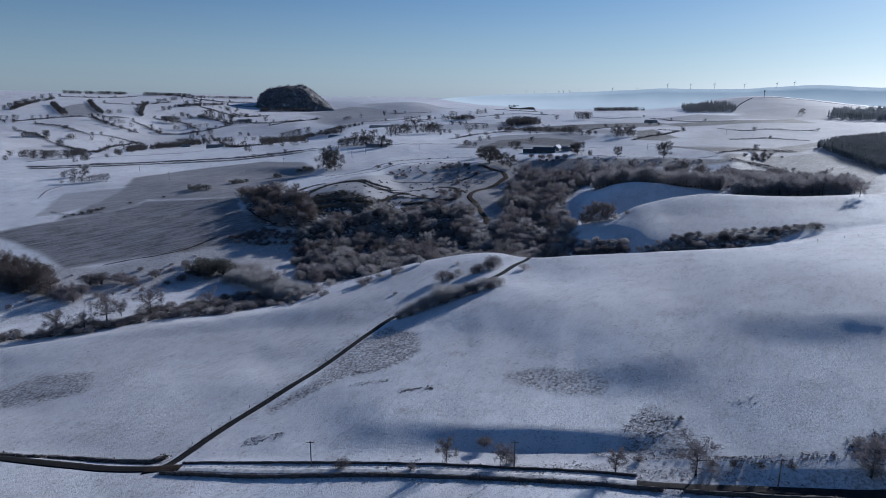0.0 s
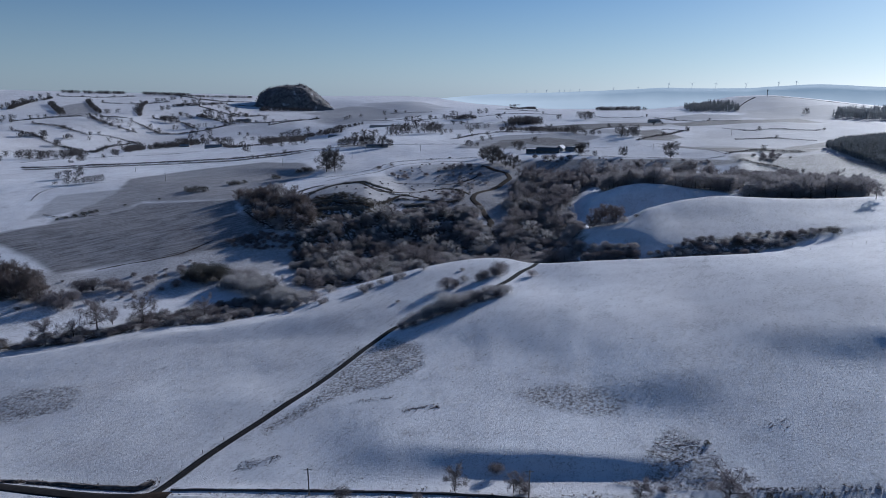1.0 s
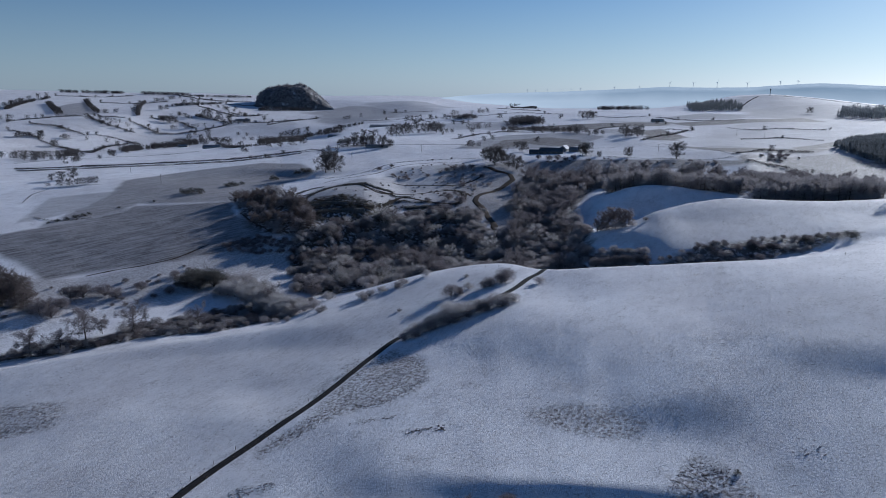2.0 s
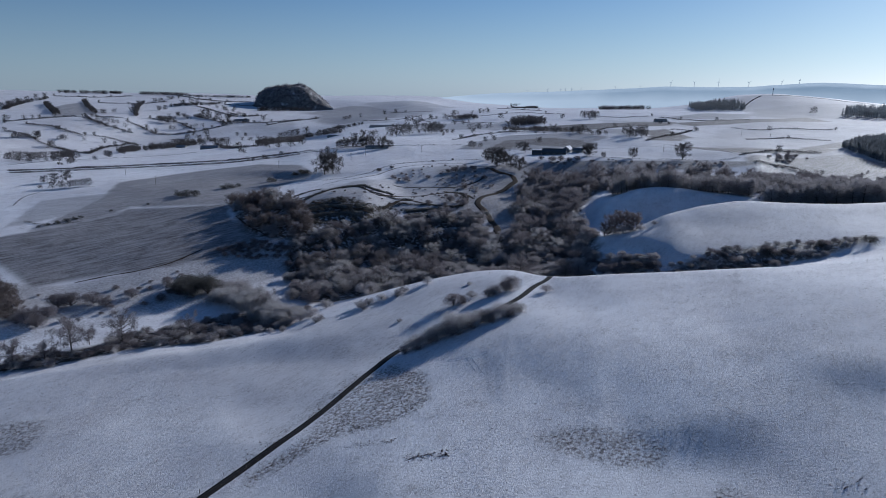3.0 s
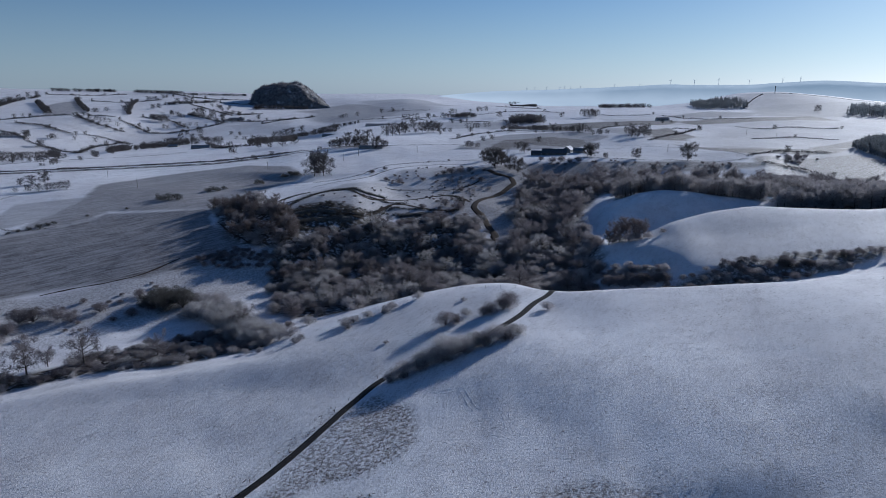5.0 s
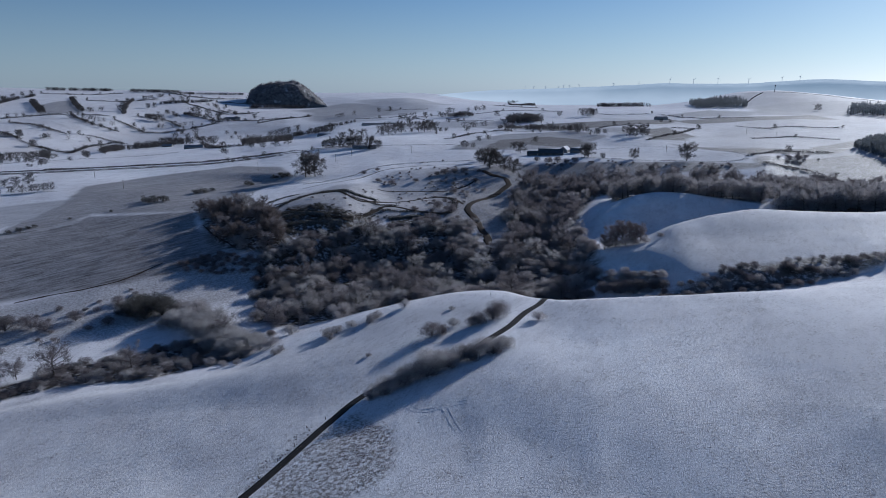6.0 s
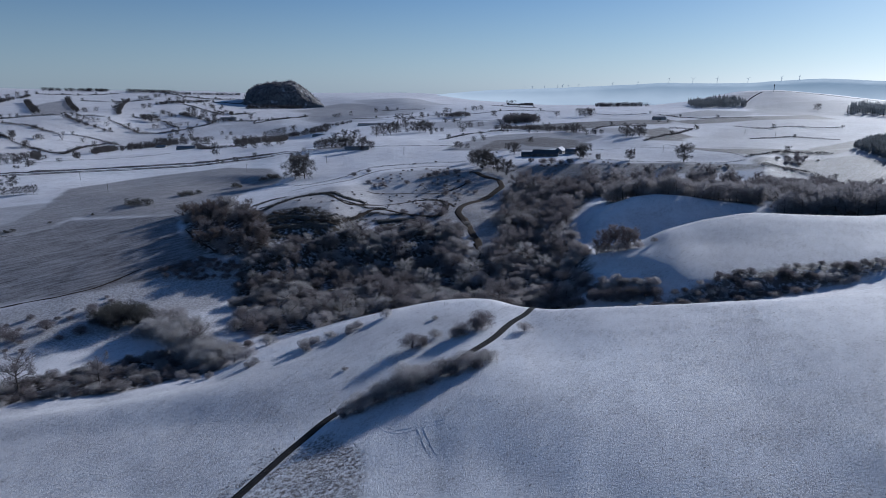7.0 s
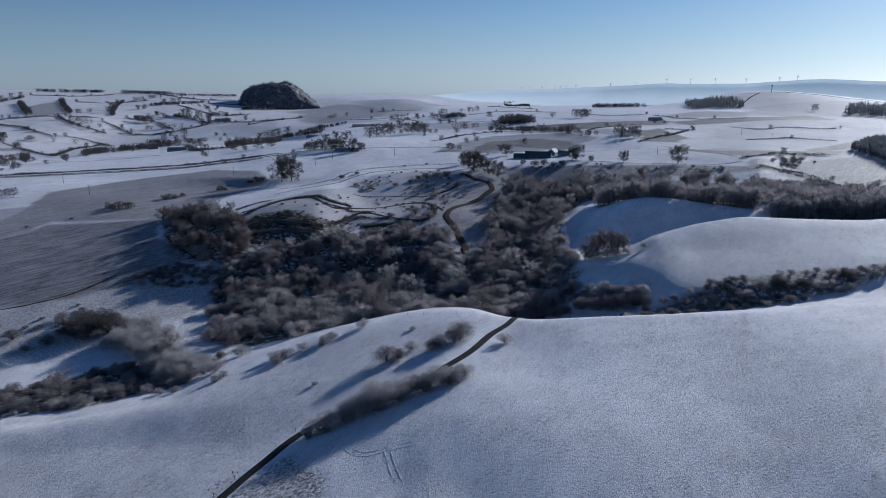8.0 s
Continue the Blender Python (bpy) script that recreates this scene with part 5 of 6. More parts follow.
FIELD_TREE.row([(-157.0, 982.9, 13.0), (-146.8, 980.6, 14.6), (-135.8, 972.1, 16.1), (-124.1, 962.8, 15.9), (-116.3, 964.2, 16.0), (-108.0, 961.3, 14.3), (-91.5, 938.8, 18.6), (-80.9, 951.3, 11.0)], group="tree row by the farm")
FIELD_TREE.row([(53.0, 807.4, 19.9), (56.7, 786.8, 22.0), (48.3, 835.7, 12.4), (103.1, 894.9, 14.8), (174.0, 827.9, 16.3), (169.8, 830.0, 13.6), (219.6, 804.9, 12.5), (271.1, 783.9, 20.5), (186.3, 811.7, 6.7), (65.4, 798.2, 17.0), (72.2, 780.2, 16.6), (80.9, 771.8, 16.5)], "leafless field tree on the snowy plateau")
BROWN_THORN.row([(112.4, 814.6, 6.7), (124.4, 806.2, 9.3), (134.0, 804.5, 9.2), (142.8, 798.7, 7.9), (152.9, 800.5, 7.9), (374.2, 789.3, 5.2), (389.7, 795.8, 7.8), (402.8, 801.9, 9.2), (419.7, 817.2, 6.7), (432.4, 813.2, 3.3), (5.8, 845.0, 3.5), (-18.4, 836.5, 3.4), (-78.3, 760.8, 6.2), (-65.2, 776.9, 5.1)])
FAR_TREE.row([(-44.4, 1437.6, 21.8), (-32.1, 1428.6, 24.0), (-19.9, 1418.4, 23.9), (-10.4, 1426.0, 19.2), (-107.1, 1287.9, 21.6), (-102.1, 1366.3, 25.3), (-91.0, 1408.9, 26.1), (-80.6, 1436.5, 19.4), (32.0, 961.6, 9.5), (37.6, 962.2, 9.6), (23.0, 1101.8, 9.2), (1.4, 1384.3, 9.3), (12.8, 1369.9, 9.2), (344.9, 1658.6, 19.6), (353.2, 1633.3, 22.0), (369.8, 1645.8, 18.0), (268.4, 992.7, 11.5), (275.6, 989.2, 13.1), (286.6, 993.3, 13.1), (295.3, 1000.1, 9.9), (233.6, 1082.6, 9.0), (244.9, 1074.2, 8.0), (253.7, 1073.9, 7.1), (966.6, 1746.7, 17.7), (-58.8, 1435.4, 9.7), (47.3, 964.2, 6.4), (-170.4, 953.6, 6.3)])
FAR_TREE.row([(-438.6, 729.2, 8.4), (-428.8, 732.7, 10.8), (-422.1, 743.9, 13.4), (-422.0, 695.1, 4.6), (-410.8, 698.3, 8.0), (-402.5, 700.6, 8.0), (-395.4, 703.3, 7.5), (-390.5, 704.9, 7.5), (-385.0, 706.4, 8.1), (-379.3, 708.7, 8.1), (-740.6, 1127.3, 15.2), (-705.5, 1094.9, 16.5), (-666.2, 1060.2, 16.0), (-659.4, 1070.6, 14.4), (-620.1, 1029.6, 8.6), (-636.4, 1077.1, 14.4), (-647.7, 1115.2, 13.1), (-532.5, 942.8, 10.2), (-545.3, 972.6, 8.1), (-647.6, 1167.2, 7.9), (-1049.2, 1692.1, 18.7), (-1079.7, 1656.3, 14.1), (-1069.6, 1666.6, 14.1), (-979.5, 1628.9, 16.6), (-582.1, 1145.6, 11.6), (-612.0, 1189.1, 9.0), (-314.8, 1033.8, 8.6), (-260.3, 895.2, 5.9), (-245.4, 908.5, 6.0), (-536.7, 921.4, 4.6), (-532.5, 922.0, 3.8)])

FAR_TREE.row([(-1409.4, 2076.4, 16.3), (-1435.8, 2144.6, 16.8), (-1454.7, 2208.7, 17.3), (-1486.3, 2304.9, 18.1), (-1515.6, 2400.9, 16.7), (-1538.5, 2490.6, 17.3), (-1541.3, 2550.2, 17.7), (-1215.3, 1821.7, 11.2), (-1236.9, 1813.5, 11.1), (-1080.5, 1643.3, 13.1), (-1075.4, 1658.2, 11.7), (-1045.2, 1687.1, 17.9), (-984.7, 1640.6, 17.4), (-1057.8, 1794.7, 11.0), (-1031.4, 1788.5, 11.0), (-1065.9, 1960.8, 13.7), (-1083.7, 2028.3, 10.7), (-1321.3, 2433.4, 19.1)])
FAR_TREE.row([(-1010.2, 1926.6, 13.5), (-987.8, 1921.0, 13.5), (-963.7, 1921.9, 13.5), (-937.2, 1917.2, 11.8), (-1039.9, 2201.3, 23.1), (-1065.6, 2279.2, 27.9), (-1118.7, 2418.7, 21.1), (-914.7, 2011.3, 15.9), (-878.9, 1995.9, 14.1), (-1012.4, 2340.3, 18.4), (-1004.1, 2369.4, 18.6), (-915.7, 2129.7, 22.4), (-896.8, 2128.4, 24.3), (-882.8, 2139.6, 22.5), (-1005.7, 2534.3, 19.9), (-993.2, 2589.3, 20.3), (-978.6, 2610.5, 20.5), (-839.5, 2282.6, 24.0), (-823.7, 2294.2, 28.1), (-779.2, 2262.4, 23.8), (-727.2, 2149.9, 22.7), (-728.3, 2213.6, 19.4), (-823.6, 2479.7, 17.3), (-810.8, 2541.8, 15.5), (-676.9, 2236.2, 11.8), (-626.8, 2268.6, 17.9)])
FAR_TREE.row([(-730.4, 2006.3, 21.2), (-763.6, 1990.6, 14.0), (-759.6, 1933.2, 17.1), (-716.3, 1908.5, 16.8), (-688.9, 1902.7, 16.8), (-631.0, 1987.8, 12.3), (-600.0, 1971.9, 12.2), (-465.0, 1847.9, 19.6), (-457.7, 1886.1, 20.0), (-442.9, 1895.0, 20.0), (-426.7, 1897.9, 20.1), (-401.8, 1900.0, 20.1), (-303.3, 1123.3, 9.9), (-275.5, 1092.1, 11.6), (-256.6, 1094.4, 13.6), (-241.1, 1112.5, 13.8), (-289.6, 1778.2, 15.6), (-270.2, 1704.6, 18.0), (-644.0, 1498.5, 15.9), (-660.0, 1489.5, 15.8), (-668.0, 1463.2, 13.0), (-655.9, 1382.5, 12.3), (-629.3, 1289.3, 9.2), (-600.0, 1174.9, 12.5), (-553.7, 1046.6, 7.4), (-596.6, 1024.0, 10.9), (-606.1, 1024.6, 9.1), (-558.7, 980.9, 7.0), (-638.1, 1017.2, 12.7), (-696.8, 1080.4, 12.5), (-750.7, 1133.2, 13.1), (-710.4, 1029.6, 9.2), (-873.1, 1280.6, 13.7), (-327.8, 1056.2, 8.4), (-271.8, 912.8, 5.7), (-254.9, 925.8, 5.8), (-237.2, 954.6, 6.8)])
FAR_TREE.row([(-145.3, 1061.0, 13.1), (-132.9, 1075.2, 15.2), (-117.5, 1064.8, 15.0), (-89.3, 1558.2, 19.2), (-69.7, 1580.3, 22.2), (60.7, 1059.2, 8.4), (76.5, 1085.0, 8.6), (21.6, 1661.1, 11.7), (42.9, 1640.7, 11.5), (146.2, 1762.0, 15.4), (293.1, 1675.7, 11.7), (226.4, 1143.6, 10.1), (243.1, 1151.8, 9.1), (241.3, 1075.1, 8.5), (275.3, 1043.1, 11.0), (282.9, 1037.3, 12.8), (295.3, 1039.1, 11.9), (-5.6, 1233.5, 7.6), (99.5, 937.4, 10.0), (139.3, 1018.7, 9.0), (79.2, 1201.4, 7.4), (429.3, 1341.5, 7.1), (449.9, 1350.2, 7.1), (-222.4, 2416.8, 16.9), (-180.5, 2422.7, 16.9), (-43.0, 1947.8, 13.6), (52.7, 1335.8, 10.6)])
BROWN_THORN.scatter([(110, 775), (175, 775), (240, 750), (310, 725), (322, 745), (250, 775), (180, 800), (112, 800)], 22, 2.5, 4.0, 129, "leafless bush on the bank below a white field", "bank bushes", 4)
# ---- hedges and far woods ----
hedge([(856, 1921), (961, 2097), (1077, 2268)], 2.5, 4.0, "field wall running up a far hill")
hedge([(1121, 2263), (1254, 2238), (1336, 2147), (1426, 2090)], 3.0, 4.0, "field wall along the brow of a far hill")
hedge([(-172.0, 206.5), (-160.2, 204.2), (-155.2, 202.9), (-148.2, 201.5), (-142.3, 200.4)], 1.6, 2.4, "overgrown dark hedge beside the road", HEDGE, 8.0)
hedge([(-139.6, 200.1), (-125.9, 197.6), (-112.6, 195.0), (-100.0, 193.2), (-96.4, 195.6)], 1.8, 2.4, "thick dark clipped hedge beside the road", HEDGE, 10.0)
hedge([(-88.1, 190.6), (-63.0, 187.0), (-41.6, 182.4), (-24.4, 179.0), (-8.0, 176.6), (11.4, 172.6), (28.5, 168.8), (44.5, 165.0), (56.0, 161.6)], 0.9, 1.0, "low straggling brown hedge along the road", HEDGE, 4.0)
hedge([(-93.0, 184.2), (-70.2, 179.8), (-39.6, 174.2), (-14.6, 170.2), (11.0, 165.2), (35.1, 159.8), (50.5, 156.4), (60.9, 153.9)], 1.3, 1.5, "brown clipped hedge along the road", HEDGE, 8.0)
hedge([(66.3, 152.8), (79.0, 149.8), (92.3, 146.6), (105.3, 143.5)], 1.3, 1.8, "ragged brown hedge along the road", HEDGE, 5.0)
hedge([(47.0, 176.0), (58.0, 171.0), (70.0, 167.6), (84.0, 163.4), (98.0, 160.6)], 0.9, 1.4, "rough line of dark brush below a field", HEDGE, 1.6)

hedge([(-136, 730), (-116, 735), (-94, 749), (-73, 796), (-36, 834), (6, 841), (40, 839)], 1.8, 2.5, "sparse leafless hedge along the plateau edge", density=0.6)
hedge([(161, 824), (202, 802), (261, 783), (294, 771), (311, 766), (332, 771)], 1.5, 2.0, "low hedge along the foot of a white field")
hedge([(-106, 946), (-73, 967), (8, 993), (49, 987)], 1.6, 2.0)
hedge([(190, 894), (244, 901), (310, 881), (323, 842), (336, 809), (339, 786)], 1.2, 1.6, "low field wall topped with brush", density=0.7)
hedge([(-556, 848), (-496, 867), (-406, 904), (-300, 924), (-254, 955), (-214, 966)], 3.0, 5.0, "dark hedge along a sunken road", density=2.6)
hedge([(-537, 821), (-481, 841), (-391, 872), (-289, 891), (-245, 921), (-207, 932)], 2.0, 4.0, "low dark hedge along a sunken road", density=1.8)
hedge([(-214, 966), (-178, 973), (-155, 982), (-103, 954)], 2.4, 3.5)
hedge([(-628, 953), (-620, 1016), (-580, 1081), (-502, 1130), (-449, 1189)], 1.6, 2.0)
hedge([(-361, 573), (-337, 564), (-325, 568), (-314, 576)], 1.8, 2.5, "dark gorse strip on a field bank", GORSE)
hedge([(-403, 622), (-415, 664), (-411, 685), (-391, 699), (-370, 702)], 1.2, 1.6)
for line in ([(-1115, 2047), (-1018, 1942), (-973, 1932), (-923, 1936)], [(-1159, 1828), (-1082, 1815), (-1035, 1798), (-988, 1793)], [(-1038, 1666), (-992, 1646), (-950, 1632), (-844, 1553)], [(-979, 2031), (-930, 2014), (-876, 1984)],
             [(-960, 2143), (-896, 2162), (-803, 2083)], [(-1077, 2040), (-1012, 2064)], [(-862, 2267), (-792, 2231), (-718, 2174)], [(-1228, 1840), (-1203, 1900), (-1167, 1974), (-1115, 2031)], [(-844, 1553), (-898, 1732), (-880, 1831)],
             [(-791, 2028), (-756, 2075), (-720, 2153)], [(-728, 2206), (-634, 2207), (-517, 2295)], [(-873, 1979), (-819, 2010), (-776, 2058)], [(-493, 1426), (-362, 1201), (-325, 1214)], [(-1143, 1711), (-1090, 1696), (-1036, 1675)],
             [(-971, 1818), (-921, 1838), (-847, 1812)], [(-947, 2521), (-839, 2422), (-755, 2351)], [(-801, 2432), (-723, 2378), (-663, 2454)], [(-583, 2158), (-522, 2294), (-462, 2390)], [(-1538, 2605), (-1438, 2663), (-1343, 2842)],
             [(-1293, 2470), (-1186, 2507), (-1113, 2639)], [(-903, 2711), (-796, 2777)], [(-1232, 2981), (-991, 2799), (-860, 2916)]):
    hedge(line, 6.5, 9.0, "far dark hedge with scattered trees", density=1.6)
    for k, (x, y) in enumerate(smooth_line(line, 45.0)):
        if k % 3 != 1:
            FAR_TREE.plant(float(x) + 9 * math.sin(k * 2.3), float(y), 7.0 + 4.5 * (0.5 + 0.5 * math.sin(k * 5.1 + x)))
for line in ([(18, 1791), (100, 1651), (156, 1650)], [(-92, 1891), (21, 2008)], [(100, 1893), (222, 1983), (328, 1828)], [(-113, 1966), (-43, 1824)], [(392, 1710), (447, 1649), (504, 1656)], [(-263, 2101), (-149, 2010), (-85, 2107)],
             [(517, 1610), (554, 1434), (655, 1445)], [(391, 1172), (432, 1180)], [(539, 1264), (567, 1224), (651, 1276), (732, 1269)], [(283, 955), (329, 1020), (432, 1180)], [(264, 1174), (312, 1244), (365, 1216)],
             [(474, 1058), (554, 1092), (592, 1035)], [(-205, 2484), (-54, 2334)], [(202, 2544), (316, 2162)], [(9, 1096), (97, 1273), (187, 1308)], [(339, 786), (365, 806), (421, 843), (468, 852)],
             [(336, 746), (380, 764), (396, 727), (400, 676), (410, 651)]):
    hedge(line, 3.2, 5.0, "thin far hedge across snowy fields", density=1.0)
    for k, (x, y) in enumerate(smooth_line(line, 70.0)):
        if k % 2:
            FAR_TREE.plant(float(x) + 12 * math.sin(k * 2.3), float(y), 5.0 + 4.0 * (0.5 + 0.5 * math.sin(k * 5.1 + x)))
for k, (line, h) in enumerate((([(-1394, 2092), (-1460, 2278), (-1500, 2504)], 11), ([(-1394, 2314), (-1270, 2136), (-1183, 2020)], 12), ([(-1373, 2514), (-1230, 2283), (-1119, 2121)], 9), ([(-1005, 2146), (-1109, 2388), (-1185, 2600)], 9), ([(-1026, 2479), (-959, 2554), (-917, 2718)], 11),
                               ([(-681, 1377), (-728, 1590), (-691, 1661), (-665, 1762)], 13), ([(-788, 1892), (-700, 1852), (-612, 1851)], 11), ([(-357, 1251), (-343, 1361), (-371, 1689)], 12), ([(-740, 2619), (-656, 2682), (-561, 2777)], 14),
                               ([(-1644, 2824), (-1551, 2872), (-1451, 2963)], 14), ([(-1360, 2956), (-1255, 2976), (-1140, 2938)], 14), ([(-1130, 2912), (-1013, 3003), (-912, 3092)], 10), ([(-862, 2267), (-784, 2234)], 11), ([(-950, 2160), (-906, 2184)], 12),
                               ([(115, 1360), (187, 1308), (234, 1214)], 9), ([(535, 2310), (616, 2252), (661, 2153)], 14), ([(394, 3867), (350, 2523)], 10), ([(-355, 1831), (-294, 1844), (-240, 1915)], 9), ([(-414, 1815), (-340, 1756), (-262, 1642)], 10))):
    spine = smooth_line(line, 40.0)
    outline = [(float(x), float(y) - 14) for x, y in spine] + [(float(x), float(y) + 14) for x, y in spine[::-1]]
    length = float(np.hypot(*np.diff(spine, axis=0).T).sum())
    woodland("tree_belt", outline, int(min(170, length / 2.6)), h * 0.7, h * 1.15, 200 + k, "far belt of dark leafless trees across white fields", FAR_BROAD, 12.0)
woodland("plantation", [(524, 897), (616, 1005), (788, 1098), (549, 720), (494, 707), (514, 810)], 2300, 9, 11.5, 230, "dense dark conifer plantation on a snowy slope", FAR_FIR, 14.0)
woodland("plantation", [(781, 2133), (857, 2118), (905, 2010), (843, 1870), (696, 1856)], 330, 14, 20, 231, "dark conifer wood on a far hillside", FAR_FIR, 14.0)
woodland("plantation", [(938, 1584), (1055, 1752), (1352, 1812), (1140, 1523), (1021, 1489)], 420, 18, 24, 232, "dark conifer wood on a far hillside", FAR_FIR, 14.0)
woodland("copse", [(154, 1571), (176, 1674), (236, 1634), (224, 1494), (152, 1506)], 90, 12, 17, 233, "far leafless copse beside white fields", FAR_BROAD, 12.0)
woodland("copse", [(21, 1876), (74, 1890), (90, 1804), (24, 1839)], 50, 9, 13, 234, "far leafless copse beside white fields", FAR_BROAD, 12.0)



def tree_line(points, step, low, high, seed):
    """A row of trees standing unevenly along a far boundary, joined into one."""
    spine = smooth_line(points, 25.0)
    outline = [(float(x), float(y) - 9) for x, y in spine] + [(float(x), float(y) + 9) for x, y in spine[::-1]]
    length = float(np.hypot(*np.diff(spine, axis=0).T).sum())
    woodland("tree_row", outline, max(3, int(length / step)), low, high, seed, "far row of dark leafless trees between white fields", FAR_ROW, 12.0)


FAR_ROW = [bare_tree_meshes(s, 12.0, 0.5, 0.12, 9, 520, DARK, 0.42) for s in (57, 58, 59)]
# tree rows across the far fields, on the hillside and on the plateau
for k, line in enumerate(([(-750, 1075), (-745, 1141), (-815, 1401), (-628, 1113)],
                          [(-843, 1571), (-788, 1696), (-701, 1744), (-495, 1534)],
                          [(-576, 1838), (-447, 1778), (-351, 1774), (-252, 1741)],
                          [(-1467, 2200), (-1499, 2375), (-1494, 2490)],
                          [(-1101, 1997), (-930, 1959)],
                          [(-1121, 2085), (-1082, 2211)],
                          [(-929, 2142), (-925, 2275), (-851, 2210)],
                          [(-972, 2596), (-850, 2531), (-710, 2353)],
                          [(-785, 2212), (-711, 2429)],
                          [(-755, 2646), (-632, 2845)],
                          [(-1181, 2536), (-1146, 2719), (-1115, 2852)],
                          [(-871, 2044), (-756, 2126), (-665, 2199)],
                          [(-1066, 1667), (-966, 1751), (-907, 1802)],
                          [(-1277, 1856), (-1218, 1919), (-1179, 1997)])):
    tree_line(line, 19.0, 9.0, 15.0, 300 + k)
for k, line in enumerate(([(-115, 1880), (25, 1872)],
                          [(10, 2070), (140, 2125)],
                          [(121, 1449), (232, 1550)],
                          [(111, 1260), (253, 1172)],
                          [(45, 1457), (108, 1528)],
                          [(-374, 2314), (-293, 2312)],
                          [(268, 1015), (303, 1033)],
                          [(349, 1730), (385, 1708)],
                          [(-54, 1541), (-17, 1532)],
                          [(421, 4189), (872, 4872)],
                          [(1389, 4755), (1537, 4699)])):
    tree_line(line, 15.0, 10.0, 17.0, 330 + k)


# ---- farms ----
def box(x0, x1, y0, y1, z0, z1):
    v = [(x, y, z) for z in (z0, z1) for y in (y0, y1) for x in (x0, x1)]
    return v, [(0, 1, 3, 2), (4, 6, 7, 5), (0, 4, 5, 1), (2, 3, 7, 6), (0, 2, 6, 4), (1, 5, 7, 3)]


def barn(x, y, length, width, eaves, ridge, turn, wall, roof, label, doors=2, windows=0, chimney=False, name="farm_shed"):
    """A gabled building: walls, two roof slopes with an overhang, doors and windows."""
    z = min(height_at(x + dx, y + dy) for dx in (-length / 2, 0, length / 2) for dy in (-width / 2, width / 2))
    ob = thing(name, x, y, z, label, "building", "farm steading", turn=radians(turn))
    l, w = length / 2, width / 2
    v = [(-l, -w, -1.5), (l, -w, -1.5), (l, w, -1.5), (-l, w, -1.5), (-l, -w, eaves), (l, -w, eaves), (l, w, eaves), (-l, w, eaves), (-l, 0, ridge), (l, 0, ridge)]
    part("wall", mesh_of("wall", v, [(0, 1, 5, 4), (2, 3, 7, 6), (1, 2, 6, 9, 5), (3, 0, 4, 8, 7)], wall), ob)
    for side in (-1, 1):
        a = [(-l - 0.4, side * (w + 0.4), eaves - 0.15), (l + 0.4, side * (w + 0.4), eaves - 0.15), (l + 0.4, 0, ridge + 0.15), (-l - 0.4, 0, ridge + 0.15)]
        v = a + [(p, q, r + 0.22) for p, q, r in a]
        part("roof_slope", mesh_of("roof_slope", v, [(0, 3, 2, 1), (4, 5, 6, 7), (0, 1, 5, 4), (1, 2, 6, 5), (2, 3, 7, 6), (3, 0, 4, 7)], roof), ob)
    for k in range(doors):
        cx = -l + length * (k + 1) / (doors + 1)
        v, f = box(cx - 1.8, cx + 1.8, -w - 0.08, -w + 0.05, -0.3, eaves * 0.8)
        part("door", mesh_of("door", v, f, WOOD), ob)
    for k in range(windows):
        cx = -l + length * (k + 0.5) / windows
        v, f = box(cx - 0.5, cx + 0.5, -w - 0.06, -w + 0.05, eaves * 0.4, eaves * 0.75)
        part("window", mesh_of("window", v, f, SHEET), ob)
    if chimney:
        v, f = box(-l + 0.3, -l + 1.2, -0.5, 0.5, ridge - 0.5, ridge + 1.3)
        part("chimney", mesh_of("chimney", v, f, STONE), ob)
    return ob


(FX, FY), (GX, GY), (HX, HY), (IX, IY) = [(137, 859), (153, 880), (124, 852), (161, 862)]
barn(FX - 1, FY + 2, 30, 18, 3.4, 7.6, -14, SHEET, SHEET, "long dark farm shed with a dark roof", 3)
barn(GX + 3, GY - 2, 15, 10, 4.0, 8.0, 62, STONE, SNOW, "snow-roofed white farm building among dark sheds", 1, 2)
barn(HX - 10, HY + 12, 12, 9, 2.6, 5.6, -10, SHEET, SHEET, "low dark cattle shed")
barn(IX + 6, IY + 4, 13, 8, 3.2, 6.0, -20, STONE, SLATE, "low grey stone farm outbuilding", 1, 2, True, "farm_house")
(AX, AY), (BX, BY), (CX, CY), (DX, DY), (EX, EY), (KX, KY) = [(-99, 949), (-259, 1586), (-467, 1307), (-692, 2242), (465, 1447), (-660, 1640)]
barn(AX, AY, 32, 9, 2.6, 4.6, -4, STONE, SLATE, "long low dark shed beside a tree row")
barn(BX, BY, 50, 18, 3.5, 7.0, -12, STONE, SLATE, "large far cattle shed with a grey roof", 3)
barn(CX, CY, 34, 14, 4.0, 8.0, 8, STONE, SLATE, "far stone farmhouse with a slate roof", 1, 4, True, "farm_house")
barn(DX, DY, 50, 18, 5.0, 9.0, 4, STONE, SLATE, "far farm steading on a snowy hillside", 2, 3)
barn(EX, EY, 26, 12, 4.0, 7.0, 10, STONE, SLATE, "far lonely farmhouse on the moor", 1, 3, True, "farm_house")
barn(KX, KY, 24, 12, 4.0, 7.0, 0, STONE, SLATE, "far cottage among dark trees", 1, 3, True, "farm_house")
barn([(-145, 1746)][0][0], [(-145, 1746)][0][1], 110, 26, 3.0, 7.0, -6, STONE, SLATE, "very long far shed with a pale roof edge", 4)


# ---- poles along the fields ----
def utility_pole(x, y, tall=9.0):
    ob = thing("utility_pole", x, y, height_at(x, y), "slim wooden electricity pole in a snowy field", "pole", "electricity poles")
    post, arm = Sticks(), Sticks()
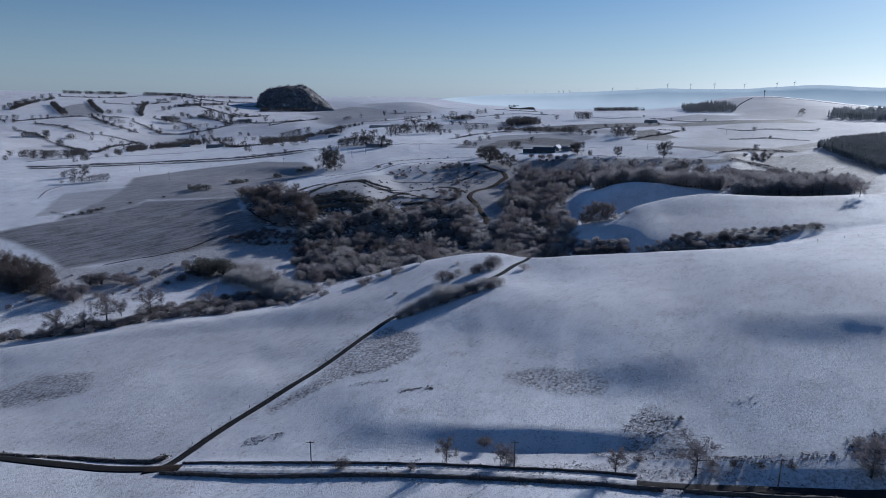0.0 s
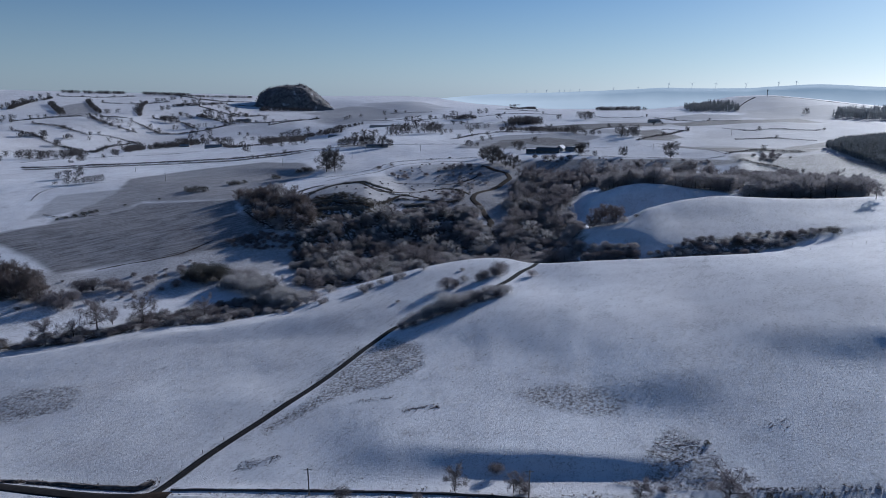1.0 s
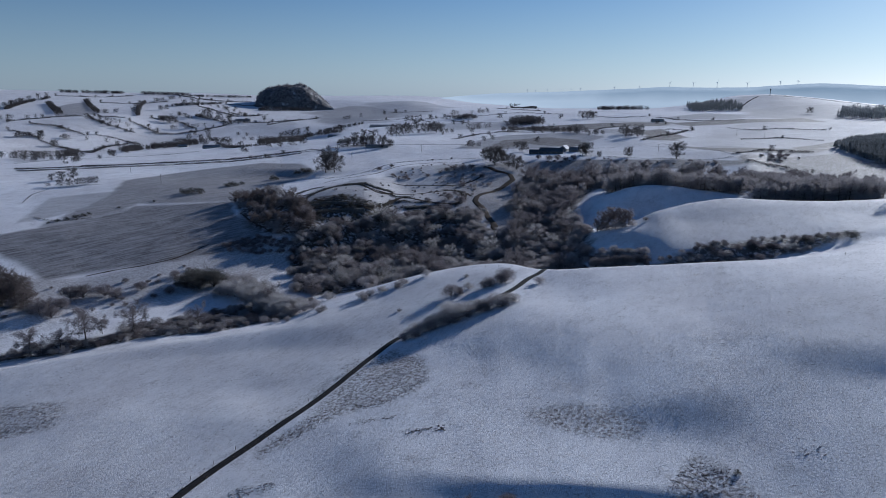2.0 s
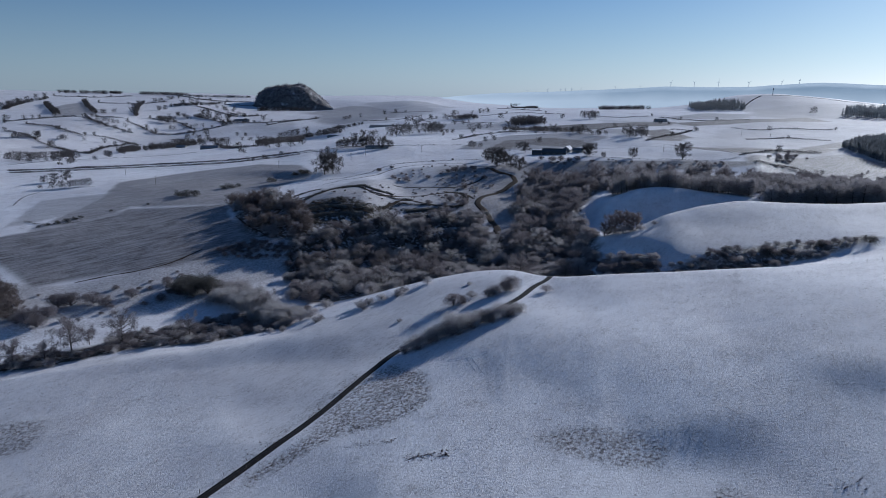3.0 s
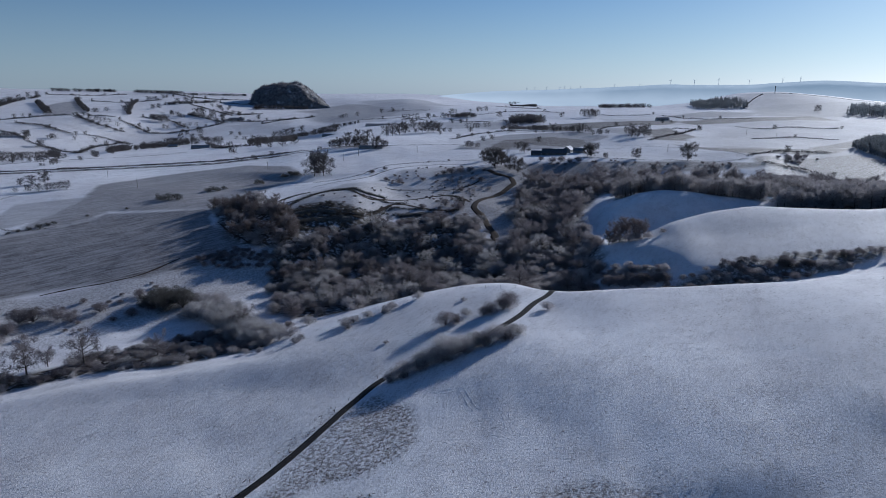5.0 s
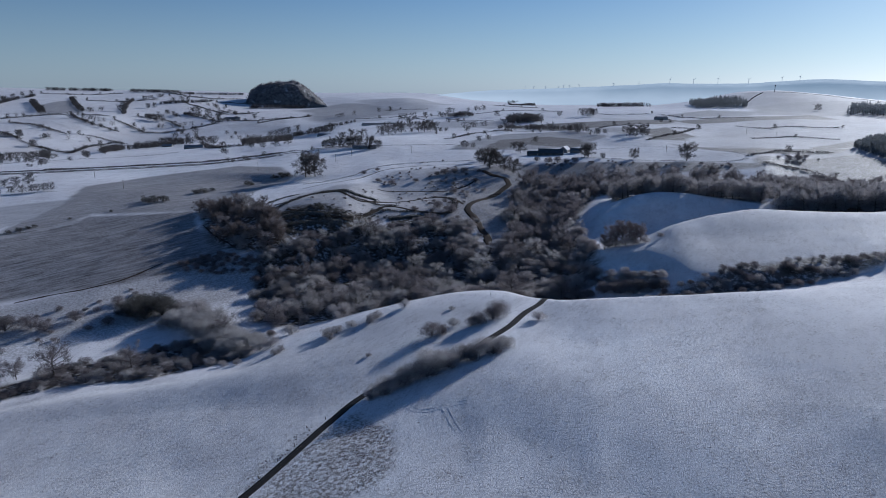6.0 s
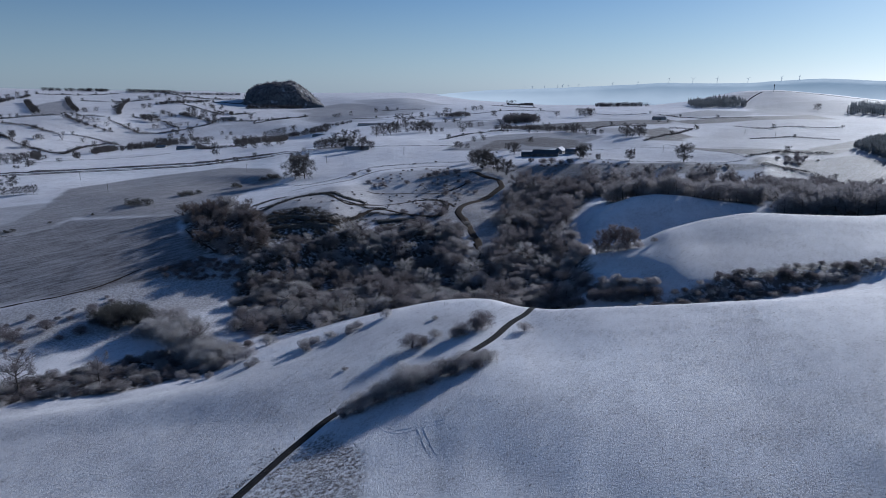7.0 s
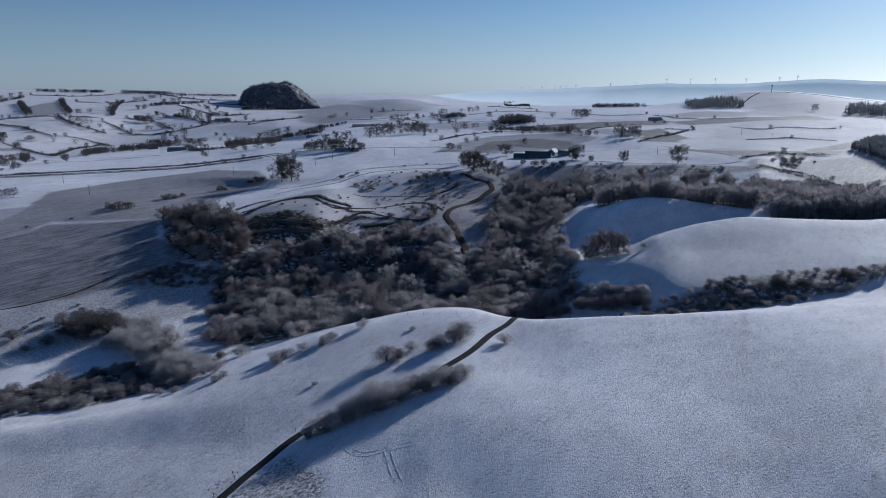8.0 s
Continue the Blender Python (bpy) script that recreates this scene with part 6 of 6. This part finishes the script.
    post.limb((0, 0, -0.5), (0, 0, tall), 0.22, 0.16, 6)
    arm.limb((-1.2, 0, tall - 0.5), (1.2, 0, tall - 0.5), 0.12, 0.12, 4)
    part("post", post.mesh("post", WOOD), ob)
    part("crossarm", arm.mesh("crossarm", WOOD), ob)


for x, y in [(21.7, 171.0), (91.0, 151.2), (-42.2, 180.5), (-123, 854), (-109, 890), (-35, 910), (-382, 795), (-202, 803), (520, 1079), (499, 1134), (272, 852), (-310, 713)]:
    utility_pole(x, y)


def mast(x, y):
    ob = thing("radio_mast", x, y, height_at(x, y), "dark radio mast on a hilltop", "mast")
    post, box_ = Sticks(), Sticks()
    post.limb((0, 0, -1), (0, 0, 22), 1.0, 0.7, 6)
    box_.limb((0, 0, 19), (0, 0, 24), 2.0, 2.0, 6)
    part("post", post.mesh("post", SHEET), ob)
    part("antenna", box_.mesh("antenna", SHEET), ob)


mast(*[(1115, 2266)][0])


# ---- the rock hill ----
def rock_hill(x, y, label):
    """A volcanic plug: a long wooded back, a flat top and a steep craggy face."""
    rng = np.random.default_rng(61)
    us, vs = np.linspace(-1, 1, 110), np.linspace(-1, 1, 70)
    profile_u = np.array([-1.0, -0.95, -0.85, -0.7, -0.5, -0.35, -0.1, 0.15, 0.3, 0.45, 0.6, 0.75, 0.9, 1.0])
    profile_h = np.array([0.0, 0.36, 0.56, 0.72, 0.83, 0.92, 0.98, 1.02, 1.0, 0.86, 0.62, 0.38, 0.14, 0.0])
    u, v = np.meshgrid(us, vs, indexing="ij")
    h = np.interp(u, profile_u, profile_h) * np.clip(1 - np.abs(v) ** 2.2, 0, 1) ** 0.7
    px, py = u * 166, v * 120
    rough = 5.0 * ripple(px, py, 30, 11) + 3.0 * ripple(px, py, 13, 12) + 1.5 * ripple(px, py, 6, 13)
    z = h * 95 + rough * np.clip(h * 2.5, 0, 1) - 6 * (h <= 0.001)
    way = math.atan2(x, y)
    wx, wy = px * math.cos(way) + py * math.sin(way), -px * math.sin(way) + py * math.cos(way)
    base = land((wx + x).ravel(), (wy + y).ravel()).reshape(u.shape)
    z0 = height_at(x, y)
    z = np.maximum(z + z0 * 0.7 + base * 0.3, base - 6) - z0
    verts = np.stack([wx, wy, z], -1).reshape(-1, 3)
    n = len(vs)
    faces = [(i * n + j, (i + 1) * n + j, (i + 1) * n + j + 1, i * n + j + 1) for i in range(len(us) - 1) for j in range(n - 1)]
    hill = thing("rock_hill", x, y, z0, label, "hill", kind="structure", turn=0.0)
    part("crag", mesh_of("crag", verts.tolist(), faces, ROCK, True), hill)
    scrub = Sticks()
    k = rng.integers(0, len(verts), 3600)
    uu = u.ravel()[k]
    k = k[(h.ravel()[k] > 0.12) & (rng.random(3600) < np.where(uu < -0.1, 1.0, 0.3))]
    d = unit(rng.normal(size=(len(k), 3)) * 0.5 + (0, 0, 0.8))
    scrub.twigs(verts[k] + rng.normal(size=(len(k), 3)) * 2, d, rng.uniform(4, 9, len(k)), rng.uniform(2.0, 4.5, len(k)), rng)
    tagged(part("scrub", scrub.mesh("scrub", TWIGS), hill), kind="stuff")
    return hill


rock_hill(-664, 2900, "steep dark rocky hill with scrub and streaks of snow")


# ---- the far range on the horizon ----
def painted_haze(name):
    """Paints the air in front of the far range as glow: blue at the crest, pale mist at the foot."""
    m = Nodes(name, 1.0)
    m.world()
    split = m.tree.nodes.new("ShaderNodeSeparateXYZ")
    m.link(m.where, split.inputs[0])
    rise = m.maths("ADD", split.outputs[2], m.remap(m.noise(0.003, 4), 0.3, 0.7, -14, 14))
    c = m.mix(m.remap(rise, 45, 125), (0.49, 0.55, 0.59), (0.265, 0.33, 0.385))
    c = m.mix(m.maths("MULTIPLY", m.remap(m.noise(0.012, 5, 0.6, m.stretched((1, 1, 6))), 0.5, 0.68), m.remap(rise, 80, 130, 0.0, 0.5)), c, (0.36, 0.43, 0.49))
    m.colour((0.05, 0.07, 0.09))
    # distance haze is put into the emission, so the hills glow by themselves
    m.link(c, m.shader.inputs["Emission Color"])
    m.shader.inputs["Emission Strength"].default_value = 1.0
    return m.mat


def far_range(crest, far, deep, material, label):
    """A ridge on the horizon, from (bearing, height) knots, with a rounded back."""
    b = np.linspace(crest[0][0], crest[-1][0], 140)
    k = np.array(crest, float)
    z = np.interp(b, k[:, 0], k[:, 1])
    z = z + 1.5 * ripple(b * 40, b * 0, 25, 21)
    rows = []
    for s, f in ((-1.0, 0.0), (-0.6, 0.35), (-0.3, 0.75), (0.0, 1.0), (0.4, 0.7)):
        r = far + s * deep
        x, y = r * np.sin(np.radians(b)), r * np.cos(np.radians(b))
        low = land(x, y) - 8
        rows.append(np.column_stack([x, y, low + (np.maximum(z, low) - low) * f]))
    n = len(b)
    faces = [(i * n + j, i * n + j + 1, (i + 1) * n + j + 1, (i + 1) * n + j) for i in range(4) for j in range(n - 1)]
    return tagged(new("backdrop", mesh_of("backdrop", np.concatenate(rows).tolist(), faces, material, True)), label, "backdrop", kind="structure")


RANGE = painted_haze("far_hills_painted_haze")
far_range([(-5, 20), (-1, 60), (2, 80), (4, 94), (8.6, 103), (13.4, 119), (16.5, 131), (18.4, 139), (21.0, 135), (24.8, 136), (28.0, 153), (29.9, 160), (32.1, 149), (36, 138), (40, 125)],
          4600, 350, RANGE, "long blue hills fading into painted winter haze")


# ---- wind turbines on the ridge ----
def turbine(x, y, z, tall, spin, group="wind farm"):
    ob = thing("wind_turbine", x, y, z, "slim white three-bladed wind turbine on a hazy ridge", "wind turbine", group)
    tower = Sticks()
    tower.limb((0, 0, -3), (0, 0, tall), 1.3, 0.9, 8)
    part("tower", tower.mesh("tower", PAINT), ob)
    hub = Sticks()
    hub.limb((0, -3, tall), (0, 6, tall), 2.0, 2.0, 6)
    head = part("nacelle", hub.mesh("nacelle", PAINT), ob)
    for k in range(3):
        a = spin + k * 2.0944
        blade = Sticks()
        d = np.array([math.sin(a), 0, math.cos(a)])
        blade.limb(np.array([0, -4, tall]), np.array([0, -4, tall]) + d * tall * 0.2, 0.45, 0.5, 4)
        blade.limb(np.array([0, -4, tall]) + d * tall * 0.2, np.array([0, -4, tall]) + d * tall * 0.55, 0.5, 0.15, 4)
        part("blade", blade.mesh("blade", PAINT), head)
    return ob


for bearing, z, tall, spin in ((7.2, 98, 34, 0.2), (7.9, 99, 32, 1.0), (8.9, 101, 34, 0.5), (10.0, 104, 32, 0.1), (10.4, 105, 34, 0.8), (10.9, 107, 32, 0.4), (11.7, 111, 30, 1.2),
                               (14.5, 121, 30, 0.6), (16.5, 128, 26, 0.3), (18.9, 136, 50, 0.5), (20.7, 134, 52, 1.1), (22.5, 133, 60, 0.2), (24.7, 134, 50, 0.9), (27.0, 144, 46, 0.7), (28.2, 150, 44, 0.1)):
    turbine(4600 * math.sin(radians(bearing)), 4600 * math.cos(radians(bearing)), z - 2, tall * 0.6, spin)


# ---- small things on the near fields ----
def tufts(outline, count, low, high, seed, label, material=None):
    """Rough grass standing out of the snow over an outline of the plan."""
    rng = np.random.default_rng(seed)
    ox, oy = np.array(outline).T
    p = np.column_stack([rng.uniform(ox.min(), ox.max(), 6 * count), rng.uniform(oy.min(), oy.max(), 6 * count)])
    dense = inside(p[:, 0], p[:, 1], outline, 4.0) * (0.55 + 0.6 * ripple(p[:, 0], p[:, 1], 4.5, seed))
    p = p[rng.random(len(p)) < dense][:count]
    x0, y0 = float(ox.mean()), float(oy.mean())
    z0 = height_at(x0, y0)
    n, blades = len(p), 7
    at = np.repeat(np.column_stack([p[:, 0] - x0, p[:, 1] - y0, land(p[:, 0], p[:, 1]) - z0 - 0.08]), blades, 0)
    size = np.repeat(rng.uniform(low, high, n), blades)
    at[:, :2] += rng.normal(size=(n * blades, 2)) * (size * 0.35)[:, None]
    d = unit(rng.normal(size=(n * blades, 3)) * 0.6 + (0, 0, 0.7))
    grass = Sticks()
    grass.twigs(at, d, size * rng.uniform(0.7, 1.2, n * blades), size * 0.42, rng)
    ob = new("rough_grass", grass.mesh("rough_grass", material or MOOR))
    ob.location = (x0, y0, z0)
    return tagged(ob, label, "grass", kind="stuff")


MOOR = speckled("moor_grass", (0.085, 0.068, 0.056), (0.24, 0.19, 0.155), 0.8, 0.95, through=0.25)
SNOWY_TUFT = speckled("snowy_tussock", (0.3, 0.28, 0.28), (0.75, 0.74, 0.76), 0.8, 0.9, through=0.2)
RUSH_BANK = [(22.2, 229.1), (39.2, 232.2), (53.6, 226.4), (62.7, 215.4), (57.9, 208.2), (44.2, 210.7), (33.0, 218.5)]
tufts([(-38.4, 289.0), (-27.0, 301.5), (-12.5, 283.9), (-10.0, 260.3), (-22.5, 247.3), (-42.2, 243.3), (-55.1, 231.5), (-65.8, 220.1), (-69.1, 223.8), (-53.4, 246.0)], 2600, 0.16, 0.36, 71, "brown rough grass standing out of the snow beside a lane")
tufts(RUSH_BANK, 800, 0.14, 0.3, 72, "brown rush tussocks on a snowy slope")
tufts([(59.7, 186.0), (70.7, 197.6), (75.8, 184.8), (78.8, 169.9), (68.4, 168.6), (53.9, 173.8)], 1000, 0.16, 0.4, 73, "dark rush tussocks above the road")
tufts([(-87.9, 187.9), (-53.0, 184.5), (-15.4, 178.5), (11.7, 174.5), (37.4, 171.6), (68.3, 163.8), (95.8, 154.5), (125.9, 151.1), (123.2, 144.0), (80.3, 154.1), (35.8, 164.6), (11.1, 169.5), (-32.7, 178.0)], 1500, 0.25, 0.6, 74, "frosted brown rough grass along the road verge")
tufts([(-207.4, 258.2), (-194.0, 276.8), (-166.5, 278.1), (-156.9, 257.1), (-176.4, 249.1), (-199.5, 247.4)], 1400, 0.14, 0.34, 75, "brown grass showing through thin snow")
tufts([(111.1, 159.9), (119.0, 162.5), (137.6, 166.3), (127.3, 154.2), (112.2, 156.4)], 300, 0.3, 0.6, 76, "dark rush tussocks above the road")
tufts([(78.3, 168.4), (88.2, 161.3), (101.8, 160.0), (111.1, 159.9), (109.0, 156.3), (87.2, 159.1)], 300, 0.25, 0.5, 85, "dark rush tussocks above the road")
tufts([(-93.5, 192.6), (-72.0, 234.6), (-40.6, 295.9), (-34.6, 292.2), (-65.5, 236.2), (-88.8, 195.4)], 700, 0.25, 0.5, 77, "frosted grass along the lane verge")
tufts([(-94.5, 190.3), (-74.1, 234.0), (-43.6, 297.0), (-40.8, 297.6), (-72.4, 236.1), (-95.0, 196.1)], 500, 0.25, 0.5, 78, "frosted grass along the lane verge")
tufts([(47.9, 231.2), (60.0, 235.6), (70.7, 226.3), (75.3, 216.3), (70.5, 210.2), (57.9, 216.9)], 230, 0.16, 0.34, 79, "small snowy tussocks on a slope", SNOWY_TUFT)
tufts([(-89.7, 183.7), (-32.1, 173.1), (19.2, 162.5), (71.6, 150.8), (70.9, 149.2), (18.9, 160.3), (-31.8, 171.3), (-88.8, 181.6)], 700, 0.3, 0.6, 80, "brown rough grass along the road verge")
tufts([(-37.8, 237.3), (-28.5, 237.1), (-21.5, 235.8), (-21.3, 233.5), (-28.1, 233.8), (-36.5, 234.7)], 60, 0.25, 0.45, 81, "thin streak of dark grass in snow")
tufts([(-18.3, 223.1), (-10.7, 223.9), (-3.1, 225.1), (-5.2, 221.0), (-13.7, 219.8)], 110, 0.25, 0.5, 82, "thin streak of dark grass in snow")
tufts([(-71.1, 201.8), (-63.9, 205.1), (-58.0, 206.2), (-56.3, 203.5), (-64.9, 201.2), (-69.3, 199.1)], 150, 0.25, 0.45, 83, "thin streak of dark grass in snow")
tufts([(96.2, 192.6), (102.8, 190.8), (101.1, 185.9), (94.4, 187.1)], 22, 0.3, 0.5, 84, "small dark tussocks on a snowy slope")


def ruts(points, gauge, label):
    """Two shallow wheel ruts pressed into snow, with raised edges."""
    line = np.array(points, float)
    for _ in range(4):
        line = np.concatenate([line[:1], np.stack([0.75 * line[:-1] + 0.25 * line[1:], 0.25 * line[:-1] + 0.75 * line[1:]], 1).reshape(-1, 2), line[-1:]])
    way = np.gradient(line, axis=0)
    way /= np.maximum(np.hypot(way[:, 0], way[:, 1]), 1e-6)[:, None]
    across = np.stack([way[:, 1], -way[:, 0]], -1)
    ob = thing("wheel_tracks", float(line[0, 0]), float(line[0, 1]), height_at(*line[0]), label, "tracks", kind="structure")
    for side in (-0.5, 0.5):
        verts, n = [], len(line)
        for u, h in ((-0.32, -0.05), (-0.16, 0.06), (0.0, -0.02), (0.16, 0.05), (0.32, -0.05)):
            p = line + across * (side * gauge + u)
            verts.append(np.column_stack([p[:, 0] - line[0, 0], p[:, 1] - line[0, 1], land(p[:, 0], p[:, 1]) + h + 0.05 * ripple(p[:, 0], p[:, 1], 1.7, 4) - ob.location.z]))
        faces = [(c * n + i, (c + 1) * n + i, (c + 1) * n + i + 1, c * n + i + 1) for c in range(4) for i in range(n - 1)]
        part("rut", mesh_of("rut", np.concatenate(verts).tolist(), faces, SNOW, True), ob)
    return ob


ruts([(-9.4, 310.1), (-11.9, 305.0), (-8.6, 299.7), (-4.3, 293.2), (1.4, 292.3), (5.9, 293.4), (13.2, 293.4)], 1.9, "curved wheel tracks pressed into the snow")
ruts([(5.2, 292.5), (6.8, 286.0), (8.5, 280.2), (10.1, 276.5)], 1.9, "short straight wheel tracks pressed into the snow")
ruts([(125.5, 331.4), (124.3, 322.2), (120.9, 311.6), (116.5, 303.4), (107.6, 296.2), (98.6, 291.1)], 1.9, "curved wheel tracks pressed into the snow")
ruts([(19.9, 273.0), (19.4, 267.4), (19.7, 261.9)], 1.9, "short faint wheel tracks pressed into the snow")


# ---- posts along the lane ----
def fence_post(x, y):
    post = Sticks()
    post.limb((0, 0, -0.4), (0, 0, 1.25), 0.09, 0.07, 5)
    ob = new("fence_post", POSTS[0] if POSTS else post.mesh("fence_post", WOOD))
    POSTS.append(ob.data)
    ob.location = (x, y, height_at(x, y))
    tagged(ob, "weathered wooden fence post in the snow", "post", "lane fence")


POSTS = []
side_line = smooth_line(LANE[:9], 9.0)
side_way = np.gradient(side_line, axis=0)
side_way /= np.hypot(side_way[:, 0], side_way[:, 1])[:, None]
for (x, y), (a, b) in zip(side_line[1:], side_way[1:]):
    fence_post(float(x - b * 2.9), float(y + a * 2.9))

for line in ([(200.9, 355.8), (216.0, 354.4), (230.7, 352.5), (250.5, 350.1)], [(5.8, 407.5), (24.3, 402.9), (37.0, 399.3)], [(5.4, 327.9), (17.6, 337.3), (29.6, 349.3), (40.9, 368.0), (52.4, 386.4)]):
    for x, y in smooth_line(line, 7.0):
        fence_post(float(x), float(y))
